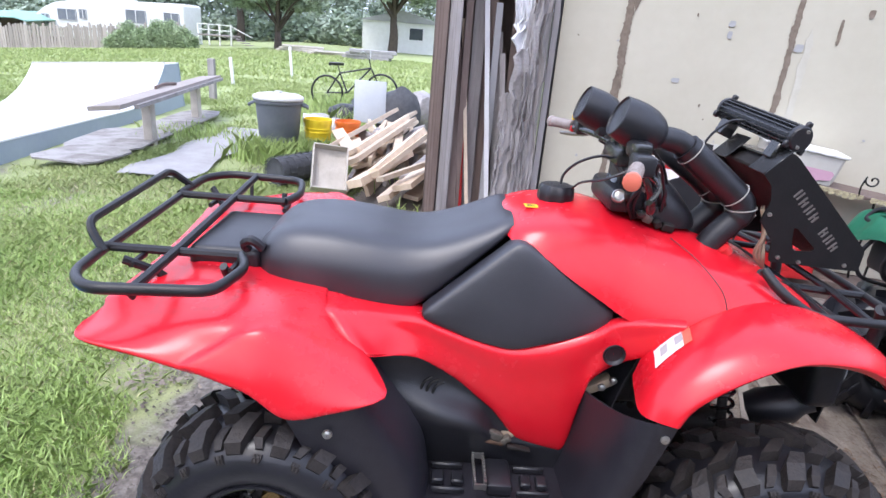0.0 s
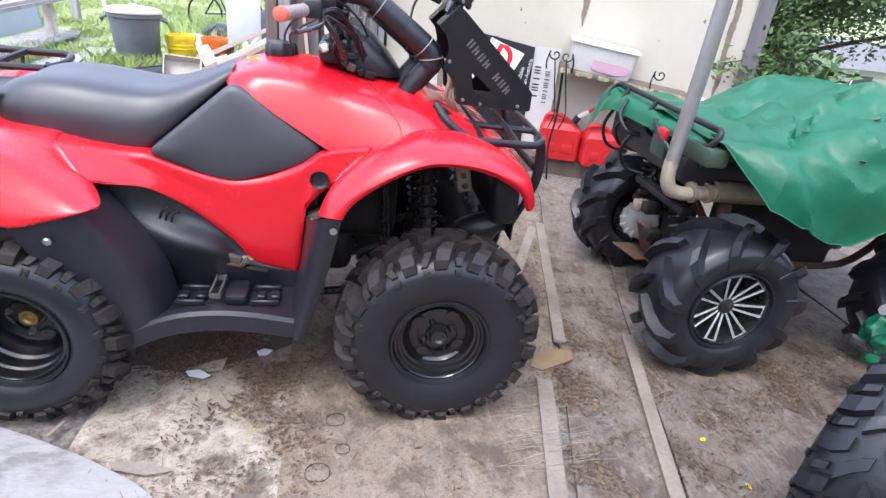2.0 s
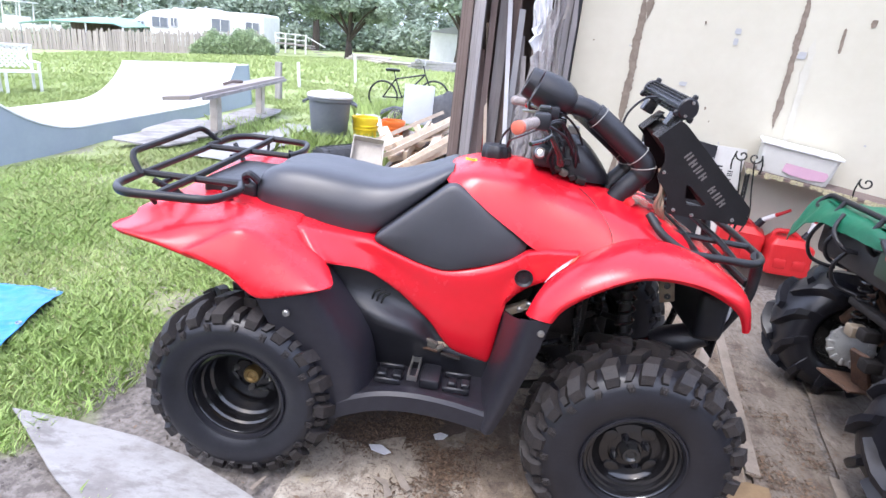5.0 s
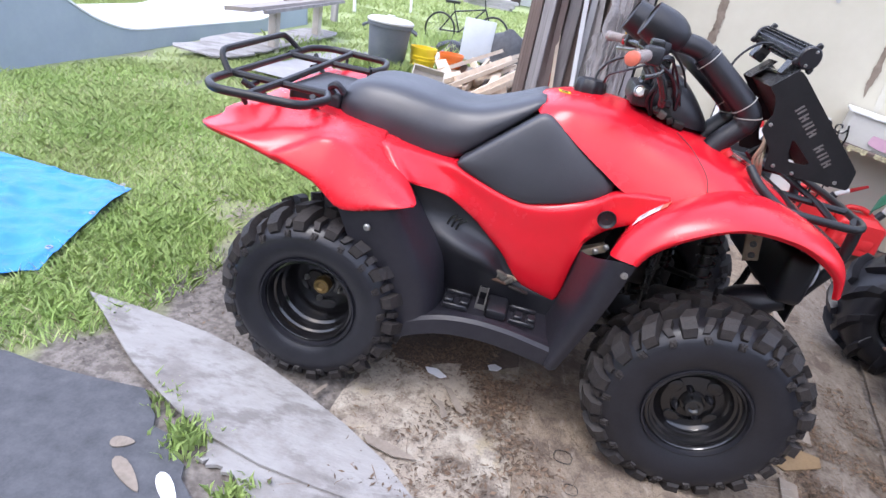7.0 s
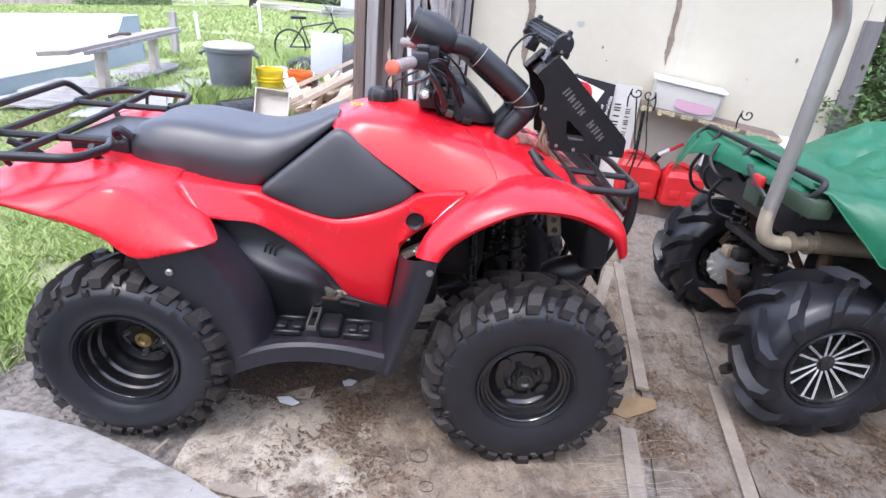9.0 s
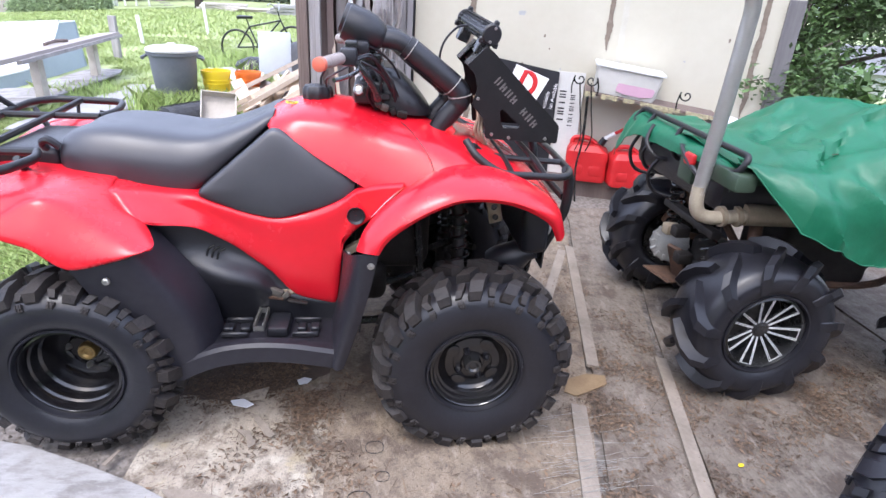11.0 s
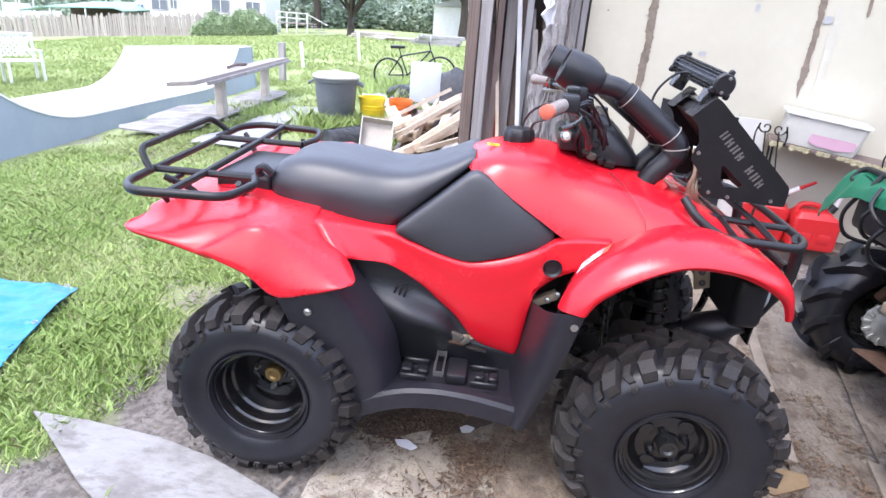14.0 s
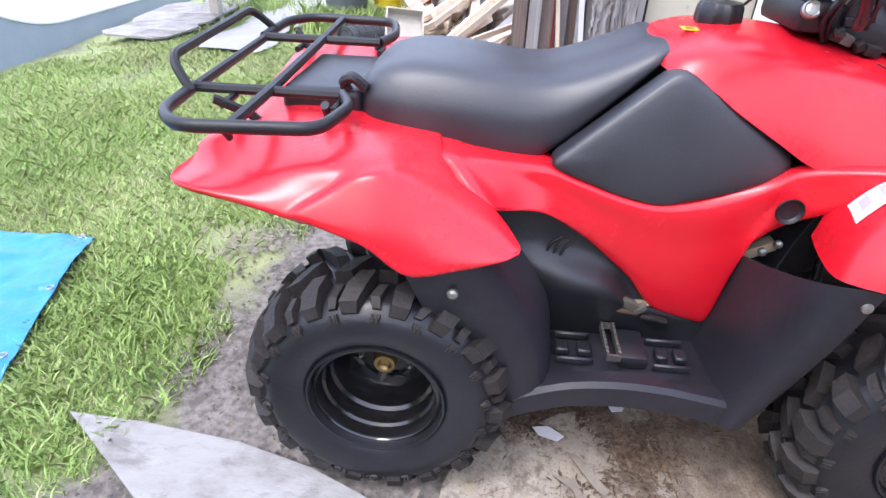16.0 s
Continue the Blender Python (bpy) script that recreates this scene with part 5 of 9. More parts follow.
    for x, y, z, a, ww, mt in ((0.345, -0.124, 1.072, 20, 0.026, CASTING), (0.375, -0.126, 1.060, -25, 0.020, ENGINE), (0.405, -0.126, 1.052, 10, 0.034, ENGINE), (0.325, -0.126, 1.085, 60, 0.022, BLACKMET), (0.285, -0.118, 1.128, 0, 0.026, ENGINE)):
        bm = BM()
        box(bm, (-ww / 2, -0.010, -0.011), (ww / 2, 0.010, 0.011), 0.004, None, 2)
        part("clamp", bm, mt, q, "small metal clamp at the steering column", 40, pose(x, y, z, 12, a, 0))

    # bar clamp with its bolts, parking lever and loose cables
    for y in (-0.045, 0.045):
        bm = BM()
        box(bm, (0.262, y - 0.020, 1.238), (0.318, y + 0.020, 1.266), 0.006, None, 2)
        cl = part("bar_clamp", bm, BLACKMET, q, "black handlebar clamp")
        for x in (0.272, 0.308):
            bm = BM()
            revolve(bm, [(0.006, 0), (0.006, 0.006), (0.001, 0.007)], 6)
            part("bolt", bm, STEEL, cl, "", 30, pose(x, y, 1.266))
    bm = BM()
    tube(bm, smooth_line([(0.255, -0.245, 1.232), (0.285, -0.235, 1.190), (0.315, -0.205, 1.140), (0.325, -0.185, 1.105)], 5), [0.008, 0.008, 0.008, 0.008, 0.009, 0.009, 0.010, 0.010, 0.010, 0.011, 0.011, 0.012, 0.013, 0.013, 0.012, 0.010], 10)
    part("parking_lever", bm, BLACKMET, q, "black parking brake lever")
    for y0, z0, x1, y1, z1 in ((-0.27, 1.235, 0.33, -0.16, 1.20), (-0.29, 1.228, 0.36, -0.15, 1.17), (0.27, 1.235, 0.34, 0.15, 1.20), (-0.17, 1.25, 0.37, -0.10, 1.21)):
        bm = BM()
        tube(bm, smooth_line([(0.245, y0, z0), (0.30, (y0 + y1) / 2 - 0.02, z0 + 0.015), (x1, y1, z1), (x1 + 0.04, y1 * 0.7, z1 - 0.08)], 6), 0.0038, 6)
        part("control_cable", bm, BLACKPL, q, "thin black control cable")
    bm = BM()
    box(bm, (0.225, -0.285, 1.268), (0.262, -0.235, 1.292), 0.006, None, 2)
    part("brake_reservoir", bm, BLACKMET, q, "black brake fluid reservoir")

    # two intake snorkels that rise forward of the bar and end in round hoods
    for s, y, dx, bend in ((1, -0.11, 0.0, 0.0), (-1, 0.18, -0.025, 0.20)):
        bm = BM()
        line = smooth_line([(0.520 + dx, y - bend, 0.985), (0.550 + dx, y - bend, 1.035), (0.590 + dx, y - bend, 1.085), (0.600 + dx, y - bend, 1.118), (0.575 + dx, y - bend, 1.152), (0.48 + dx, y - 0.75 * bend, 1.222), (0.412 + dx, y, 1.270)], 6)
        tube(bm, line, [0.034 if p.z < 1.09 else 0.0385 for p in line], 18)
        sn = part("snorkel", bm, BLACKPL, q, "black corrugated snorkel pipe")
        for u in (0.50, 0.68, 0.97):
            p = line[int(u * (len(line) - 1))]
            d = (line[min(int(u * (len(line) - 1)) + 1, len(line) - 1)] - line[int(u * (len(line) - 1)) - 1]).normalized()
            bm = BM()
            e1 = d.orthogonal().normalized()
            e2 = d.cross(e1)
            tube(bm, [p + (e1 * math.cos(a) + e2 * math.sin(a)) * 0.0400 for a in [2 * math.pi * j / 24 for j in range(24)]], 0.0019, 6, True)
            part("zip_tie", bm, ZIP, sn, "pale zip tie")
        bm = BM()
        tube(bm, smooth_line([(0.416 + dx, y, 1.268), (0.385 + dx, y, 1.284), (0.320 + dx, y, 1.292)], 4), 0.031, 18)
        part("elbow", bm, BLACKPL, sn)
        bm = BM()
        revolve(bm, [(0.001, -0.017), (0.017, -0.015), (0.035, -0.004), (0.048, 0.013), (0.057, 0.038), (0.060, 0.067), (0.058, 0.095), (0.054, 0.123), (0.051, 0.125), (0.049, 0.120), (0.001, 0.116)], 32)
        part("hood_cap", bm, BLACKPL, sn, "black bell-shaped snorkel mouth", 40, pose(0.335 + dx, y, 1.290, 0, -68, 0))
    # red lamp glass glimpsed behind the stem
    bm = BM()
    revolve(bm, [(0.02, 0), (0.018, 0.02), (0.001, 0.024)], 14)
    part("red_reflector", bm, REDCAN, q, "small red reflector", 40, pose(0.575, -0.14, 0.995, 0, -40, 0))

    # the two slanted plates of the radiator mount, with the maker's cut-out drawn as bars
    out = rounded([(0.612, 1.222), (0.672, 1.284), (0.692, 1.272), (0.946, 1.036), (0.946, 0.974), (0.690, 0.984), (0.683, 1.045), (0.636, 1.098), (0.652, 1.150), (0.640, 1.195)], 0.010, 3, True)
    gap = rounded([(0.733, 1.086), (0.743, 1.085), (0.808, 1.030), (0.800, 1.022), (0.750, 1.021), (0.738, 1.048)], 0.004, 2, True)
    for s in (1, -1):
        bm = BM()
        for ring in (out, gap):
            V = [bm.verts.new((p.x, p.y, 0)) for p in ring]
            for i in range(len(V)):
                bm.edges.new((V[i], V[(i + 1) % len(V)]))
        bmesh.ops.triangle_fill(bm, use_beauty=True, edges=bm.edges[:])
        bmesh.ops.solidify(bm, geom=bm.faces[:], thickness=0.005)
        pl = part("radiator_plate", bm, PLATEBLK, q, "black steel radiator mount plate with punched lettering", 30, pose(0, -0.150 if s > 0 else 0.155, 0, 90, 0, 0))
        bm = BM()
        box(bm, (-0.042, -0.042, -0.002), (0.046, 0.042, 0.002), 0.001, pose(0.644, s * -0.109, 1.253, 0, -46, 0))
        part("flange", bm, BLACKMET, q, "black bent flange of the radiator mount")
        if s > 0:
            rng = random.Random(2)
            for k in range(8):
                if k == 4:
                    continue
                u = k / 7
                x, z = 0.722 + 0.152 * u, 1.176 - 0.136 * u
                bm = BM()
                h = 0.028
                box(bm, (-0.0085, -h / 2, 0), (-0.0030, h / 2, 0.0012))
                box(bm, (0.0030, -h / 2 + 0.002, 0), (0.0085, h / 2 - 0.004 * (k % 2), 0.0012))
                if k % 2:
                    box(bm, (-0.0030, -0.002, 0), (0.0030, 0.003, 0.0012))
                part("lettering_bar", bm, PUNCH, pl, "punched mark showing dull metal", 30, pose(x, z, 0.0052, 0, 0, -42.5))
            for x, z in ((0.712, 1.0), (0.78, 0.99), (0.925, 0.99), (0.655, 1.118)):
                bm = BM()
                revolve(bm, [(0.006, 0), (0.006, 0.005), (0.001, 0.006)], 6)
                part("bolt", bm, STEEL, pl, "", 30, pose(x, z, 0.005))
    # radiator core between the plates
    bm = BM()
    M = pose(0.80, 0, 1.115, 0, 42.5, 0)
    box(bm, (-0.19, -0.142, -0.030), (0.19, 0.150, 0.018), 0.006, M)
    rad = part("radiator", bm, ENGINE, q, "dark finned radiator")
    for k in range(18):
        bm = BM()
        box(bm, (-0.175 + 0.0205 * k, -0.130, 0.0185), (-0.169 + 0.0205 * k, 0.138, 0.024), 0.0, M)
        part("fin", bm, BLACKMET, rad)
    bm = BM()
    for k in range(3):
        tube(bm, smooth_line([(0.645 + 0.012 * k, -0.135 + 0.02 * k, 1.125), (0.66 + 0.01 * k, -0.15 + 0.02 * k, 1.06), (0.655 + 0.012 * k, -0.14, 1.0), (0.70, -0.12, 0.955)], 5), 0.0055, 8)
    part("copper_hose", bm, PIPETAN, q, "brown coolant hoses")
    bm = BM()
    tube(bm, smooth_line([(0.70, 0.16, 1.24), (0.76, 0.19, 1.16), (0.80, 0.18, 1.05), (0.74, 0.15, 0.96)], 6), 0.017, 10)
    part("radiator_hose", bm, BLACKPL, q)
    # cross bracket on top
    bm = BM()
    box(bm, (0.655, -0.10, 1.255), (0.70, 0.10, 1.262), 0.002)
    part("light_bracket", bm, BLACKMET, q, "black light bar bracket")
    # light bar
    M = pose(0.668, 0.025, 1.335, 6, 20, 9)
    bm = BM()
    tube(bm, [(0, -0.160, 0), (0, 0.160, 0)], 0.0245, 24)
    bmesh.ops.transform(bm, matrix=M, verts=bm.verts)
    lb = part("light_bar", bm, BLACKPL, q, "black round-backed light bar")
    # cooling ribs along its back and top
    for k in range(11):
        bm = BM()
        box(bm, (0.022, -0.156, -0.0016), (0.0335, 0.156, 0.0016), 0.0006, M @ pose(0, 0, 0, 0, 90 + 22 * k, 0))
        part("fin", bm, BLACKMET, lb)
    for s in (-1, 1):
        bm = BM()
        tube(bm, [(0, s * 0.158, 0), (0, s * 0.160, 0), (0, s * 0.171, 0), (0, s * 0.175, 0)], [0.030, 0.034, 0.034, 0.030], 20)
        for x, z in ((-0.026, -0.026), (0.026, -0.026), (0.0, 0.036)):
            box(bm, (x - 0.010, min(s * 0.160, s * 0.172), z - 0.010), (x + 0.010, max(s * 0.160, s * 0.172), z + 0.010), 0.004)
        bmesh.ops.transform(bm, matrix=M, verts=bm.verts)
        part("end_cap", bm, BLACKPL, lb)
        for z in (-0.022, 0.022):
            bm = BM()
            revolve(bm, [(0.005, 0), (0.005, 0.004), (0.001, 0.005)], 8)
            part("screw", bm, STEEL, lb, "", 30, M @ pose(0.0, s * 0.175, z, 90 if s < 0 else -90))
        bm = BM()
        box(bm, (-0.02, min(s * 0.10, s * 0.14), -0.075), (0.022, max(s * 0.10, s * 0.14), -0.026), 0.004, M)
        part("foot", bm, BLACKMET, lb)
    bm = BM()
    box(bm, (0.030, -0.148, -0.020), (0.036, 0.148, 0.020), 0.002, M)
    part("lens", bm, CLEARBULB, lb, "clear lens")
    bm = BM()
    tube(bm, smooth_line([(0.640, 0.05, 1.335), (0.60, 0.07, 1.325), (0.555, 0.08, 1.27), (0.545, 0.08, 1.20), (0.57, 0.07, 1.12)], 6), 0.004, 6)
    part("light_cable", bm, BLACKPL, lb)


quad_front(quad)


def shorten(q):
    """The overhangs beyond the axles are short: draws in what lies past them."""
    def along(x):
        return -0.66 + (x + 0.66) * 0.84 if x < -0.66 else 0.70 + (x - 0.70) * 0.89 if x > 0.70 else x
    for ob in q.children_recursive:
        if any(o.name.startswith("wheel") and not o.name.startswith("wheel_arch") for o in (ob, ob.parent)):
            continue
        m = ob.matrix_basis
        if (m.to_3x3() - Matrix.Identity(3)).row[0].length < 1e-6 and m.translation.length < 1e-6:
            for v in ob.data.vertices:
                v.co.x = along(v.co.x)
        else:
            ob.location.x = along(ob.location.x)


shorten(quad)


# ---- the quad under the green tarp ----
GREEN_M = pose(1.795, 0.193, 0, 0, 0, -0.5)          # middle of its rear axle, heading to +x


def alloy_wheel(parent, m, R, w):
    h = w / 2
    bead = R * 0.52
    bm = BM()
    revolve(bm, [(bead + 0.006, h * 0.84), (bead - 0.004, h * 0.88), (bead - 0.010, h * 0.75), (bead - 0.014, h * 0.2), (bead - 0.016, -h * 0.6), (bead, -h * 0.8)], 48)
    revolve(bm, [(bead - 0.016, -h * 0.1), (0.05, -h * 0.05), (0.001, -h * 0.05)], 32)
    bmesh.ops.transform(bm, matrix=AX, verts=bm.verts)
    wh = part("wheel", bm, BLACKMET, parent, "mud tyre on black and silver spoked alloy rim", 40, m)
    tyre_part(wh, R, w, bead, 11, 0.036, True, RUBBER)
    for i in range(7):
        a = 2 * math.pi * i / 7 + 0.2

        def arm(bm, a0, a1, wide, lift, up):
            p0 = Vector((0.034 * math.cos(a0), 0.034 * math.sin(a0), h * 0.52 + lift))
            p1 = Vector(((bead - 0.008) * math.cos(a1), (bead - 0.008) * math.sin(a1), h * 0.74 + lift))
            sd = (p1 - p0).normalized().cross(Vector((0, 0, 1))).normalized() * wide
            rise = Vector((0, 0, up))
            loft(bm, [[p0 - sd, p0 + sd, p0 + sd * 0.8 + rise, p0 - sd * 0.8 + rise], [p1 - sd, p1 + sd, p1 + sd * 0.8 + rise, p1 - sd * 0.8 + rise]], True, 0, True)
            bmesh.ops.transform(bm, matrix=AX, verts=bm.verts)
            return bm
        for da in (-0.16, 0.16):
            sp = part("spoke", arm(BM(), a + da * 1.6, a + da, 0.0062, 0.0, 0.008), BLACKMET, wh, "black spoke with a machined edge", 30)
            for db in (-0.022, 0.022):
                part("machined_edge", arm(BM(), a + da * 1.6 + db * 3, a + da + db * 0.9, 0.0013, 0.008, 0.0016), CHROME, sp, "bright machined edge", 30)
        bm = BM()
        tube(bm, [((bead - 0.008) * math.cos(a + u), (bead - 0.008) * math.sin(a + u), h * 0.78) for u in [-0.16 + 0.04 * k for k in range(9)]], 0.0022, 5)
        bmesh.ops.transform(bm, matrix=AX, verts=bm.verts)
        part("rim_edge", bm, CHROME, wh, "bright machined rim edge", 30)
    bm = BM()
    revolve(bm, [(0.036, h * 0.40), (0.038, h * 0.56), (0.032, h * 0.60), (0.024, h * 0.60), (0.022, h * 0.66), (0.001, h * 0.68)], 24)
    bmesh.ops.transform(bm, matrix=AX, verts=bm.verts)
    part("hub_cap", bm, BLACKMET, wh, "black hub cap")
    return wh


def tarp_sheet(bm, rows, seed, amp=0.018, freq=3.0, n=7, m=7):
    """A cloth through coarse rows, with creases."""
    net = across(rows, n, m)
    out = []
    for r in net:
        o = []
        for p in r:
            k = crease(p, seed) + 0.5 * noise.noise((p.x * freq + seed, p.y * freq, p.z * freq))
            o.append(p + Vector((0.4, -0.5, 0.8)) * amp * k)
        out.append(o)
    loft(bm, out, thick=0.003)


def green_quad():
    q = thing("atv", "quad bike with mud tyres half covered by a green tarp", "quad bike", GREEN_M)
    # local frame: the rear axle at the middle, heading to +x
    R = 0.292
    for x, s in ((0, 1), (0, -1), (0.98, 1), (0.98, -1)):
        m = pose(x if s > 0 else x + 0.07, -0.455 if s > 0 else 0.475, R + 0.026, 0, 20 * x + 15 * s, 0)
        alloy_wheel(q, m if s > 0 else flip_y(m), R, 0.25)
    bm = BM()
    rod(bm, (0, -0.40, 0.325), (0.07, 0.50, 0.325), 0.032, 12)
    box(bm, (0.02, -0.06, 0.25), (0.16, 0.12, 0.46), 0.04, None, 3)
    part("rear_axle", bm, ENGINE, q, "greasy rear axle housing")
    bm = BM()
    M = pose(-0.06, 0.15, 0.385, 78, 0, -25)
    revolve(bm, [(0.001, -0.012), (0.085, -0.012), (0.09, 0.0), (0.085, 0.012), (0.001, 0.014)], 32, M)
    disc = part("brake_disc", bm, STEEL, q, "worn steel brake disc")
    for k in range(14):
        a = 2 * math.pi * k / 14
        bm = BM()
        box(bm, (0.060, -0.007, -0.022), (0.092, 0.007, 0.022), 0.002, M @ pose(0, 0, 0, 0, 0, math.degrees(a)))
        part("disc_vane", bm, STEEL, disc)
    bm = BM()
    box(bm, (-0.20, 0.0, 0.235), (0.02, 0.16, 0.245), 0.002, pose(-0.08, 0.06, 0.26, 6, 12, 24) @ pose(0.1, -0.08, -0.24))
    box(bm, (-0.12, 0.02, 0.24), (-0.10, 0.10, 0.42), 0.003, pose(-0.06, 0.05, 0.32, 0, -25, 20) @ pose(0.1, -0.08, -0.3))
    part("hitch_plate", bm, RUST, q, "rusty hitch plate")
    bm = BM()
    for s in (-1, 1):
        tube(bm, smooth_line([(-0.08, s * 0.16, 0.80), (0.0, s * 0.16, 0.60), (0.25, s * 0.16, 0.38), (0.8, s * 0.16, 0.33), (1.05, s * 0.16, 0.60)], 6), 0.017, 8)
        rod(bm, (0.02, s * 0.38, 0.36), (0.45, s * 0.16, 0.34), 0.018)
        rod(bm, (0.01, s * 0.36, 0.42), (0.10, s * 0.18, 0.80), 0.026)
    part("frame", bm, RUST, q, "rusty tubular frame")
    bm = BM()
    box(bm, (0.28, -0.16, 0.30), (0.75, 0.16, 0.72), 0.05, None, 3)
    part("engine", bm, ENGINE, q, "dark engine")
    # olive rear mudguards
    for s in (1, -1):
        bm = BM()
        rows = []
        for x, z in [(-0.15, 0.845), (-0.12, 0.86), (-0.08, 0.868), (0.10, 0.875), (0.28, 0.80), (0.36, 0.66)]:
            rows.append([(x, -s * 0.34, z - 0.04), (x, -s * 0.33, z - 0.01), (x, -s * 0.26, z + 0.01), (x, -s * 0.16, z + 0.02)])
        loft(bm, across(rows, 3, 4), thick=0.006)
        part("rear_fender", bm, GREENPL, q, "dirty olive rear mudguard", 50)
    bm = BM()
    box(bm, (-0.205, -0.150, 0.770), (-0.150, -0.030, 0.872), 0.012, None, 2)
    part("rear_panel", bm, GREENPL, q, "olive rear panel")
    bm = BM()
    box(bm, (-0.205, -0.450, 0.835), (-0.120, -0.270, 0.905), 0.014, pose(0, 0, 0), 2)
    part("rear_panel", bm, GREENPL, q, "olive rear panel")
    bm = BM()
    box(bm, (-0.200, -0.10, 0.885), (-0.168, 0.40, 0.905), 0.006, pose(0, 0, 0), 2)
    part("rear_panel", bm, GREENPL, q, "olive strip under the rack")
    bm = BM()
    box(bm, (-0.150, -0.30, 0.700), (0.45, 0.50, 0.862), 0.03, None, 2)
    part("inner_body", bm, BLACKPL, q, "black plastic under the rear rack")
    for y, z0, z1 in ((0.44, 0.862, 0.66), (0.20, 0.80, 0.62), (0.30, 0.86, 0.70)):
        bm = BM()
        tube(bm, smooth_line([(-0.17, y, z0), (-0.20, y + 0.03, (z0 + z1) / 2), (-0.15, y + 0.05, z1), (-0.06, y, z1 - 0.02)], 5), 0.009, 8)
        part("hanging_hose", bm, BLACKPL, q, "black hose hanging under the rack")
    bm = BM()
    box(bm, (-0.226, -0.165, 0.850), (-0.203, -0.095, 0.900), 0.010, None, 2)
    part("tail_lamp", bm, REDCAN, q, "red tail lamp")
    # rear rack: two rails along the tail that meet in a round bend at each end
    bm = BM()
    tube(bm, rounded([(-0.160, -0.43, 0.962), (-0.150, 0.50, 0.966), (-0.185, 0.53, 0.905), (-0.190, -0.41, 0.892)], 0.045, 5, True), 0.0125, 10, True)
    rack = part("rear_rack", bm, TUBEMET, q, "black tubular rear rack")
    for y in (-0.22, 0.08, 0.36):
        bm = BM()
        tube(bm, smooth_line([(-0.158, y, 0.965), (-0.188, y, 0.90), (-0.175, y, 0.84), (-0.11, y, 0.80)], 4), 0.0105, 8)
        part("rack_strut", bm, TUBEMET, rack)
    bm = BM()
    tube(bm, smooth_line([(-0.20, 0.27, 0.93), (-0.23, 0.25, 0.86), (-0.20, 0.20, 0.80), (-0.13, 0.18, 0.79)], 5), 0.009, 8)
    part("hose", bm, BLACKPL, q)
    bm = BM()
    tube(bm, smooth_line([(-0.20, -0.02, 0.90), (-0.22, -0.12, 0.87), (-0.20, -0.22, 0.80), (-0.17, -0.18, 0.66), (-0.12, -0.12, 0.62)], 5), 0.010, 8)
    part("hose", bm, BLACKPL, q)
    # wire loom and springs in the open rear end
    for y in (-0.10, 0.12):
        bm = BM()
        a, b = Vector((-0.10, y, 0.74)), Vector((-0.03, y * 1.6, 0.42))
        d = b - a
        e1 = d.orthogonal().normalized()
        e2 = d.normalized().cross(e1)
        tube(bm, [a + d * (k / 90) + (e1 * math.cos(k * 0.55) + e2 * math.sin(k * 0.55)) * 0.034 for k in range(91)], 0.006, 6)
        part("coil_spring", bm, BLACKMET, q, "black rear coil spring")
    bm = BM()
    box(bm, (-0.11, -0.24, 0.565), (-0.06, 0.20, 0.60), 0.01, pose(0, 0, 0, 0, 0, 0), 2)
    part("cross_member", bm, ENGINE, q, "greasy cross member")
    for y, z in ((0.02, 0.50), (-0.05, 0.40), (0.10, 0.48)):
        bm = BM()
        box(bm, (-0.13, y - 0.03, z - 0.025), (-0.06, y + 0.03, z + 0.025), 0.008, pose(0, 0, 0, 0, 0, 0), 2)
        part("bracket", bm, PIPETAN if y > 0.05 else ENGINE, q, "grimy bracket")
    # exhaust stack: muffler, flange, elbow and tall pipe
    Q = GREEN_M.inverted()

    def at_world(*pts):
        return [Q @ (Vector(p) + Vector((0.045, 0, 0))) for p in pts]
    bm = BM()
    tube(bm, at_world((1.70, -0.115, 0.705), (2.15, -0.10, 0.69)), 0.043, 20)
    part("muffler", bm, PIPETAN, q, "stained muffler")
    bm = BM()
    tube(bm, smooth_line(at_world((1.72, -0.118, 0.703), (1.62, -0.120, 0.695), (1.555, -0.12, 0.694), (1.512, -0.12, 0.712), (1.492, -0.12, 0.752), (1.490, -0.12, 0.82)), 6), 0.0268, 16)
    ex = part("exhaust_elbow", bm, PIPEMID, q, "heat-stained exhaust elbow")
    for x in (1.665, 1.60):
        bm = BM()
        tube(bm, at_world((x, -0.119, 0.698), (x + 0.016, -0.119, 0.700)), 0.041, 18)
        part("flange", bm, PIPETAN, ex, "clamp flange")
    line = smooth_line(at_world((1.490, -0.12, 0.79), (1.500, -0.12, 0.95), (1.512, -0.12, 1.15), (1.522, -0.12, 1.38), (1.522, -0.12, 1.45), (1.508, -0.122, 1.50), (1.488, -0.124, 1.540)), 5)
    bm = BM()
    tube(bm, line, 0.0265, 20, False, False)
    bmesh.ops.solidify(bm, geom=bm.faces[:], thickness=0.003)
    st = part("exhaust_pipe", bm, PIPE, q, "tall weathered steel exhaust stack")
    # shade inside the open pipe, put in as a black plug
    bm = BM()
    tube(bm, at_world((1.506, -0.122, 1.503), (1.493, -0.1235, 1.531)), 0.0235, 16)
    part("stack_mouth", bm, BLACKMET, st, "black plug for the shade inside the pipe")
    # seat and front under the cloth
    bm = BM()
    box(bm, (0.14, -0.2, 0.70), (0.95, 0.2, 0.90), 0.08, None, 3)
    part("seat", bm, VINYL, q, "covered seat")
    bm = BM()
    box(bm, (-0.02, -0.28, 0.84), (0.10, 0.28, 0.90), 0.02, None, 2)
    part("rack_box", bm, BLACKPL, q)
    return q


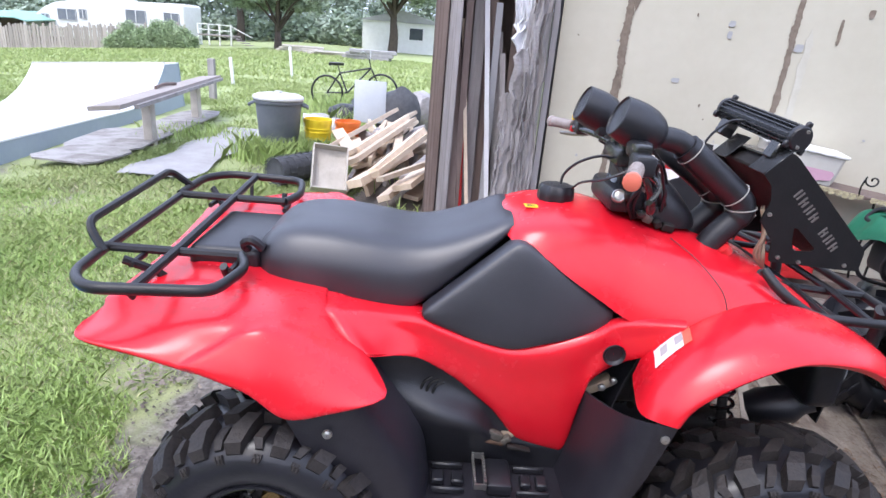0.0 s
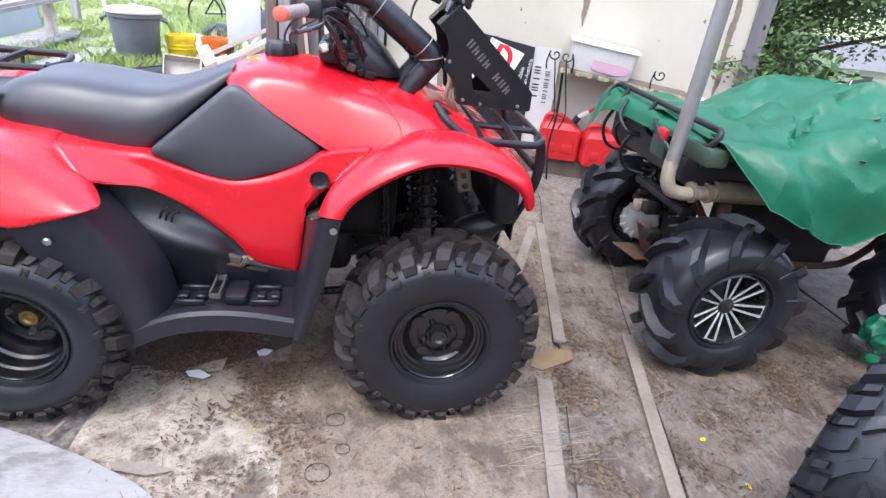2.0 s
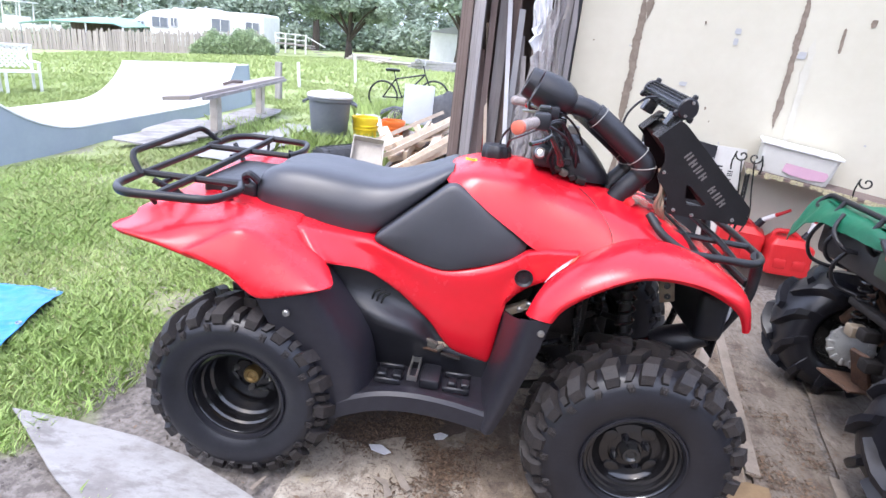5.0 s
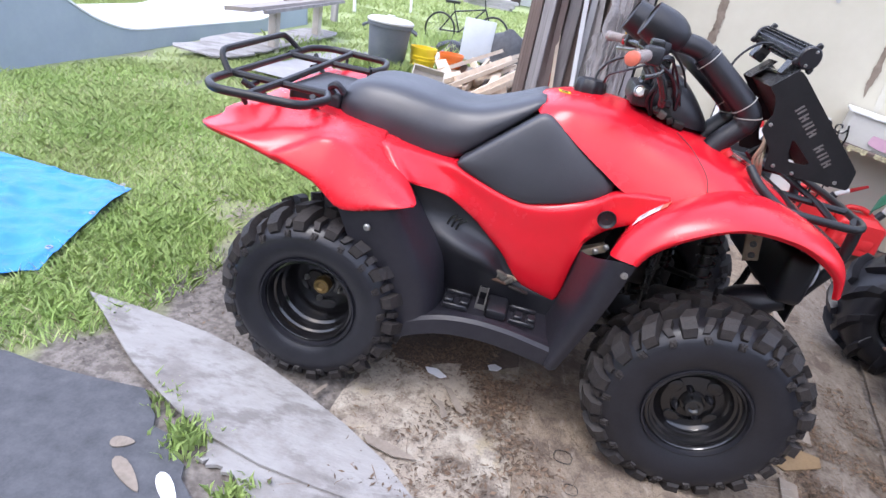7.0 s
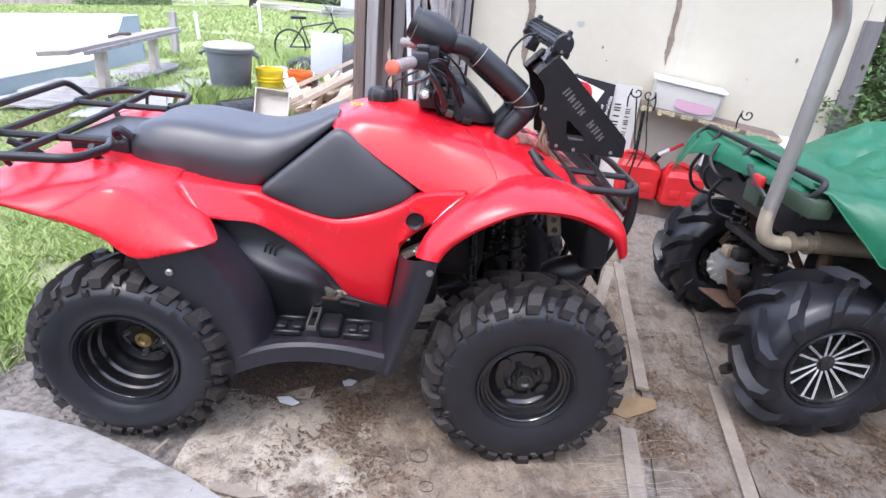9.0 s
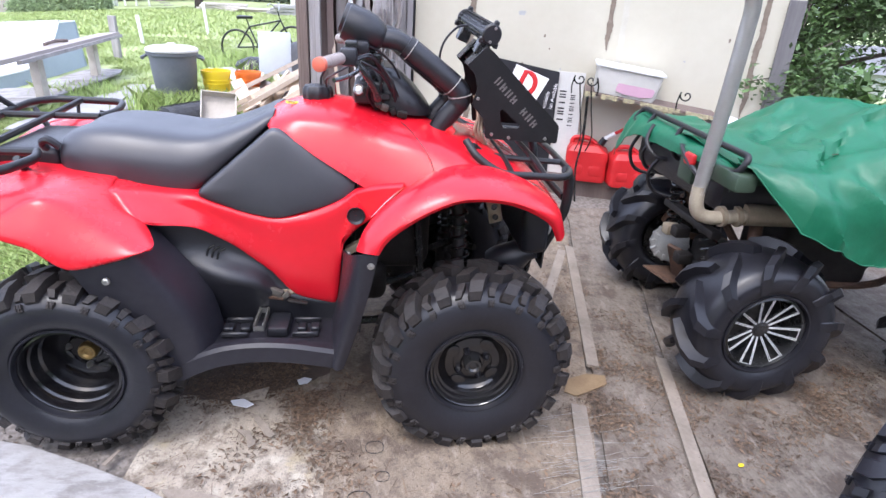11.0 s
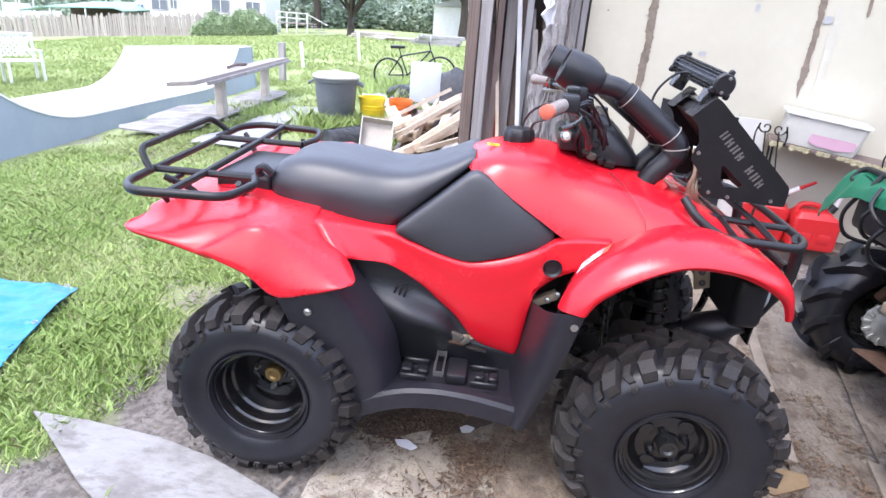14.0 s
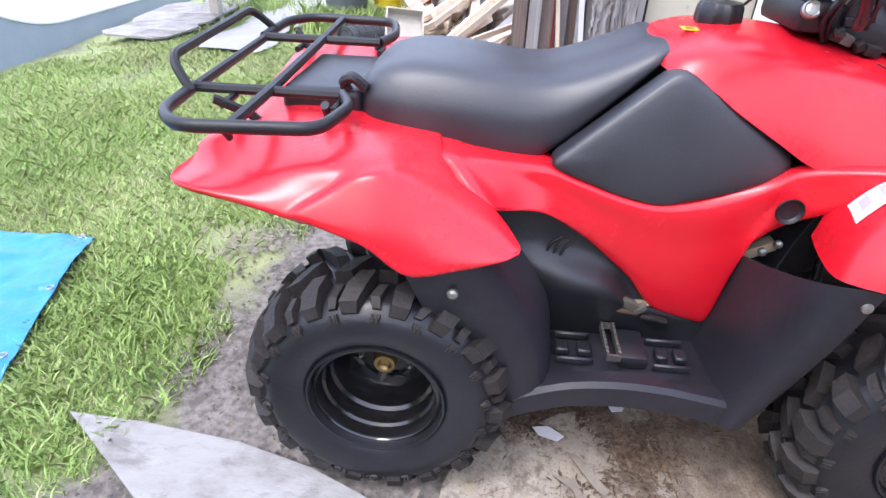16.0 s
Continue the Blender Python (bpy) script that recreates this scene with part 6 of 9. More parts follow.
gquad = green_quad()


def crease(p, seed):
    """Sharp-ridged folds at two sizes."""
    a = noise.noise((p.x * 2.4 + seed, p.y * 2.4, p.z * 2.4))
    b = noise.noise((p.x * 5.5 + p.y * 2.0, p.y * 5.5 - p.x * 2.0 + seed, p.z * 5.0))
    c = noise.noise((p.x * 13, p.y * 13 + seed, p.z * 11))
    return (0.32 - abs(a)) * 1.3 + (0.25 - abs(b)) * 0.95 + (0.2 - abs(c)) * 0.35


def green_tarp():
    t = thing("tarp", "crumpled green tarpaulin draped over a quad bike", "tarp", pose(0.055, 0, 0))
    rows = []
    for x, yl, zl, zc, yr, zr in [(1.565, -0.22, 0.935, 0.945, 0.66, 0.94), (1.60, -0.26, 0.925, 0.945, 0.67, 0.93), (1.66, -0.36, 0.83, 0.950, 0.68, 0.89), (1.72, -0.43, 0.750, 0.972, 0.68, 0.83), (1.84, -0.46, 0.700, 0.985, 0.68, 0.80), (1.96, -0.475, 0.680, 1.035, 0.68, 0.76), (2.06, -0.48, 0.662, 1.100, 0.68, 0.74),
                                  (2.15, -0.47, 0.690, 1.112, 0.68, 0.72), (2.28, -0.46, 0.715, 1.085, 0.68, 0.70), (2.45, -0.45, 0.690, 1.030, 0.68, 0.70), (2.65, -0.44, 0.70, 0.975, 0.66, 0.70), (2.9, -0.42, 0.69, 0.90, 0.62, 0.70), (3.1, -0.36, 0.68, 0.82, 0.55, 0.68)]:
        d = zc - zl
        rows.append([(x - 0.02, yl + 0.01, zl), (x - 0.01, yl * 0.99, zl + d * 0.33), (x, yl * 0.93, zl + d * 0.62), (x, yl * 0.78, zl + d * 0.86), (x, -0.17, zc - 0.022), (x, 0.02, zc - 0.012), (x, 0.20, zc), (x, 0.40, zc - 0.05), (x, yr * 0.9, zr + (zc - zr) * 0.4), (x, yr, zr)])
    cols = [smooth_line(r, 7) for r in rows]
    net = []
    for A, B in zip(cols, cols[1:]):
        net += [[a.lerp(b, k / 9) for a, b in zip(A, B)] for k in range(9)]
    net.append(cols[-1])
    out = []
    n = len(net)
    rng = random.Random(14)
    folds = []
    for k in range(26):
        a = Vector((2.10 + rng.uniform(-0.15, 0.15), rng.uniform(-0.10, 0.15)))
        e = Vector((rng.uniform(1.55, 2.75), -0.50)) if k % 3 else Vector((rng.choice((1.6, 2.8)), rng.uniform(-0.4, 0.4)))
        folds.append((a.lerp(e, rng.uniform(0, 0.35)), a.lerp(e, rng.uniform(0.7, 1.1)), rng.uniform(0.018, 0.045), rng.choice((-1, 1, 1)) * rng.uniform(0.12, 0.30)))

    def fold_height(p):
        h = 0.0
        for a, e, w, amp in folds:
            d = e - a
            v = Vector((p.x, p.y)) - a
            u = max(0.0, min(1.0, v.dot(d) / d.length_squared))
            dist = (v - d * u).length
            if dist < w:
                h += amp * (1 - dist / w) * math.sin(math.pi * min(1.0, u + 0.15))
        return h
    for i, r in enumerate(net):
        o = []
        for p in r:
            ease = min(1.0, max(0.12, (p.x - 1.60) / 0.25))
            k = crease(p, 4.0) + fold_height(p)
            # a pinched pocket on the near flank
            dx, dy = p.x - 1.98, p.y + 0.22
            k -= 1.1 * math.exp(-(dx * dx / 0.012 + dy * dy / 0.004))
            o.append(p + Vector((0.15, -0.55, 0.75)) * 0.075 * ease * k)
        out.append(o)
    bm = BM()
    loft(bm, out, thick=0.003)
    part("sheet", bm, GREENTARP, t, "crumpled green tarp sheet", 32)
    # hem along the near edge
    edge = [r[0] if r[0].y < r[-1].y else r[-1] for r in out]
    bm = BM()
    tube(bm, [p + Vector((0, -0.002, 0.002)) for p in edge], 0.0026, 6)
    part("hem", bm, GREENTARP, t, "rolled green hem")
    # dry leaves caught on it
    rng = random.Random(8)
    for k in range(7):
        r = out[40 + rng.randrange(36)]
        p = r[12 + rng.randrange(22)]
        bm = BM()
        plate(bm, [(0.016 * math.cos(a) * 1.4, 0.008 * math.sin(a)) for a in [2 * math.pi * j / 8 for j in range(8)]], 0.002)
        solo("dry_leaf", bm, DRYLEAF, "dry brown leaf lying on a green tarp", "leaf", Matrix.Translation(p + Vector((0.055, 0, 0.004))) @ pose(0, 0, 0, rng.uniform(10, 40), rng.uniform(-20, 20), rng.uniform(0, 360)), "leaves on the tarp")
    # the cloth's tail is pulled over the rack and hangs in a fold at its far end
    rows = []
    for y, top, drop, out in [(-0.40, 0.900, 0.03, 0.0), (-0.25, 0.925, 0.05, 0.01), (-0.05, 0.930, 0.06, 0.02), (0.15, 0.934, 0.07, 0.03), (0.33, 0.940, 0.08, 0.035), (0.46, 0.945, 0.12, 0.05), (0.54, 0.935, 0.19, 0.055), (0.60, 0.905, 0.20, 0.045), (0.63, 0.86, 0.15, 0.03)]:
        rows.append([(0.10, y * 0.94, top - 0.010), (-0.02, y * 0.97, top - 0.004), (-0.110, y, top), (-0.165, y, top - 0.004), (-0.192 - out * 0.4, y, top - drop * 0.45), (-0.188 - out, y, top - drop)])
    bm = BM()
    net = across(rows, 5, 6)
    for r in net:
        for p in r:
            k = crease(p * 1.7, 2.0) * 0.020 + 0.010 * noise.noise((p.x * 9, p.y * 16, p.z * 9))
            p += Vector((-0.5, 0, 0.6)) * k
    loft(bm, net, thick=0.003)
    solo("tarp_fold", bm, GREENTARP, "loose tail of a green tarp pulled over a rack", "tarp", GREEN_M, smooth=35)


green_tarp()


def third_quad():
    """Only a front wheel, a tube and a corner of its cover come into view."""
    q = thing("atv", "another quad bike with a knobbly tyre, partly tarped", "quad bike", pose(1.755, -1.135, 0, 0, 0, 28))
    m = pose(0, 0, 0.318, 0, 30, 0)
    bm = BM()
    revolve(bm, [(0.164, 0.09), (0.15, 0.08), (0.14, 0.02), (0.05, 0.01), (0.001, 0.012)], 32)
    bmesh.ops.transform(bm, matrix=AX, verts=bm.verts)
    wh = part("wheel", bm, BLACKMET, q, "knobbly tyre on a black rim", 40, m)
    tyre_part(wh, 0.300, 0.24, 0.16, 17, 0.027, False, RUBBER)
    bm = BM()
    tube(bm, smooth_line([(0.55, 0.26, 0.50), (0.60, 0.24, 0.47), (0.69, 0.18, 0.42), (0.86, 0.12, 0.36)], 5), 0.020, 10)
    part("frame_tube", bm, GREYBOARD, q, "dull grey painted tube")
    bm = BM()
    bmesh.ops.create_icosphere(bm, subdivisions=5, radius=1.0)
    for v in bm.verts:
        c = v.co.copy()
        k = 1 + 0.30 * noise.noise(c * 1.5) + 0.45 * (0.3 - abs(noise.noise(c * 1.7 + Vector((3, 1, 0))))) + 0.16 * (0.2 - abs(noise.noise(c * 3.4)))
        v.co = Vector((c.x * 0.105 * k + 0.735, c.y * 0.08 * k + 0.233, c.z * 0.11 * k + 0.33))
    part("tarp_corner", bm, GREENTARP, q, "bunched corner of a green tarp", 35)
    bm = BM()
    tube(bm, smooth_line([(0.60, 0.33, 0.33), (0.66, 0.24, 0.30), (0.80, 0.12, 0.30), (1.05, 0.10, 0.45)], 5), 0.022, 8)
    part("frame", bm, BLACKMET, q, "black frame tube")
    return q


third_quad()


SITE = Matrix.Identity(4)
# ---- by the wall: sign boards, table, tote, fuel cans ----
def on_wall(d, out, z):
    """A pose at d metres from the wall's corner, out metres before it, upright and facing the yard."""
    return WALL_M @ pose(-d, -out, z)


def sign_boards():
    s = thing("sign_board", "black and white real estate sign leaning on the wall", "sign", on_wall(1.53, 0.09, 0.10) @ pose(0, 0, 0, -3, 0, 0))
    bm = BM()
    plate(bm, [(-0.52, 0.02), (0.02, 0.02), (0.02, 0.825), (-0.52, 0.902)], 0.008, pose(0, 0.004, 0, 90, 0, 0))
    part("board", bm, BLACKPL, s, "black sign panel")
    bm = BM()
    plate(bm, [(-0.51, 0.775), (-0.43, 0.755), (-0.380, 0.680), (-0.320, 0.860), (-0.054, 0.768), (-0.148, 0.575), (-0.30, 0.50), (-0.51, 0.55)], 0.002, pose(0, -0.004, 0, 90, 0, 0))
    part("white_patch", bm, STICK, s, "white printed square", 30)
    bm = BM()
    bow = [(-0.050, -0.085), (-0.050, 0.085)] + [(-0.010 + 0.070 * math.cos(a), 0.085 * math.sin(a)) for a in [math.pi / 2 - math.pi * k / 14 for k in range(15)]]
    tube(bm, [(x, 0, z) for x, z in bow], 0.019, 8, True)
    bmesh.ops.scale(bm, vec=(1, 0.12, 1), verts=bm.verts)
    bmesh.ops.transform(bm, matrix=pose(-0.222, -0.008, 0.715, 0, 22, 0), verts=bm.verts)
    part("red_mark", bm, REDCAN, s, "red bowed mark")
    text_part("lettering", "al", 0.125, BLUETXT, s, pose(-0.425, -0.0065, 0.645, 90, 0, 0) @ pose(0, 0, 0, 0, 0, 68), 0.0008, "dark blue letters")
    text_part("lettering", "ian Available", 0.040, STICK, s, pose(-0.008, -0.0055, 0.64, 90, 0, 0) @ pose(0, 0, 0, 0, 0, 83), 0.0008, "white words")
    text_part("lettering", "Available", 0.040, STICK, s, pose(-0.062, -0.0055, 0.60, 90, 0, 0) @ pose(0, 0, 0, 0, 0, 80), 0.0008, "white words")
    w = thing("sign_board", "white sign panel with black print, leaning on the wall", "sign", on_wall(1.365, 0.075, 0.10) @ pose(0, 0, 0, -3, 0, 0))
    bm = BM()
    box(bm, (-0.165, -0.003, 0.02), (0.055, 0.005, 0.83), 0.002)
    part("board", bm, SIGNWHITE, w, "white sign panel")
    # two lines of print that run up the panel, as plain bars
    for x, z0, wide, n, high in ((-0.100, 0.46, 0.050, 6, 0.030), (-0.020, 0.42, 0.036, 9, 0.020)):
        for j in range(n):
            bm = BM()
            a = z0 + j * high * 1.45
            if j % 3 == 1:
                box(bm, (x - wide / 2, -0.0048, a), (x + wide / 2, -0.0032, a + high * 0.35), 0.0)
                box(bm, (x - wide / 2, -0.0048, a + high * 0.65), (x + wide / 2, -0.0032, a + high), 0.0)
            else:
                box(bm, (x - wide / 2, -0.0048, a), (x + wide / 2, -0.0032, a + high * 0.38), 0.0)
            part("print_bar", bm, BLACKPL, w, "", 30)


sign_boards()


def wrought_table():
    t = thing("wall_table", "old table with wrought iron scrolls and a flaking top edge", "table", on_wall(0.85, 0.0, 0.0))
    lean = pose(0, 0, 0.775, 0, 6.5, 0) @ pose(0, 0, -0.775)      # the top sags to one end
    bm = BM()
    box(bm, (-0.46, -0.36, 0.772), (0.50, -0.03, 0.792), 0.004, lean)
    part("tabletop", bm, DARKWOOD, t, "dark weathered top")
    # scalloped cream edging, broken and flaking
    rng = random.Random(5)
    for k in range(24):
        if rng.random() < 0.16:
            continue
        x = -0.46 + 0.04 * k
        bm = BM()
        d = 0.030 * rng.uniform(0.55, 1.1)
        plate(bm, [(x, 0.010), (x, -d * 0.6), (x + 0.010, -d), (x + 0.026, -d * rng.uniform(0.8, 1.1)), (x + 0.037, -d * 0.55), (x + 0.037, 0.010)], 0.004, lean @ pose(0, -0.362, 0.783, 90, 0, 0))
        part("edging", bm, EDGING, t, "flaking cream edging", 30)
    for x in (-0.43, 0.39):
        for y in (-0.33, -0.06):
            bm = BM()
            tube(bm, smooth_line([(x, y, 0.776 - 0.075 * x), (x + 0.012, y, 0.5), (x - 0.01, y, 0.25), (x + 0.02, y - 0.02, -0.005)], 5), 0.008, 8)
            part("leg", bm, BLACKMET, t, "wrought iron leg")
    for x, s in ((-0.50, 1), (-0.42, -1), (0.24, 1)):
        bm = BM()
        line = [(x + s * 0.045 * (1 - k / 20) * math.cos(k * 0.42 + 2.6), -0.365, 0.885 - 0.075 * x + 0.045 * (1 - k / 20) * math.sin(k * 0.42 + 2.6)) for k in range(18)]
        line = [(x - s * 0.05, -0.362, 0.78 - 0.075 * x), (x - s * 0.055, -0.364, 0.84 - 0.075 * x)] + line
        tube(bm, smooth_line(line, 2), 0.0055, 7)
        part("scroll", bm, BLACKMET, t, "wrought iron scroll")
    for x in (-0.50, -0.42):
        bm = BM()
        tube(bm, smooth_line([(x, -0.37, 0.90), (x + 0.03, -0.372, 0.70), (x + 0.06, -0.372, 0.52), (x + 0.03, -0.37, 0.40)], 6), 0.005, 7)
        part("scroll", bm, BLACKMET, t)
    return t


wrought_table()


def tote():
    t = thing("storage_tote", "cloudy plastic storage tote with a lid and pink cloth in it", "box", on_wall(1.03, 0.20, 0.816) @ pose(0, 0, 0, 0, 6.5, 0))
    bm = BM()
    rows = []
    for z, k in ((0.0, 0.90), (0.02, 0.93), (0.185, 1.0)):
        rows.append([(x * k, y * k, z) for x, y in [(p.x, p.y) for p in rounded([(-0.235, -0.15, 0), (0.235, -0.15, 0), (0.235, 0.15, 0), (-0.235, 0.15, 0)], 0.03, 4, True)]])
    loft(bm, rows, True, 0.0)
    part("tub", bm, CLEARPL, t, "cloudy tub", 50)
    bm = BM()
    plate(bm, [(p.x, p.y) for p in rounded([(-0.25, -0.165, 0), (0.25, -0.165, 0), (0.25, 0.165, 0), (-0.25, 0.165, 0)], 0.03, 4, True)], 0.018, pose(0, 0, 0.183), 0.004)
    part("lid", bm, WHITEPL, t, "white lid")
    bm = BM()
    plate(bm, wall_patch(70, 0.27, 0.115), 0.003, pose(0.05, -0.143, 0.075, 90, 0, 0) @ pose(0, 0, 0.0, -7, 0, 0))
    part("pink_cloth", bm, PINK, t, "pink cloth showing through", 30)
    for x in (-0.12, 0.10):
        bm = BM()
        box(bm, (x, -0.169, 0.182), (x + 0.035, -0.163, 0.196), 0.002)
        part("clip", bm, WHITEPL, t)


tote()


def fuel_can(m, k, tilt):
    c = thing("fuel_can", "red plastic fuel can with a spout, on the sill", "fuel can", m, "fuel cans by the wall")
    w, d = 0.155 * k, 0.115 * k
    bm = BM()
    rows = []
    for z, sx, sh in [(0.0, 0.92, 0.0), (0.010, 0.99, 0.0), (0.03, 1.0, 0.0), (0.085, 1.0, 0.0), (0.095, 0.985, 0.0), (0.150, 0.985, 0.0), (0.160, 1.0, 0.0), (0.205, 1.0, 0.0), (0.225, 0.95, -0.02), (0.255, 0.72, -0.10), (0.268, 0.66, -0.12), (0.272, 0.5, -0.12)]:
        rows.append([(p.x * sx + sh * w, p.y * min(1.0, sx + 0.06), z * k) for p in rounded([(-w, -d, 0), (w, -d, 0), (w, d, 0), (-w, d, 0)], 0.032, 4, True)])
    loft(bm, rows, True, 0, True)
    part("body", bm, REDCAN, c, "red moulded body with a waist", 40)
    bm = BM()
    tube(bm, rounded([(-0.125 * k, 0, 0.235 * k), (-0.118 * k, 0, 0.305 * k), (-0.01 * k, 0, 0.312 * k), (0.055 * k, 0, 0.275 * k), (0.085 * k, 0, 0.225 * k)], 0.03, 4), 0.018, 10)
    part("handle", bm, REDCAN, c, "moulded handle")
    for x0, x1 in ((-0.11, -0.02), (0.02, 0.11)):
        bm = BM()
        box(bm, (x0 * k, -d - 0.004, 0.045 * k), (x1 * k, -d + 0.01, 0.125 * k), 0.012, None, 2)
        part("side_rib", bm, REDCAN, c)
    bm = BM()
    tube(bm, [(0.09 * k, 0, 0.27 * k), (0.115 * k, 0, 0.315 * k)], 0.026, 14)
    part("cap", bm, BLACKPL, c, "black cap")
    a = Vector((0.115 * k, 0, 0.315 * k))
    b = a + Vector((0.19 * math.cos(tilt), -0.02, 0.19 * math.sin(tilt)))
    bm = BM()
    tube(bm, [a, a.lerp(b, 0.45)], 0.017, 12)
    part("spout_collar", bm, STICK, c, "white spout collar")
    bm = BM()
    tube(bm, [a.lerp(b, 0.45), b], [0.014, 0.010], 12)
    part("spout", bm, REDCAN, c, "red spout")
    return c


fuel_can(on_wall(1.215, 0.135, 0.137), 1.04, 0.62)
fuel_can(on_wall(0.90, 0.20, 0.0) @ pose(0, 0, 0.137, 0, 0, 12), 0.95, 1.45)


def hubcap_bag():
    """Silvery plastic bag heaped on the table's far end."""
    bm = BM()
    rows = []
    for i, (x, w, h) in enumerate([(-0.16, 0.02, 0.01), (-0.10, 0.09, 0.05), (0.0, 0.12, 0.075), (0.10, 0.10, 0.05), (0.16, 0.03, 0.012)]):
        rows.append([(x, w * math.cos(a), max(0.0, h * math.sin(a)) * (1 + 0.3 * noise.noise((x * 9, a, 1)))) for a in [math.pi * k / 8 for k in range(9)]])
    loft(bm, across(rows, 3, 4), thick=0.003)
    solo("plastic_bag", bm, PALESHEET, "crumpled silvery plastic bag by the wall table", "bag", on_wall(0.30, 0.20, 0.66))


hubcap_bag()


# ---- the open lean-to with stored lumber ----
def plank(bm, a, b, w, t, turn=0.0):
    """A sawn board from a to b, w wide and t thick, turned about its length."""
    a, b = Vector(a), Vector(b)
    d = (b - a).normalized()
    sd = d.cross(Vector((0, 1, 0.02)))
    sd = sd.normalized() if sd.length > 0.05 else Vector((1, 0, 0))
    up = d.cross(sd).normalized()
    c, s = math.cos(turn), math.sin(turn)
    sd, up = sd * c + up * s, up * c - sd * s
    loft(bm, [[p - sd * w / 2 - up * t / 2, p + sd * w / 2 - up * t / 2, p + sd * w / 2 + up * t / 2, p - sd * w / 2 + up * t / 2] for p in (a, b)], True, 0, True)
    return bm


def lean_to():
    for nm, lo, hi, mt, lab in [("wall_lean_to_left", (-0.66, 2.42, -0.02), (-0.60, 3.9, 3.0), DARKWOOD, "dark board side wall of the lean-to"), ("wall_lean_to_back", (-0.60, 3.84, -0.02), (0.24, 3.9, 3.0), DARKWOOD, "dark back wall of the lean-to"), ("roof_lean_to", (-0.72, 2.30, 3.0), (0.30, 3.95, 3.06), OLDWOOD, "plain lean-to roof")]:
        bm = BM()
        box(bm, lo, hi, 0.004)
        solo(nm, bm, mt, lab, "wall", kind="structure")
    for i, (x0, x1, y0, y1, mt, lab) in enumerate([(-0.645, -0.560, 2.335, 2.415, DARKWOOD, "dark weathered wooden door post"), (-0.555, -0.470, 2.350, 2.41, OLDWOOD, "grey weathered wooden door post")]):
        bm = BM()
        box(bm, (x0, y0, -0.02), (x1, y1, 3.0), 0.006)
        for k in range(3):
            xx = x0 + (x1 - x0) * (0.25 + 0.25 * k)
            box(bm, (xx, y0 - 0.003, 0.0), (xx + 0.006, y0 + 0.002, 2.9), 0.001)
        solo("post", bm, mt, lab, "post", kind="structure")
    # leaning boards: bottom x, y; top x, y, z; width, thickness, material
    rng = random.Random(8)
    for x0, y0, x1, y1, z1, w, t, mt, lab in [
            (-0.43, 2.42, -0.50, 2.60, 1.42, 0.075, 0.022, DARKWOOD, "brown stained board leaning in the lean-to"),
            (-0.41, 2.47, -0.44, 2.62, 2.30, 0.05, 0.03, DARKWOOD, "dark board leaning in the lean-to"),
            (-0.36, 2.46, -0.44, 2.66, 1.30, 0.030, 0.018, REDCAN, "red painted strip leaning in the lean-to"),
            (-0.29, 2.40, -0.47, 2.62, 1.62, 0.026, 0.020, PALEWOOD, "pale wooden pole leaning in the lean-to"),
            (-0.33, 2.56, -0.36, 2.75, 2.50, 0.09, 0.02, OLDWOOD, "grey board leaning in the lean-to"),
            (-0.25, 2.60, -0.27, 2.80, 2.45, 0.07, 0.02, DARKWOOD, "dark board leaning in the lean-to"),
            (-0.20, 2.50, -0.22, 2.74, 1.75, 0.05, 0.02, WALLGREY, "grey metal strip leaning in the lean-to"),
            (-0.14, 2.44, -0.33, 2.66, 1.95, 0.034, 0.012, PALESHEET, "pale metal strip leaning in the lean-to"),
            (-0.10, 2.55, -0.20, 2.78, 1.55, 0.055, 0.02, OLDWOOD, "grey board leaning in the lean-to"),
            (-0.02, 2.52, -0.16, 2.74, 1.40, 0.04, 0.02, OLDWOOD, "thin grey board leaning in the lean-to"),
            (-0.05, 2.66, -0.06, 2.86, 2.6, 0.10, 0.02, DARKWOOD, "dark wide board leaning in the lean-to"),
            (0.07, 2.58, 0.09, 2.72, 2.60, 0.06, 0.025, OLDWOOD, "grey board leaning in the lean-to"),
            (0.13, 2.60, 0.15, 2.72, 2.75, 0.05, 0.025, OLDWOOD, "weathered board leaning in the lean-to"),
            (0.185, 2.60, 0.20, 2.70, 2.85, 0.045, 0.025, OLDWOOD, "grey trim strip leaning in the lean-to"),
            (0.02, 2.56, 0.06, 2.70, 2.2, 0.04, 0.02, DARKWOOD, "dark strip leaning in the lean-to")]:
        bm = BM()
        plank(bm, (x0, y0, 0.0), (x1, y1, z1), w, t, rng.uniform(-0.3, 0.3))
        solo("board", bm, mt, lab, "board", group="boards leaning in the lean-to")
    bm = BM()
    tube(bm, [(-0.27, 2.30, 0.055), (0.05, 2.42, 0.065)], 0.035, 12)
    solo("log", bm, PALEWOOD, "short pale round post on the ground by the lean-to", "log")
    # torn sheeting: a pale crumpled length above, long grey tatters below
    def tatter(name_label, material, x, w, z0, z1, y, seed):
        rng = random.Random(seed)
        n = 26
        rows = []
        for i in range(n + 1):
            z = z0 + (z1 - z0) * i / n
            fray = 0.35 if i in (0, n) else 1.0
            a = x - w * 0.5 * fray * rng.uniform(0.55, 1.25) + 0.03 * noise.noise((z * 2.2, seed, 1))
            b = x + w * 0.5 * fray * rng.uniform(0.55, 1.25) + 0.03 * noise.noise((z * 2.2, seed, 1))
            rows.append([(a + (b - a) * u, y + 0.045 * noise.noise((u * 3 + seed, z * 5, 2)) + 0.02 * noise.noise((u * 9, z * 13, seed)), z) for u in [k / 7 for k in range(8)]])
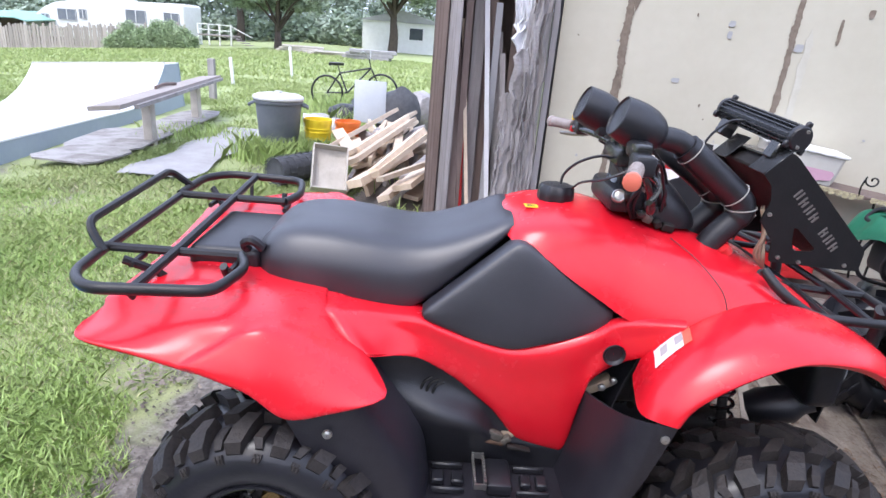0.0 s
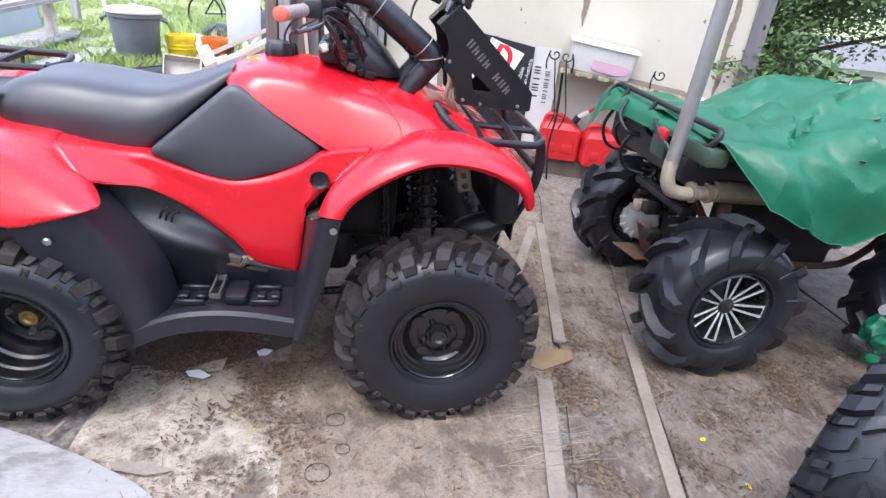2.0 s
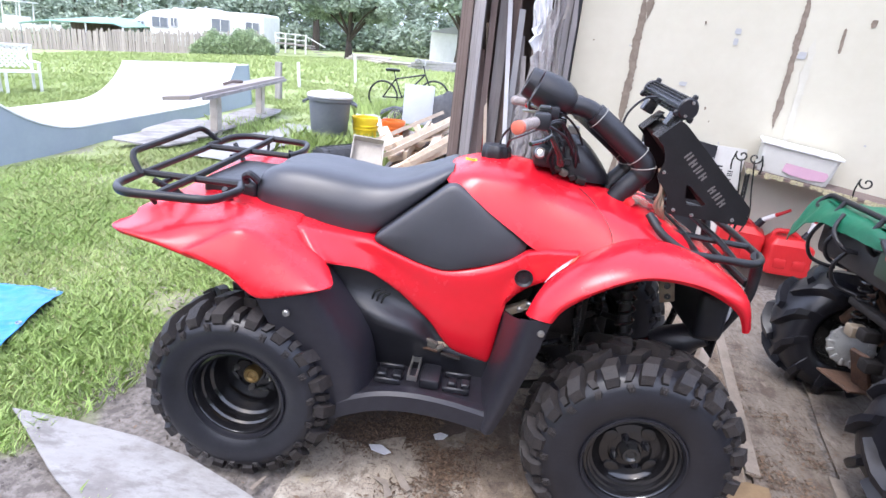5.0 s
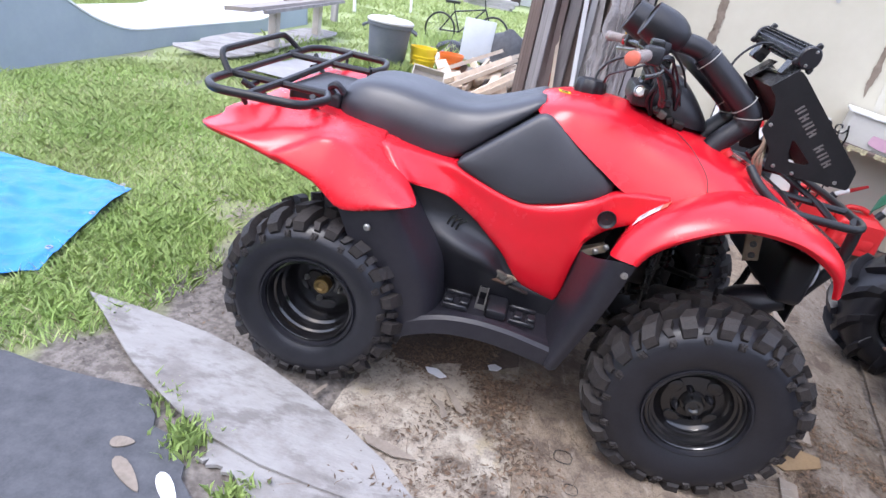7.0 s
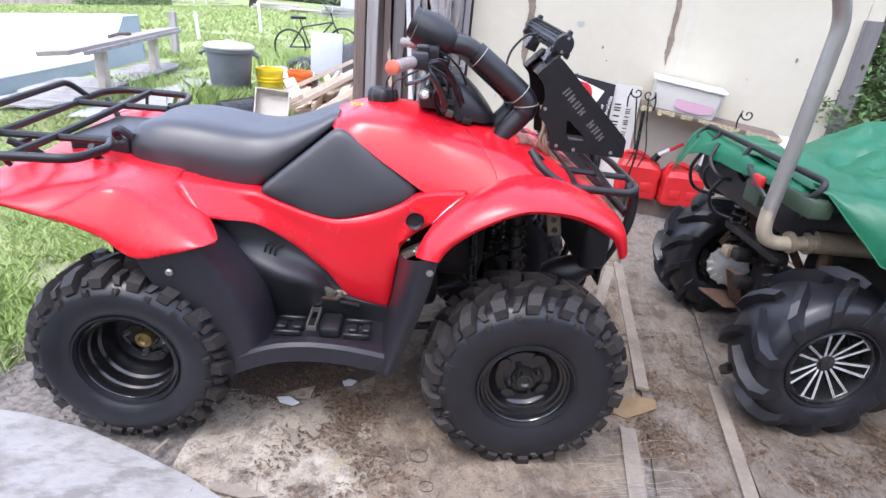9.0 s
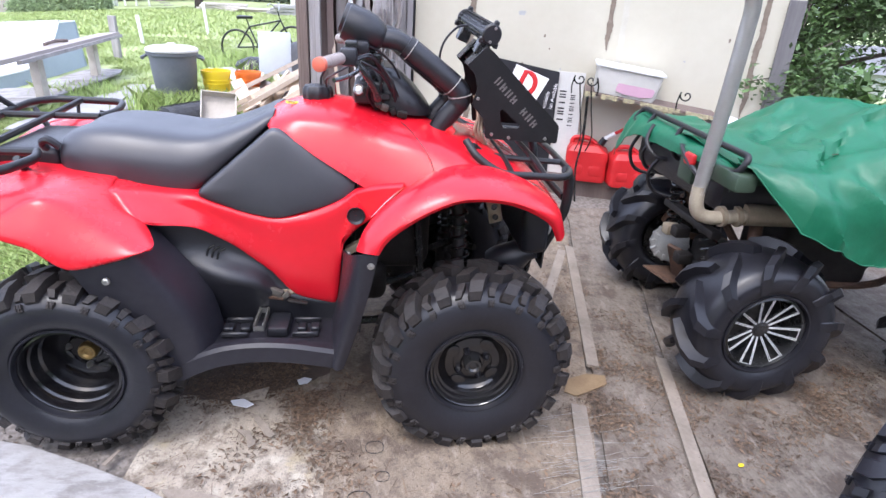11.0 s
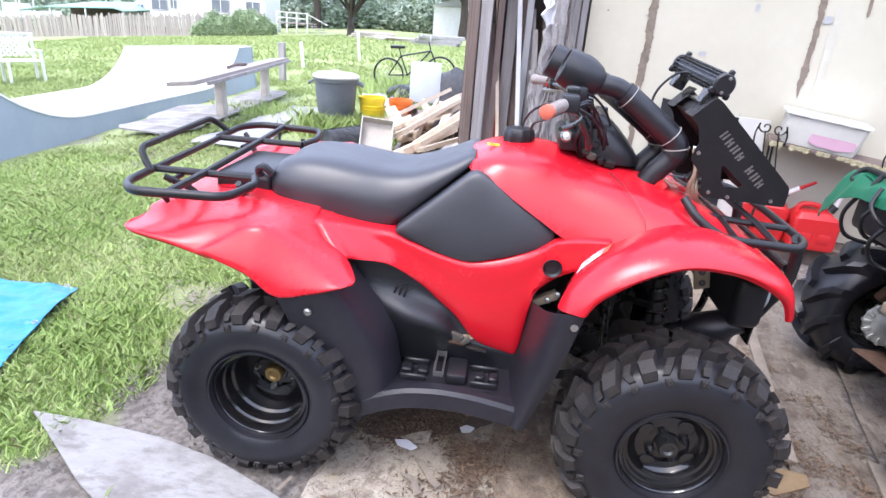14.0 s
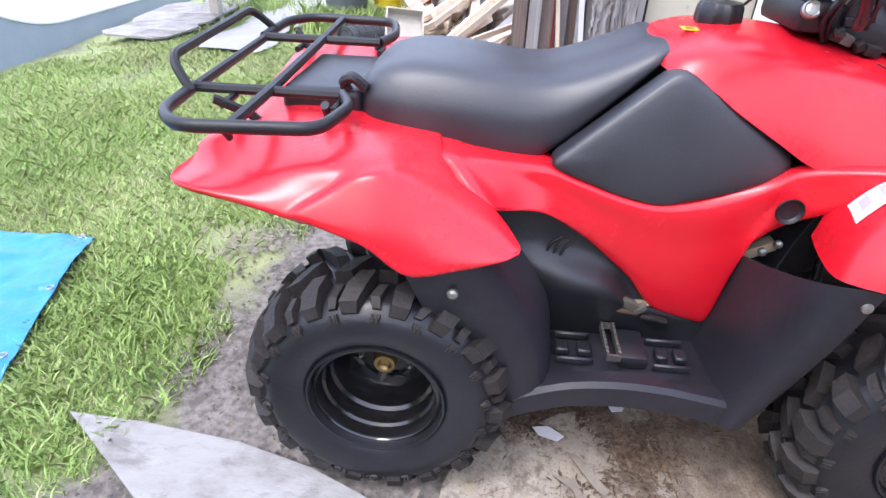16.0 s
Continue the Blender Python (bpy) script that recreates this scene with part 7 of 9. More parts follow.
        bm = BM()
        loft(bm, rows, thick=0.002)
        return part("tatter", bm, material, sheet, name_label, 45)
    sheet = thing("plastic_sheet", "torn plastic sheeting hanging in grey and white tatters", "sheet", pose(0, 0, 0))
    for k, (x, w, z0, z1, y) in enumerate([(-0.05, 0.12, 1.42, 2.6, 2.452), (-0.09, 0.07, 1.55, 2.5, 2.44), (-0.01, 0.06, 1.30, 2.4, 2.445)]):
        tatter("white crumpled plastic", PALESHEET, x, w, z0, z1, y, 40 + k)
    for k, (x, w, z0, z1, y) in enumerate([(0.09, 0.09, 0.0, 2.2, 2.44), (0.03, 0.11, 0.0, 1.75, 2.425), (-0.03, 0.12, 0.0, 1.45, 2.41), (-0.08, 0.11, 0.02, 1.15, 2.40), (0.05, 0.05, 0.0, 1.9, 2.40), (-0.12, 0.06, 0.35, 0.98, 2.395), (0.0, 0.05, 0.0, 1.3, 2.385)]):
        tatter("dirty grey weathered sheeting", PLASTICSHEET if k % 3 else OLDWOOD, x, w, z0, z1, y, 60 + k)


lean_to()


# ---- the yard ----
def lumber_pile():
    rng = random.Random(21)
    for i in range(34):
        y0 = 3.0 + 2.3 * rng.random()
        L = rng.uniform(0.5, 2.4)
        x0 = -1.55 + 0.75 * rng.random() - 0.10 * (y0 - 3)
        z = 0.03 + 0.30 * rng.random() * (1 - abs(x0 + 1.2))
        a = rng.gauss(0.06, 0.22)
        bm = BM()
        e = (x0 - L * math.sin(a), y0 + L * math.cos(a), z + rng.uniform(-0.02, 0.10))
        w, t = rng.choice([(0.14, 0.038), (0.09, 0.038), (0.09, 0.09), (0.19, 0.038)])
        plank(bm, (x0, y0, z), e, w, t, rng.choice([1.57, 0.0, 1.2, 0.3]))
        solo("lumber", bm, PALEWOOD if i % 5 else OLDWOOD, "offcut of sawn lumber in a heap on the grass", "board", group="heap of lumber")
    for (x0, y0, z0), (x1, y1, z1), w, t in [((-1.95, 4.2, 0.22), (-1.52, 6.6, 0.42), 0.11, 0.05), ((-1.62, 4.0, 0.26), (-1.25, 6.4, 0.42), 0.16, 0.045), ((-1.45, 3.5, 0.30), (-1.15, 5.6, 0.44), 0.14, 0.045), ((-1.20, 3.25, 0.26), (-0.95, 5.0, 0.40), 0.10, 0.09), ((-1.33, 3.05, 0.20), (-1.02, 4.2, 0.28), 0.15, 0.07), ((-1.05, 2.95, 0.12), (-0.80, 4.2, 0.2), 0.12, 0.05), ((-1.23, 3.22, 0.24), (-0.92, 5.1, 0.36), 0.21, 0.05), ((-1.58, 4.1, 0.27), (-1.28, 5.8, 0.42), 0.17, 0.06), ((-0.90, 3.0, 0.22), (-0.64, 4.3, 0.28), 0.18, 0.05), ((-1.08, 2.9, 0.30), (-0.72, 3.5, 0.36), 0.09, 0.04)]:
        bm = BM()
        plank(bm, (x0, y0, z0), (x1, y1, z1), w, t, 1.4)
        solo("lumber", bm, PALEWOOD, "long sawn plank on the lumber heap", "board", group="heap of lumber")
    # pale open drawer
    c = thing("crate", "pale open wooden drawer tipped up on the heap", "crate", pose(-1.62, 3.28, 0.24, 52, 6, 18))
    for lo, hi in [((-0.16, -0.22, 0), (0.16, 0.22, 0.012)), ((-0.16, -0.22, 0.012), (-0.148, 0.22, 0.10)), ((0.148, -0.22, 0.012), (0.16, 0.22, 0.10)), ((-0.148, -0.22, 0.012), (0.148, -0.208, 0.10)), ((-0.148, 0.208, 0.012), (0.148, 0.22, 0.10))]:
        bm = BM()
        box(bm, lo, hi, 0.002)
        part("crate_board", bm, POSTPALE, c)
    # rolled wire mesh
    bm = BM()
    L = []
    for k in range(60):
        a = k * 0.42
        L.append((0.09 + 0.0012 * k) * math.cos(a))
    for k in range(9):
        tube(bm, [(-0.35 + 0.70 * k / 8, (0.10 + 0.05 * u) * math.cos(u * 12.5), 0.15 + (0.10 + 0.05 * u) * math.sin(u * 12.5)) for u in [j / 44 for j in range(45)]], 0.004, 5)
    for k in range(22):
        a = 2 * math.pi * k / 22
        rod(bm, (-0.36, 0.14 * math.cos(a), 0.15 + 0.14 * math.sin(a)), (0.36, 0.14 * math.cos(a), 0.15 + 0.14 * math.sin(a)), 0.003, 5)
    tube(bm, [(-0.34, 0, 0.15), (0.34, 0, 0.15)], 0.125, 16)
    solo("mesh_roll", bm, SLATE, "roll of dark grey wire mesh lying in the grass", "roll", pose(-2.02, 3.72, 0, 0, 0, 62))
    # dark sacks and clutter behind
    for i, (x, y, w, d, h, mt, lab) in enumerate([(-2.55, 7.9, 0.30, 0.25, 0.30, BLACKPL, "black rubbish bag by the heap"), (-2.25, 8.3, 0.35, 0.3, 0.42, BLACKPL, "full black rubbish bag behind the heap"), (-1.55, 7.2, 0.32, 0.3, 0.72, SLATE, "dark covered bundle behind the heap"), (-2.85, 7.4, 0.3, 0.2, 0.16, PLASTICSHEET, "grey crumpled bag on the grass"), (-1.35, 7.8, 0.4, 0.3, 0.62, PLASTICSHEET, "grey tarp bundle behind the heap")]):
        bm = BM()
        bmesh.ops.create_icosphere(bm, subdivisions=3, radius=1.0)
        for v in bm.verts:
            k = 1 + 0.22 * noise.noise(v.co * 1.7 + Vector((i * 5, 0, 0))) + 0.10 * noise.noise(v.co * 5)
            v.co = Vector((v.co.x * w * k, v.co.y * d * k, max(-0.5, v.co.z) * h * 0.66 * k + h * 0.33))
        solo("rubbish_bag", bm, mt, lab, "bag", pose(x, y, 0))
    bm = BM()
    box(bm, (-0.24, -0.02, 0.0), (0.24, 0.02, 0.62), 0.015, None, 2)
    solo("translucent_sheet", bm, mat("translucent_grey_panel", (0.42, 0.45, 0.49), (0.50, 0.53, 0.57), 4, 0.4), "pale grey plastic panel standing against the heap", "panel", pose(-1.95, 6.9, 0.16, -12, 0, 10))
    bm = BM()
    box(bm, (-0.4, -0.25, 0), (0.4, 0.25, 0.02), 0.004)
    solo("white_board", bm, WHITEPL, "white board lying by the buckets", "board", pose(-2.55, 6.9, 0.10, 6, 8, 20))


lumber_pile()


def bin_and_buckets():
    b = thing("rubbish_bin", "grey round plastic rubbish bin with a dirty pale lid", "bin", pose(-2.65, 4.9, 0.0))
    bm = BM()
    revolve(bm, [(0.001, 0.0), (0.205, 0.0), (0.215, 0.02), (0.262, 0.60), (0.280, 0.605), (0.284, 0.64), (0.27, 0.66), (0.255, 0.655), (0.25, 0.60)], 40)
    part("body", bm, BINGREY, b, "grey plastic body")
    bm = BM()
    revolve(bm, [(0.288, 0.645), (0.294, 0.660), (0.285, 0.680), (0.24, 0.700), (0.12, 0.712), (0.05, 0.714), (0.045, 0.735), (0.001, 0.738)], 40)
    part("lid", bm, BINLID, b, "dirty pale lid")
    for s in (0, 180):
        bm = BM()
        tube(bm, smooth_line([(0.27, -0.075, 0.60), (0.325, -0.055, 0.575), (0.330, 0, 0.555), (0.325, 0.055, 0.575), (0.27, 0.075, 0.60)], 4), 0.016, 8)
        part("handle", bm, BINGREY, b, "", 40, pose(0, 0, 0, 0, 0, s + 12))
    for x, y, h, r, mt, lab in [(-2.25, 5.15, 0.42, 0.17, BUCKETY, "yellow plastic bucket in the grass"), (-1.95, 5.45, 0.38, 0.16, BUCKETO, "orange plastic bucket by the heap")]:
        k = thing("bucket", lab, "bucket", pose(x, y, 0))
        bm = BM()
        revolve(bm, [(0.001, 0), (r * 0.82, 0), (r * 0.97, h * 0.90), (r * 1.03, h * 0.905), (r * 1.04, h), (r * 0.98, h), (r * 0.95, h * 0.9), (r * 0.82, 0.02), (0.001, 0.02)], 32)
        part("pail", bm, mt, k)
        for z in (0.62, 0.72):
            bm = BM()
            revolve(bm, [(r * 0.92, h * z), (r * 0.985, h * z + 0.004), (r * 0.985, h * z + 0.014), (r * 0.94, h * z + 0.018)], 32)
            part("rim_band", bm, mt, k)
        bm = BM()
        tube(bm, [(r * 1.04 * math.cos(a), -r * 0.5 * abs(math.sin(a)), h * 0.9 - r * 0.75 * math.sin(a)) for a in [math.pi * j / 16 for j in range(17)]], 0.004, 6)
        part("wire_handle", bm, STEEL, k)


bin_and_buckets()


def bicycle():
    b = thing("bicycle", "old dark bicycle standing in the grass", "bicycle", pose(-2.58, 9.5, 0.0, 0, -6, -8))
    for x in (-0.72, 0.40):
        bm = BM()
        tube(bm, [(x + 0.32 * math.cos(a), 0, 0.34 + 0.32 * math.sin(a)) for a in [2 * math.pi * k / 36 for k in range(36)]], 0.02, 8, True)
        w = part("wheel", bm, RUBBER, b, "thin black tyre")
        for k in range(14):
            a = 2 * math.pi * k / 14
            bm = BM()
            rod(bm, (x, 0, 0.34), (x + 0.31 * math.cos(a), 0, 0.34 + 0.31 * math.sin(a)), 0.0025, 4)
            part("spoke", bm, STEEL, w)
    bm = BM()
    S, B, H, Rr, F = (-0.42, 0, 0.70), (-0.30, 0, 0.33), (0.22, 0, 0.78), (-0.72, 0, 0.34), (0.40, 0, 0.34)
    for a, c in ((S, B), (B, H), (S, H), (S, Rr), (B, Rr), (H, F)):
        rod(bm, a, c, 0.016, 8)
    rod(bm, S, (-0.45, 0, 0.86), 0.012, 8)
    rod(bm, H, (0.19, 0, 0.95), 0.012, 8)
    part("frame", bm, BLACKMET, b, "dark frame")
    bm = BM()
    loft(bm, across([[(-0.60, -0.09, 0.90), (-0.60, 0, 0.915), (-0.60, 0.09, 0.90)], [(-0.50, -0.07, 0.895), (-0.50, 0, 0.91), (-0.50, 0.07, 0.895)], [(-0.32, -0.02, 0.88), (-0.32, 0, 0.89), (-0.32, 0.02, 0.88)]], 3, 4), thick=0.05)
    part("saddle", bm, VINYL, b, "black saddle")
    bm = BM()
    tube(bm, smooth_line([(0.12, -0.28, 1.05), (0.16, -0.2, 1.08), (0.20, -0.05, 0.97), (0.20, 0.05, 0.97), (0.16, 0.2, 1.08), (0.12, 0.28, 1.05)], 5), 0.011, 8)
    part("handlebar", bm, STEEL, b, "raised handlebar")


bicycle()


def ramp():
    M = pose(-4.95, 1.6, -0.02, 0, -4.5, 4.5)
    r = thing("skate_ramp", "pale skateboard half-pipe with blue-grey sides on the grass", "ramp", M)
    W, R, f = 2.15, 1.9, 0.15
    prof = [(0.0, 0.72), (0.60, 0.72)]
    for k in range(13):
        u = 1.36 * (1 - k / 12)
        prof.append((2.0 - u, f + R - math.sqrt(R * R - u * u)))
    prof.append((4.65, f))
    for k in range(1, 13):
        u = 1.36 * k / 12
        prof.append((4.65 + u, f + R - math.sqrt(R * R - u * u)))
    prof += [(6.55, 0.72)]
    bm = BM()
    loft(bm, [[(-W, y, z) for y, z in prof], [(0.0, y, z) for y, z in prof]], thick=0.02)
    part("ramp_surface", bm, RAMPTOP, r, "pale worn ramp sheet", 30)
    for x in (-0.03, -W + 0.01):
        bm = BM()
        out = [(y, z - 0.022) for y, z in prof] + [(6.55, -0.22), (0.0, -0.30)]
        plate(bm, out, 0.02, Matrix(((0, 0, 1, x), (1, 0, 0, 0), (0, 1, 0, 0), (0, 0, 0, 1))))
        part("ramp_side", bm, RAMPSIDE, r, "blue-grey painted side", 30)
    bm = BM()
    box(bm, (-W, 6.54, -0.05), (0, 6.56, 0.71))
    part("ramp_back", bm, RAMPSIDE, r)
    for y in (0.62, 6.03):
        bm = BM()
        rod(bm, (-W, y, 0.732), (0.0, y, 0.732), 0.018, 8)
        part("coping", bm, STEEL, r, "steel coping")


ramp()


def bench_and_slabs():
    b = thing("plank_bench", "weathered plank bench on two square posts", "bench", pose(0, 0, 0))
    bm = BM()
    plank(bm, (-3.90, 3.55, 0.575), (-4.62, 7.4, 0.575), 0.30, 0.045, 1.5708)
    part("plank", bm, FENCE, b, "grey weathered plank")
    bm = BM()
    plank(bm, (-3.78, 3.9, 0.560), (-4.45, 7.4, 0.560), 0.05, 0.04, 1.57)
    part("edge_rail", bm, OLDWOOD, b)
    for x, y in ((-4.16, 4.75), (-4.50, 6.6)):
        bm = BM()
        box(bm, (x - 0.055, y - 0.055, -0.05), (x + 0.055, y + 0.055, 0.55), 0.006)
        part("leg", bm, POSTPALE, b, "pale square post")
    bm = BM()
    tube(bm, smooth_line([(-4.30, 5.2, 0.61), (-4.34, 5.5, 0.625), (-4.34, 5.75, 0.61)], 4), 0.022, 8)
    solo("stick", bm, DARKWOOD, "dark stick lying on the plank bench", "stick")
    rng = random.Random(3)
    for x0, x1, y0, y1, a, lab in [(-4.95, -4.05, 4.1, 5.3, 6, "bleached plywood sheet lying on the grass"), (-4.85, -4.25, 5.2, 7.2, 4, "bleached board lying under the bench"), (-4.75, -3.95, 3.45, 4.15, -8, "bleached plywood offcut lying on the grass")]:
        bm = BM()
        out = []
        for k in range(20):
            t = 2 * math.pi * k / 20
            cx, cy = math.cos(t), math.sin(t)
            mx = max(abs(cx), abs(cy))
            out.append(((x1 - x0) / 2 * cx / mx * rng.uniform(0.93, 1.0), (y1 - y0) / 2 * cy / mx * rng.uniform(0.95, 1.0)))
        plate(bm, out, 0.018)
        solo("plywood_sheet", bm, PLYWHITE, lab, "board", pose((x0 + x1) / 2, (y0 + y1) / 2, 0.035, 1.5, -1, a))
    # worn concrete path
    bm = BM()
    rows = []
    for k in range(9):
        u = k / 8
        x, y = -3.35 - 0.15 * u, 3.3 + 2.9 * u
        w = 0.34 + 0.06 * math.sin(k * 1.7)
        rows.append([(x - w, y, 0.018), (x - w * 0.5, y, 0.032), (x + w * 0.5, y, 0.032), (x + w, y, 0.018)])
    loft(bm, across(rows, 2, 2))
    solo("path", bm, CONCRETE, "worn grey path through the grass", "path", kind="structure", smooth=60)
    # stakes
    for x, y, h in ((-6.24, 12.0, 0.62), (-5.85, 15.2, 0.85)):
        bm = BM()
        box(bm, (-0.035, -0.03, -0.1), (0.035, 0.03, h), 0.01, pose(0, 0, 0, 0, -4, 0))
        solo("stake", bm, WHITEPL, "white marker stake in the grass", "stake", pose(x, y, lie(x, y)), "marker stakes")
    bm = BM()
    box(bm, (-0.06, -0.05, -0.1), (0.06, 0.05, 0.75), 0.01)
    solo("stake", bm, OLDWOOD, "grey wooden stump post in the grass", "stake", pose(-5.35, 9.0, 0))
    # white lattice garden bench
    g = thing("garden_bench", "white lattice garden bench on the grass", "bench", pose(-10.85, 8.0, -0.42, 0, 0, 62))
    for k in range(5):
        bm = BM()
        box(bm, (-0.62, -0.22 + 0.09 * k, 0.42), (0.62, -0.15 + 0.09 * k, 0.445), 0.004)
        part("seat_slat", bm, WHITEPL, g)
    for x in (-0.6, 0.0, 0.6):
        for y, h in ((-0.20, 0.62 if x else 0.42), (0.22, 0.95)):
            bm = BM()
            box(bm, (x - 0.025, y - 0.025, -0.02), (x + 0.025, y + 0.025, h), 0.004)
            part("leg", bm, WHITEPL, g)
    for x in (-0.6, 0.6):
        bm = BM()
        box(bm, (x - 0.035, -0.24, 0.62), (x + 0.035, 0.22, 0.645), 0.004)
        part("armrest", bm, WHITEPL, g)
    for k in range(12):
        for s in (-1, 1):
            bm = BM()
            x = -0.6 + 1.2 * k / 11
            plank(bm, (max(-0.6, min(0.6, x - s * 0.22)), 0.215 + 0.006 * s, 0.50), (max(-0.6, min(0.6, x + s * 0.22)), 0.235 + 0.006 * s, 0.92), 0.04, 0.008)
            part("lattice_strip", bm, WHITEPL, g)
    bm = BM()
    box(bm, (-0.64, 0.20, 0.91), (0.64, 0.25, 0.96), 0.006)
    part("top_rail", bm, WHITEPL, g)


bench_and_slabs()


def floor_sheets():
    """Old plywood and boards laid on the dirt under the quads."""
    rng = random.Random(11)

    def sheet(pts, z, mt, lab, wob=0.02, n=6, t=0.012, cat="board"):
        out = []
        P = [Vector((*p, 0)) for p in pts]
        for i, p in enumerate(P):
            nx = P[(i + 1) % len(P)]
            for j in range(n):
                q = p.lerp(nx, j / n)
                k = wob if j else wob * 0.4
                out.append((q.x + rng.uniform(-k, k), q.y + rng.uniform(-k, k)))
        bm = BM()
        plate(bm, out, t)
        ob = solo("plywood_sheet", bm, mt, lab, cat, pose(0, 0, z), "sheets laid on the dirt")
        return ob
    sheet([(-0.45, -1.20), (0.185, -1.30), (0.175, -0.14), (0.06, -0.20), (-0.06, -0.256), (-0.15, -0.33), (-0.244, -0.309), (-0.396, -0.275), (-0.44, -0.55)], 0.002, PLYTAN, "pale weathered plywood sheet with a broken edge", 0.016)
    sheet([(0.195, -1.6), (0.83, -1.6), (1.50, 1.0), (1.70, 1.9), (0.02, 1.9), (0.12, 0.4)], 0.010, PLYSAND, "sandy weathered plywood sheet laid on the dirt", 0.006)
    sheet([(0.86, -1.6), (1.14, -1.6), (1.56, -0.08), (1.85, 1.0), (2.05, 1.85), (1.73, 1.85), (1.53, 1.0)], 0.003, PLY, "narrow weathered plywood sheet on the dirt", 0.006)
    sheet([(1.17, -1.8), (2.75, -1.8), (2.75, 1.7), (2.09, 1.75), (1.59, -0.08)], 0.004, PLY, "wide weathered plywood sheet on the dirt", 0.006)
    sheet([(2.77, -1.8), (4.2, -1.8), (4.2, 1.5), (2.77, 1.6)], 0.003, PLY, "weathered plywood sheet on the dirt", 0.006)
    for a, b, w in [((0.83, -1.55, 0.026), (1.09, -0.40, 0.026), 0.058), ((1.235, -0.15, 0.024), (1.52, 1.10, 0.024), 0.052), ((1.17, -1.6, 0.023), (1.56, -0.10, 0.023), 0.050), ((1.16, 0.35, 0.022), (1.46, 1.05, 0.022), 0.05)]:
        bm = BM()
        plank(bm, a, b, w, 0.012, 1.5708)
        solo("batten", bm, BATTEN, "pale flat batten over a seam in the sheets", "board", group="battens on the floor sheets")
    # frayed white threads across the seam
    bm = BM()
    for k in range(34):
        x, y = rng.uniform(0.80, 1.05), rng.uniform(-0.84, -0.46)
        L, a = rng.uniform(0.10, 0.26), rng.uniform(-0.10, 0.30)
        tube(bm, smooth_line([(x + L * u, y + L * u * a + rng.uniform(-0.008, 0.008), 0.034 + 0.004 * rng.random()) for u in (0, 0.33, 0.66, 1.0)], 3), 0.0005, 4)
    solo("threads", bm, ZIP, "frayed white threads lying on the boards", "threads", kind="stuff")
    # scraps
    for out, mt, lab in [([(-0.118, -0.402), (-0.088, -0.410), (-0.018, -0.515), (-0.030, -0.527), (-0.052, -0.512)], BATTEN, "split strip of pale veneer on the floor"), ([(-0.160, -0.480), (-0.105, -0.488), (-0.075, -0.555), (-0.095, -0.572), (-0.112, -0.520)], BATTEN, "split strip of pale veneer on the floor"),
                         ([(-0.188, -0.309), (-0.130, -0.270), (-0.078, -0.256), (-0.085, -0.320), (-0.135, -0.330)], PLYTAN, "torn triangle of veneer on the broken edge"), ([(-0.205, -0.327), (-0.16, -0.318), (-0.118, -0.350), (-0.14, -0.368), (-0.19, -0.352)], PALESHEET, "piece of clear plastic on the floor"),
                         ([(0.02, -0.215), (0.045, -0.195), (0.075, -0.205), (0.06, -0.235), (0.03, -0.24)], PALESHEET, "crumpled bit of white plastic on the floor"), ([(-0.504, -0.560), (-0.494, -0.566), (-0.515, -0.630), (-0.530, -0.624)], BATTEN, "pale wood chip on the floor"),
                         ([(-0.315, -0.735), (-0.25, -0.738), (-0.150, -0.765), (-0.128, -0.778), (-0.20, -0.790), (-0.29, -0.766)], BATTEN, "long pale sliver of wood on the floor"), ([(1.06, -0.315), (1.10, -0.240), (1.19, -0.205), (1.26, -0.225), (1.25, -0.275), (1.15, -0.325), (1.10, -0.345)], DAMPWOOD, "dull brown wood scrap beside the tyre")]:
        bm = BM()
        plate(bm, out, 0.003)
        for v in bm.verts:
            v.co.z += 0.004 * noise.noise((v.co.x * 30, v.co.y * 30, 1))
        solo("scrap", bm, mt, lab, "scrap", pose(0, 0, 0.0275), "scraps on the floor")
    for x, y, r in ((0.320, -0.584, 0.030), (0.274, -0.802, 0.036), (0.345, -0.713, 0.022)):
        bm = BM()
        tube(bm, [(r * math.cos(t), r * math.sin(t), 0.002 * math.sin(3 * t)) for t in [2 * math.pi * k / 28 for k in range(28)]], 0.0011, 5, True)
        solo("rubber_ring", bm, BLACKPL, "thin black rubber ring on the floor", "ring", pose(x, y, 0.026), "rings on the floor")
    # dark soil and rotted leaf where the sheets are broken away
    bm = BM()
    rows = []
    for i in range(29):
        x = -0.50 + 0.76 * i / 28
        rows.append([(x, y, 0.0135 * min(1, 5 * min((x + 0.50) / 0.76, 1 - (x + 0.50) / 0.76), 5 * min((y + 0.46) / 1.1, 1 - (y + 0.46) / 1.1)) + 0.010 * noise.noise((x * 14, y * 14, 2)) - 0.004) for y in [-0.46 + 1.1 * j / 35 for j in range(36)]])
    loft(bm, rows)
    solo("soil", bm, SOIL, "dark crumbly soil and rotted leaves between the sheets", "soil", kind="stuff", smooth=50)
    # bleached board with bowed edges, lying over a dark mat
    bm = BM()
    A = [(-1.52, -0.425), (-1.30, -0.435), (-1.0, -0.475), (-0.78, -0.535), (-0.57, -0.625), (-0.38, -0.715), (-0.22, -0.810), (-0.085, -0.925), (-0.16, -0.962), (-0.27, -0.975), (-0.38, -0.970), (-0.55, -0.955), (-0.73, -0.912), (-0.88, -0.850), (-1.00, -0.785), (-1.12, -0.715), (-1.28, -0.598), (-1.42, -0.495)]
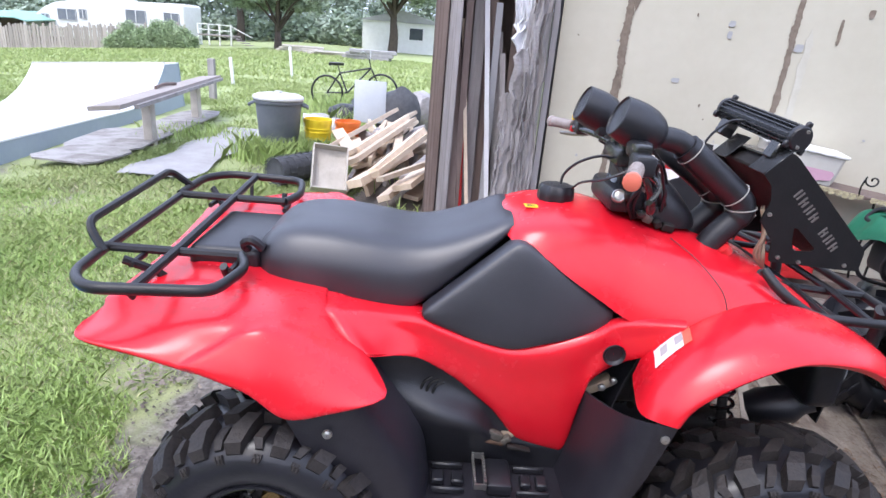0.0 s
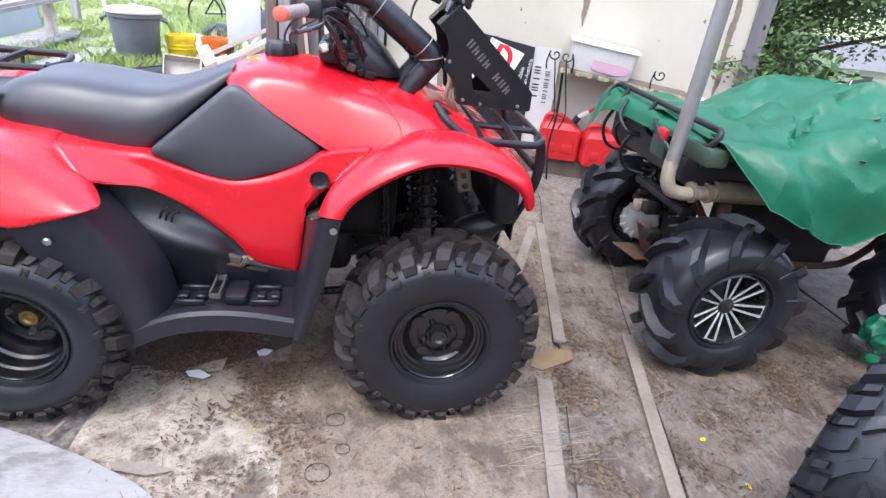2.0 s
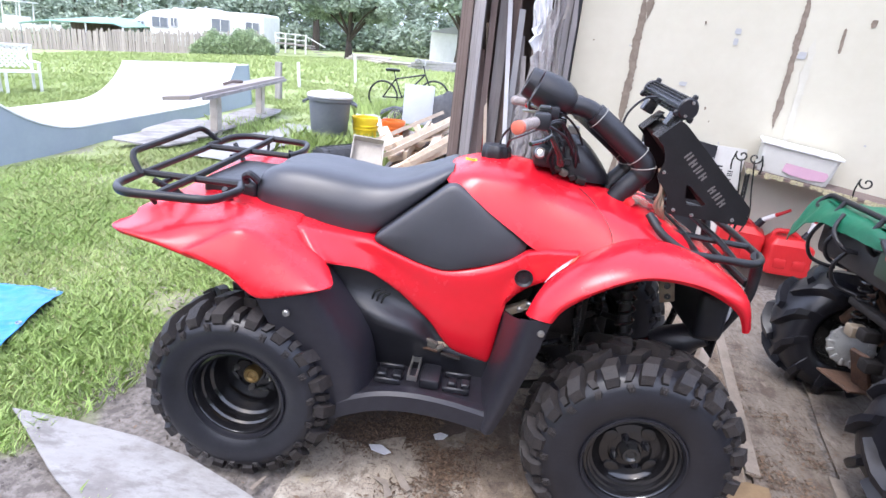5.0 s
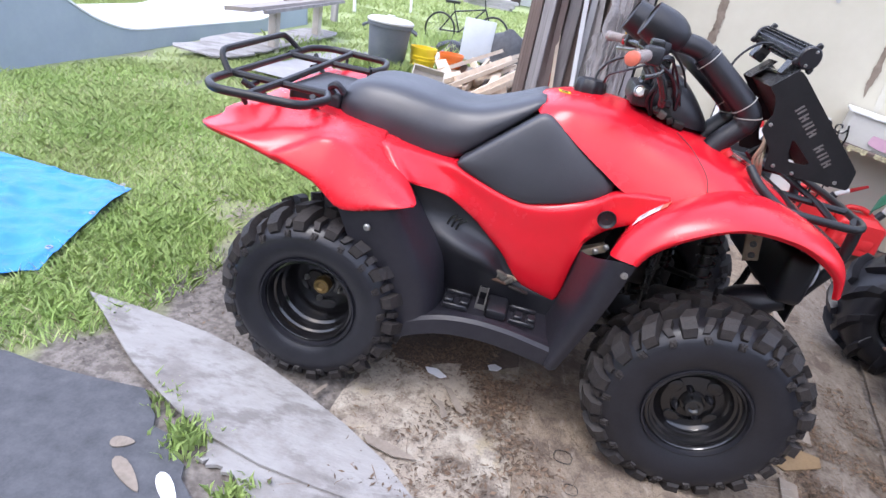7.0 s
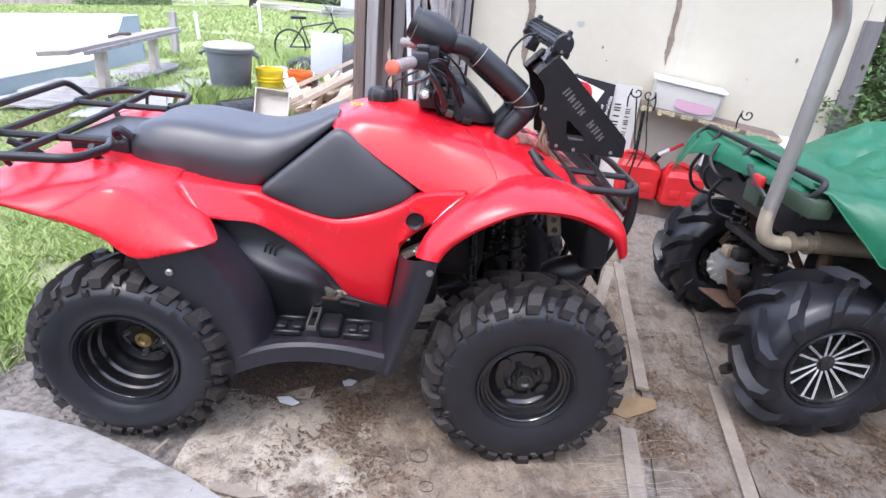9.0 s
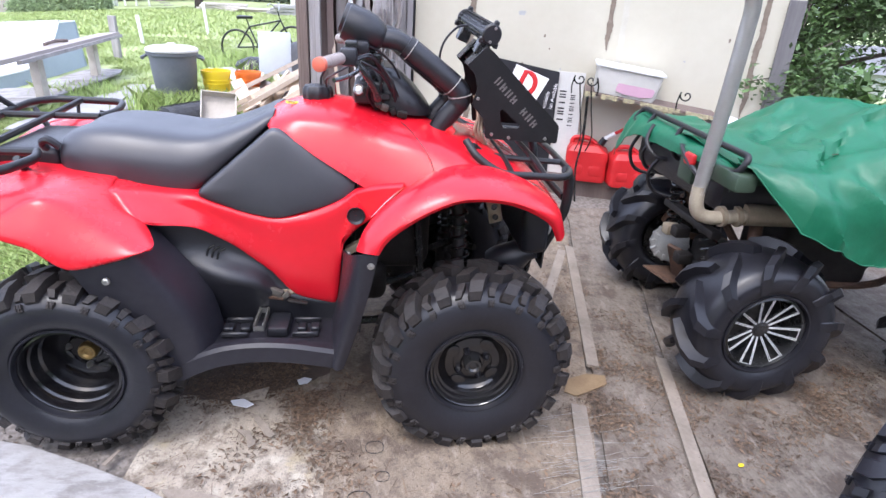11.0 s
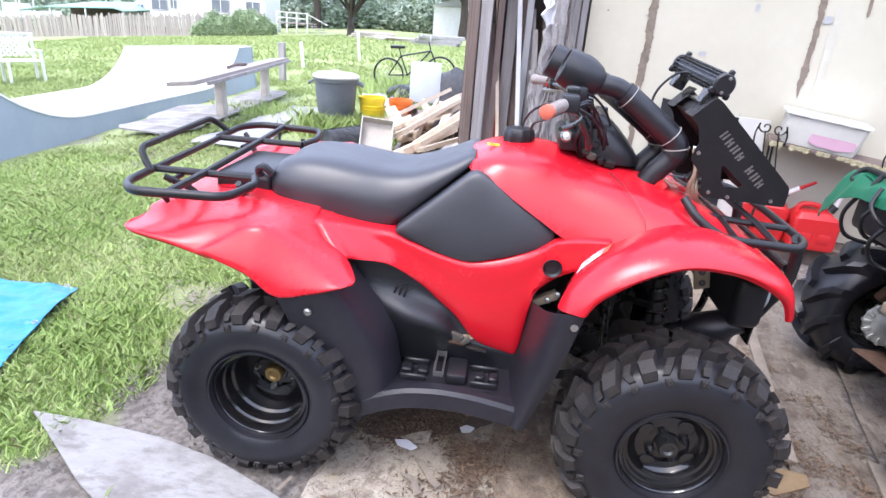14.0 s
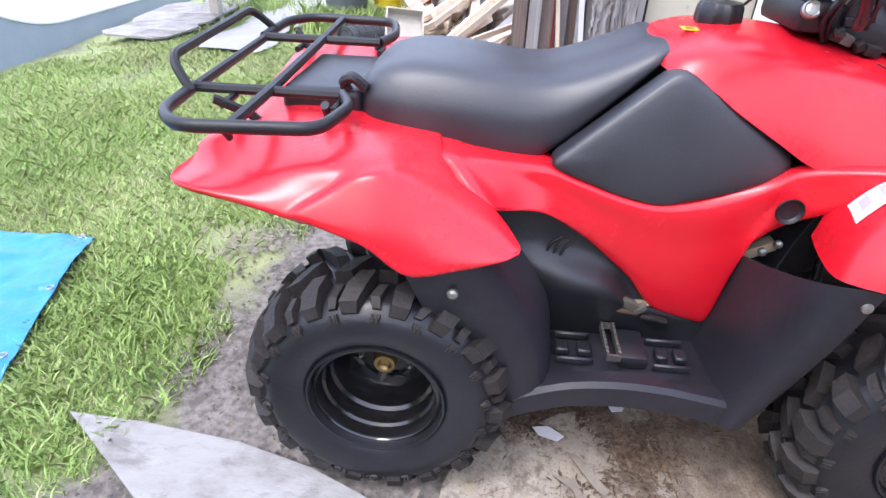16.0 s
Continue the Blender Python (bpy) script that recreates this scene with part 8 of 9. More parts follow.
    V = [bm.verts.new((x, y, 0.022 + 0.010 * math.sin((x + 1.5) * 2.1) ** 2)) for x, y in A]
    bmesh.ops.triangle_fill(bm, use_beauty=True, edges=[bm.edges.new((V[i], V[(i + 1) % len(V)])) for i in range(len(V))])
    bmesh.ops.solidify(bm, geom=bm.faces[:], thickness=0.008)
    bb = solo("bowed_board", bm, PLYWHITE, "bleached bowed veneer board lying on the ground", "board", smooth=20)
    sheet([(-0.72, -0.90), (-0.12, -0.955), (0.0, -1.25), (-0.35, -1.5), (-0.47, -1.12), (-0.60, -1.00), (-0.70, -0.995)], 0.006, PLYWHITE, "bleached plywood offcut on the ground", 0.02)
    sheet([(-1.95, -0.84), (-1.02, -0.80), (-0.74, -1.02), (-0.50, -1.20), (-0.45, -2.2), (-2.0, -2.2)], 0.004, SLATE, "dark grey rubber mat on the ground", 0.02)
    for x, y, a, mt in ((-0.850, -1.10, -32, BATTEN), (-0.720, -1.115, -42, STICK), (-0.93, -1.01, 20, BATTEN)):
        bm = BM()
        plate(bm, [(0.072 * c, 0.019 * sn * (1 - 0.4 * c)) for c, sn in [(math.cos(2 * math.pi * k / 14), math.sin(2 * math.pi * k / 14)) for k in range(14)]], 0.003)
        solo("scrap", bm, mt, "leaf-shaped wood chip lying on the mat", "scrap", pose(x, y, 0.018, 1, 1, a) @ Matrix.Diagonal((0.45 if a > 0 else 1.0, 1, 1, 1)), "scraps on the floor")
    bm = BM()
    tarp_sheet(bm, [[(-3.4, -0.9, 0.03), (-2.7, -1.1, 0.04), (-2.25, -0.95, 0.04), (-1.84, -0.55, 0.02)], [(-3.4, -0.5, 0.06), (-2.8, -0.6, 0.08), (-2.3, -0.55, 0.06), (-1.93, -0.32, 0.025)], [(-3.4, -0.05, 0.05), (-2.85, -0.1, 0.09), (-2.4, -0.12, 0.06), (-2.03, -0.06, 0.03)], [(-3.3, 0.22, 0.02), (-2.8, 0.22, 0.04), (-2.5, 0.24, 0.03), (-2.16, 0.30, 0.015)]], 5, 0.040, 9, 30, 30)
    bt = solo("tarp", bm, BLUETARP, "crumpled bright blue tarp lying on the grass", "tarp", PARKED.inverted() @ pose(-0.06, -0.20, 0), smooth=30)
    for x, y in ((-1.90, -0.44), (-2.02, -0.10), (-2.16, 0.24)):
        bm = BM()
        tube(bm, [(0.012 * math.cos(q), 0.012 * math.sin(q), 0) for q in [2 * math.pi * j / 14 for j in range(14)]], 0.003, 6, True)
        part("eyelet", bm, STEEL, bt, "small metal eyelet", 40, pose(x, y, 0.055))
    for x, y, a in ((1.56, -0.72, 20), (1.60, -0.92, 100), (1.30, -1.05, 50), (0.85, -0.98, 10)):
        bm = BM()
        plate(bm, [(0.013 * math.cos(q), 0.007 * math.sin(q)) for q in [2 * math.pi * j / 9 for j in range(9)]], 0.001)
        solo("yellow_leaf", bm, YELLOW, "small fallen yellow leaf on the boards", "leaf", pose(x, y, 0.021, 4, 3, a), "yellow leaves on the floor")


SITE = PARKED
floor_sheets()
SITE = Matrix.Identity(4)


# ---- the distance ----
def at(x, y, dz=0.0, turn=0.0):
    return pose(x, y, lie(x, y) + dz, 0, 0, turn)


def far_caravan():
    c = thing("motor_home", "long white motor home with dark windows behind a fence", "motor home", at(-24.7, 36.3, -0.2))
    L = 5.0
    bm = BM()
    out = [(-5.7, 0.45), (-5.7, 1.25), (-5.2, 1.60), (-4.3, 2.25), (-3.6, 2.58), (-2.4, 2.78), (0.0, 2.95), (4.85, 3.1), (5.0, 2.98), (5.0, 0.45)]
    plate(bm, out, 2.4, pose(0, 2.4, 0, 90, 0, 0), 0.08)
    part("body", bm, WHITEPL, c, "white body", 30)
    for x0, x1, z0, z1 in [(-3.35, -2.2, 1.6, 2.2), (-1.9, -1.5, 1.75, 2.25), (1.2, 2.45, 1.74, 2.47), (3.72, 4.63, 1.74, 2.47), (-4.5, -4.05, 1.2, 1.8)]:
        bm = BM()
        box(bm, (x0, -0.05, z0), (x1, 0.02, z1), 0.02)
        w = part("window", bm, FARPANE, c, "dark window")
        bm = BM()
        box(bm, ((x0 + x1) / 2 - 0.02, -0.06, z0), ((x0 + x1) / 2 + 0.02, -0.03, z1))
        part("mullion", bm, WHITEPL, w)
        bm = BM()
        for a in (x0 - 0.05, x1):
            box(bm, (a, -0.07, z0 - 0.05), (a + 0.05, -0.02, z1 + 0.05))
        for a in (z0 - 0.05, z1):
            box(bm, (x0, -0.068, a), (x1, -0.02, a + 0.05))
        part("window_frame", bm, WALLGREY, w)
    for x, wd, z in ((-0.4, 1.5, 2.93), (-2.2, 0.7, 2.76)):
        bm = BM()
        box(bm, (x, 0.6, z - 0.1), (x + wd, 1.6, z + 0.18), 0.06, None, 2)
        part("roof_vent", bm, WHITEPL, c)
    for x in (-3.6, 3.0):
        bm = BM()
        revolve(bm, [(0.001, 0), (0.42, 0), (0.45, 0.15), (0.42, 0.3), (0.001, 0.3)], 24, pose(x, 0.35, 0.45, 90, 0, 0))
        part("wheel", bm, RUBBER, c)
    d = thing("deck", "white wooden deck with stairs beside the motor home", "deck", at(-17.3, 36.3) @ Matrix.Diagonal((1, 1, 0.74, 1)))
    bm = BM()
    box(bm, (-1.6, 0, 0.75), (0.6, 1.6, 0.85))
    part("platform", bm, FENCE, d)
    for x in (-1.6, -0.9, -0.2, 0.55):
        bm = BM()
        box(bm, (x, 0, 0), (x + 0.09, 0.09, 1.75))
        part("post", bm, WHITEPL, d)
    for z in (1.2, 1.65):
        bm = BM()
        box(bm, (-1.6, 0.01, z), (0.6, 0.06, z + 0.08))
        part("rail", bm, WHITEPL, d)
    for k in range(5):
        bm = BM()
        box(bm, (0.6 + 0.28 * k, 0.1, 0.62 - 0.15 * k), (0.90 + 0.28 * k, 1.0, 0.67 - 0.15 * k))
        part("step", bm, FENCE, d)
    bm = BM()
    plank(bm, (0.6, 0.05, 1.65), (2.0, 0.05, 0.85), 0.07, 0.05)
    part("stair_rail", bm, WHITEPL, d)


far_caravan()


def carport():
    c = thing("carport", "carport with a green metal roof", "carport", at(-32.4, 34.8) @ Matrix.Diagonal((1, 1, 0.78, 1)))
    bm = BM()
    loft(bm, [[(-4.0, -1.2, 1.75), (-2.0, -1.2, 2.2), (3.4, -1.2, 2.55), (4.2, -1.2, 2.35)], [(-4.2, 3.5, 2.1), (-2.0, 3.5, 2.8), (3.0, 3.5, 3.1), (4.0, 3.5, 2.6)]], thick=0.08)
    part("roof", bm, ROOFGREEN, c, "green metal roof", 30)
    for x, z in ((-3.9, 1.75), (-1.5, 2.2), (1.2, 2.4), (4.0, 2.35)):
        bm = BM()
        rod(bm, (x, -1.1, -0.1), (x, -1.1, z), 0.06, 8)
        part("post", bm, WHITEPL, c)
    # the shade under the roof is given by this wall's dark wood
    bm = BM()
    box(bm, (-3.8, 3.2, 0), (3.9, 3.3, 2.5))
    part("back_wall", bm, DARKWOOD, c, "back wall whose dark colour stands for shade")
    b = thing("boat", "white motor boat on a trailer", "boat", at(-40.0, 37.5))
    bm = BM()
    rows = []
    for x, w, z0, z1 in [(-3.2, 0.9, 0.6, 1.5), (-1, 1.1, 0.5, 1.5), (1.5, 1.0, 0.55, 1.7), (3.2, 0.3, 0.9, 1.9)]:
        rows.append([(x, -w, z1), (x, -w * 0.8, (z0 + z1) / 2), (x, 0, z0), (x, w * 0.8, (z0 + z1) / 2), (x, w, z1)])
    loft(bm, across(rows, 2, 4), thick=0.05)
    part("hull", bm, WHITEPL, b, "white hull")
    bm = BM()
    box(bm, (-1.0, -0.6, 1.4), (0.4, 0.6, 2.2), 0.1)
    part("console", bm, WHITEPL, b)
    bm = BM()
    for x in (-1.0, 0.5):
        for y in (-0.6, 0.6):
            rod(bm, (x, y, 1.5), (x + 0.1, y, 3.2), 0.05, 6)
    box(bm, (-1.3, -0.8, 3.2), (0.9, 0.8, 3.28))
    part("t_top", bm, WHITEPL, b, "white canopy frame")
    v = thing("car", "pale blue-grey car parked far off", "car", at(-46.0, 36.0))
    bm = BM()
    rows = []
    for x, z0, z1, w in [(-2.2, 0.4, 0.8, 0.75), (-1.7, 0.3, 1.0, 0.85), (-0.9, 0.3, 1.4, 0.85), (0.6, 0.3, 1.42, 0.85), (1.4, 0.3, 1.0, 0.85), (2.2, 0.35, 0.85, 0.75)]:
        rows.append([(x, -w, z0), (x, -w, (z0 + z1) / 2), (x, -w * 0.8, z1), (x, w * 0.8, z1), (x, w, (z0 + z1) / 2), (x, w, z0)])
    loft(bm, across(rows, 2, 3), thick=0.03)
    part("body", bm, RAMPSIDE, v)


carport()


def fence_and_hedge():
    f = thing("fence", "grey weathered board fence across the far lawn", "fence", pose(0, 0, 0))
    bm0 = BM()
    plate(bm0, [(-0.07, -0.2), (0.07, -0.2), (0.07, 1.62), (0.0, 1.70), (-0.07, 1.62)], 0.03, pose(0, 0, 0, 90, 0, 0))
    me = finish(bm0, "board", FENCE, 30)
    rng = random.Random(5)
    for k in range(118):
        x = -37.5 + 0.165 * k
        ob = new("board", me)
        ob.parent = f
        ob.matrix_basis = pose(x, 33.2 + 0.03 * rng.random(), lie(x, 33) - 0.05 + 0.08 * rng.random(), rng.uniform(-2, 2), rng.uniform(-2, 2), 0) @ Matrix.Diagonal((1, 1, rng.uniform(0.72, 0.86), 1))
    for z in (0.35, 1.05):
        bm = BM()
        plank(bm, (-37.5, 33.3, lie(-37.5, 33) + z), (-18.0, 33.3, lie(-18, 33) + z), 0.09, 0.04)
        part("rail", bm, FENCE, f)
    rng = np.random.default_rng(4)
    n = 42000
    x = rng.uniform(-22.6, -17.3, n)
    top = 1.22 + 0.20 * np.sin(x * 1.3) + 0.16 * np.sin(x * 2.9 + 1) + 0.16 * np.sin(x * 7.3) - 0.3 * np.clip((x + 19.5) / 2, 0, 1) + 0.25 * rng.normal(size=n) * 0.5
    top *= np.clip((x + 22.6) / 1.3, 0.25, 1) ** 0.6 * np.clip((-17.3 - x) / 0.9, 0.3, 1) ** 0.5
    z = top * rng.uniform(0, 1, n) ** 0.7
    y = 32.7 + rng.normal(0, 0.28, n)
    base = np.array([lie(a, 33) for a in x])
    v, fc = leaf_cloud(rng, np.stack([x, y, base + z], 1), 0.065)
    cloud("hedge", v, fc, HEDGE, None, "overgrown green hedge of vines on the fence", "hedge")


fence_and_hedge()


def big_tree(name, x, y, trunk_h, trunk_r, crown_z, crown_r, crown_h, leaves, size, seed, label, material=None, bare=0.35):
    rng = np.random.default_rng(seed)
    t = thing(name, label, "tree", at(x, y))
    bm = BM()
    tube(bm, smooth_line([(0, 0, -0.2), (0.03 * trunk_h, 0, trunk_h * 0.5), (0.0, 0.05, trunk_h), (0.1, 0.0, crown_z)], 4), [trunk_r * (1.25 - 0.75 * i / 12) for i in range(13)], 12)
    limbs = []
    for k in range(9):
        a = 2 * math.pi * k / 9 + rng.uniform(-0.3, 0.3)
        e = Vector((math.cos(a) * crown_r * rng.uniform(0.5, 0.85), math.sin(a) * crown_r * rng.uniform(0.5, 0.85), crown_z + crown_h * rng.uniform(-0.25, 0.35)))
        s = Vector((0.05, 0, trunk_h * rng.uniform(0.85, 1.15)))
        mid = s.lerp(e, 0.5) + Vector((0, 0, 0.12 * crown_h))
        line = smooth_line([s, mid, e], 5)
        tube(bm, line, [trunk_r * 0.42 * (1 - 0.85 * i / (len(line) - 1)) for i in range(len(line))], 7)
        limbs.append((s, mid, e))
    part("trunk", bm, TREEBARK, t, "dark trunk and limbs", 60)
    nc = 60
    d = rng.normal(size=(nc, 3))
    d /= np.linalg.norm(d, axis=1)[:, None]
    rad = rng.uniform(0.45, 1.0, (nc, 1)) ** 0.6
    cc = d * rad * np.array([crown_r, crown_r, crown_h]) * 0.86
    cc[:, 2] = np.where(cc[:, 2] < -crown_h * bare, cc[:, 2] * 0.5, cc[:, 2])
    cc += np.array([0, 0, crown_z])
    cs = rng.uniform(0.14, 0.30, nc) * crown_r
    pick = rng.integers(0, nc, leaves)
    off = rng.normal(size=(leaves, 3))
    off /= np.linalg.norm(off, axis=1)[:, None]
    off *= rng.uniform(0.4, 1.0, (leaves, 1))
    pts = cc[pick] + off * cs[pick][:, None] * np.array([1, 1, 0.75])
    v, f = leaf_cloud(rng, pts, size)
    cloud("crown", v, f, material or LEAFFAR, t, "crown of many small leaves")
    return t


big_tree("tree", -12.5, 33.0, 1.1, 0.20, 3.3, 3.5, 2.6, 46000, 0.13, 1, "broad shade tree with a dark trunk on the far lawn")
big_tree("tree", -7.0, 41.0, 2.5, 0.3, 5.2, 4.2, 3.4, 16000, 0.2, 2, "leafy tree behind the far lawn")
big_tree("tree", -20.5, 47.0, 3, 0.3, 5.5, 4.0, 3.6, 14000, 0.22, 3, "leafy tree behind the motor home")


def tree_line():
    rng = np.random.default_rng(9)
    P = []
    for k in range(70):
        x = -95 + 1.75 * k + rng.uniform(-0.8, 0.8)
        y = 56 + rng.uniform(-5, 9) + 0.12 * abs(x + 30)
        h = rng.uniform(5.0, 8.0) if x < -28 else rng.uniform(6.5, 10.5)
        m = 1900
        d = rng.normal(size=(m, 3))
        d /= np.linalg.norm(d, axis=1)[:, None]
        d *= rng.uniform(0.55, 1.0, (m, 1))
        lobes = 1 + 0.25 * np.sin(d[:, :1] * 5 + k) + 0.2 * np.sin(d[:, 2:] * 7 + k * 2)
        P.append(d * lobes * np.array([2.6, 2.2, h * 0.5]) + np.array([x, y, lie(max(x, -60), 50) + h * 0.5]))
    for k in range(120):
        x = -85 + 1.1 * k + rng.uniform(-0.5, 0.5)
        y = 50 + rng.uniform(-2, 3)
        h = rng.uniform(1.6, 3.4)
        m = 600
        d = rng.normal(size=(m, 3))
        d /= np.linalg.norm(d, axis=1)[:, None]
        d *= rng.uniform(0.45, 1.0, (m, 1))
        P.append(d * np.array([1.7, 1.2, h * 0.55]) + np.array([x, y, lie(max(x, -60), 50) + h * 0.45]))
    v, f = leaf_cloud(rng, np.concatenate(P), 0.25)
    cloud("tree_line", v, f, LEAFFAR, None, "line of green woods behind the lawn, haze in its colour", "woods")
    bm = BM()
    for k in range(14):
        x = -62 + 3.1 * k + 1.3 * math.sin(k * 2.1)
        y = 60 + 2 * math.sin(k)
        rod(bm, (x, y, lie(max(x, -60), 50) - 0.2), (x + 0.3, y, 7.5 + 2 * math.sin(k * 3)), 0.16, 6)
    solo("pine_trunks", bm, TREEBARK, "tall thin pine trunks in the far woods", "tree trunks", kind="stuff")
    P = []
    for k in range(14):
        x = -62 + 3.1 * k + 1.3 * math.sin(k * 2.1)
        y = 60 + 2 * math.sin(k)
        top = 7.5 + 2 * math.sin(k * 3)
        d = rng.normal(size=(1000, 3)) * np.array([0.9, 0.9, 0.9])
        P.append(d + np.array([x + 0.3, y, top]))
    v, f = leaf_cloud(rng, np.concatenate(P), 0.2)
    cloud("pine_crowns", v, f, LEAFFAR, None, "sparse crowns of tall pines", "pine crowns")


tree_line()


def dark_belt_behind():
    """Leaf masses added out of view on the open side, to darken reflections."""
    rng = np.random.default_rng(21)
    P = []
    for k in range(60):
        a = math.radians(150 + 4.2 * k)
        r = rng.uniform(13, 17)
        x, y = 1.0 + r * math.cos(a) * 1.5, -3.0 + r * math.sin(a)
        if y > -8.0 and x < 8.0:
            continue
        h = rng.uniform(5.0, 7.5)
        d = rng.normal(size=(900, 3))
        d /= np.linalg.norm(d, axis=1)[:, None]
        d *= rng.uniform(0.5, 1.0, (900, 1))
        P.append(d * np.array([2.2, 2.0, h * 0.52]) + np.array([x, y, h * 0.48 - 0.3]))
    v, f = leaf_cloud(rng, np.concatenate(P), 0.34)
    cloud("woods", v, f, LEAF, None, "unseen leaf belt added to darken side reflections", "woods")


dark_belt_behind()


def far_clutter():
    # stacked boards and a shed roof beyond the bicycle
    for x, y, w, d, h, mt, lab in [(-8.2, 30.5, 3.2, 1.2, 0.07, POSTPALE, "grey stacked boards on the far lawn"), (-10.6, 30.8, 2.2, 0.8, 0.12, POSTPALE, "low grey pallet stack on the far lawn"), (-6.4, 29.0, 2.4, 1.0, 0.17, CONCRETE, "pale rubble heap on the far lawn")]:
        for k in range(3):
            bm = BM()
            box(bm, (-w / 2, -d / 2, 0.25 + k * h), (w / 2, d / 2, 0.25 + k * h + h), 0.02)
            solo("pallet", bm, mt, lab, "pallet", at(x + 0.15 * k, y, -0.25, 6 * k), "pallets on the far lawn")
    s = thing("shed", "pale shed with a low roof beyond the far lawn", "shed", at(-6.8, 44.0))
    bm = BM()
    box(bm, (-3, 0, 0), (3, 3, 2.2), 0.02)
    part("wall", bm, WHITEPL, s)
    bm = BM()
    plate(bm, [(-3.3, 2.15), (3.3, 2.15), (0.0, 3.0)], 3.4, pose(0, 3.2, 0, 90, 0, 0))
    part("roof", bm, WALLGREY, s, "", 30)
    bm = BM()
    box(bm, (0.6, -0.03, 1.0), (1.6, 0.02, 1.8))
    part("window", bm, WINDOWDK, s)
    # white house seen past the wall's corner
    h = thing("house", "low pale grey house with a shingle roof beyond the lawn", "house", pose(25.5, 30.0, -3.6, 0, 0, -14))
    bm = BM()
    box(bm, (-5.5, 0, 0), (6.5, 5, 2.3), 0.02)
    part("wall", bm, SIDING, h, "pale grey siding wall")
    bm = BM()
    plate(bm, [(-0.5, 2.25), (5.5, 2.25), (2.5, 3.6)], 12.8, Matrix(((0, 0, 1, -5.9), (1, 0, 0, 0), (0, 1, 0, 0), (0, 0, 0, 1))))
    part("roof", bm, SHINGLE, h, "grey shingle roof", 30)
    for x in (-3.5, 0.5, 3.6):
        bm = BM()
        box(bm, (x, -0.05, 0.9), (x + 1.0, 0.02, 1.9))
        w = part("window", bm, WINDOWDK, h, "dark window")
        bm = BM()
        box(bm, (x - 0.08, -0.04, 0.82), (x, 0.01, 1.98))
        part("window_frame", bm, WHITEPL, w)


far_clutter()


def near_tree():
    """The tree behind the wall's corner; its branches hang past it."""
    rng = np.random.default_rng(12)
    t = thing("tree", "leafy green tree with drooping branches beside the shed", "tree", pose(3.9, 3.4, 0))
    bm = BM()
    tube(bm, smooth_line([(0, 0, -0.1), (-0.1, 0, 0.9), (-0.05, 0.1, 1.8), (0.1, 0.1, 3.0), (0.2, 0, 4.4)], 4), [0.12 - 0.006 * i for i in range(17)], 12)
    twigs, sprays = [], []
    for k in range(84):
        a = rng.uniform(0, 2 * math.pi)
        z0 = rng.uniform(0.8, 4.0)
        L = rng.uniform(0.9, 2.3)
        s = Vector((0, 0.05, z0))
        e = s + Vector((math.cos(a) * L, math.sin(a) * L * 0.8, rng.uniform(-0.5, 0.8)))
        if e.y < -1.0:
            e.y = -1.0
        if e.x < -0.9 and e.y > -1.15:
            e.x = -0.75
        mid = s.lerp(e, 0.5) + Vector((0, 0, 0.18))
        line = smooth_line([s, mid, e], 6)
        tube(bm, line, [0.030 * (1 - 0.88 * i / (len(line) - 1)) for i in range(len(line))], 6)
        twigs.append(line)
    # boughs over the open side
    for k in range(34):
        a = rng.uniform(-0.9, 0.5)
        z0 = rng.uniform(1.5, 3.6)
        s = Vector((0, 0.05, z0))
        e = s + Vector((math.cos(a), math.sin(a) * 0.8, 0)) * rng.uniform(1.0, 2.6) + Vector((0, 0, rng.uniform(-0.2, 0.9)))
        line = smooth_line([s, s.lerp(e, 0.5) + Vector((0, 0, 0.18)), e], 6)
        tube(bm, line, [0.030 * (1 - 0.88 * i / (len(line) - 1)) for i in range(len(line))], 6)
        twigs.append(line)
    # low sprays in front of the corner
    for e in (Vector((-1.28, -1.50, 0.97)), Vector((-1.12, -1.52, 0.92)), Vector((-1.0, -1.50, 0.86)), Vector((-0.95, -1.46, 1.02)), Vector((-1.02, -1.48, 0.74)), Vector((-0.85, -1.48, 0.85)), Vector((-0.82, -1.44, 1.06)), Vector((-0.75, -1.42, 0.65)), Vector((-0.9, -1.45, 1.16))):
        s = Vector((-0.02, 0.0, 1.0))
        line = smooth_line([s, Vector((-0.35, -1.0, e.z + 0.1)), e], 8)
        tube(bm, line, [0.014 * (1 - 0.8 * i / (len(line) - 1)) for i in range(len(line))], 6)
        sprays.append(line[9:])
    part("trunk", bm, TREEBARK, t, "dark trunk and branches", 60)
    P = []
    for line in twigs:
        for q in range(900):
            p = line[int(len(line) * (0.25 + 0.75 * rng.random() ** 0.7)) - 1]
            c = (p.x + rng.normal(0, 0.15), p.y + rng.normal(0, 0.12), p.z + rng.normal(-0.03, 0.13))
            # the crown hangs high on its open side
            if c[2] < 1.05 + 0.25 * noise.noise((c[0] * 2, c[1] * 2, 0)) and c[0] > -0.62 + 0.2 * rng.random():
                continue
            P.append(c)
    for line in sprays:
        for q in range(150):
            p = line[int(len(line) * rng.random())]
            P.append((p.x + rng.normal(0, 0.055), p.y + rng.normal(0, 0.05), p.z + rng.normal(-0.01, 0.055)))
    v, f = leaf_cloud(rng, np.array(P), 0.029)
    cloud("crown", v, f, LEAF, t, "many small green leaves")


near_tree()


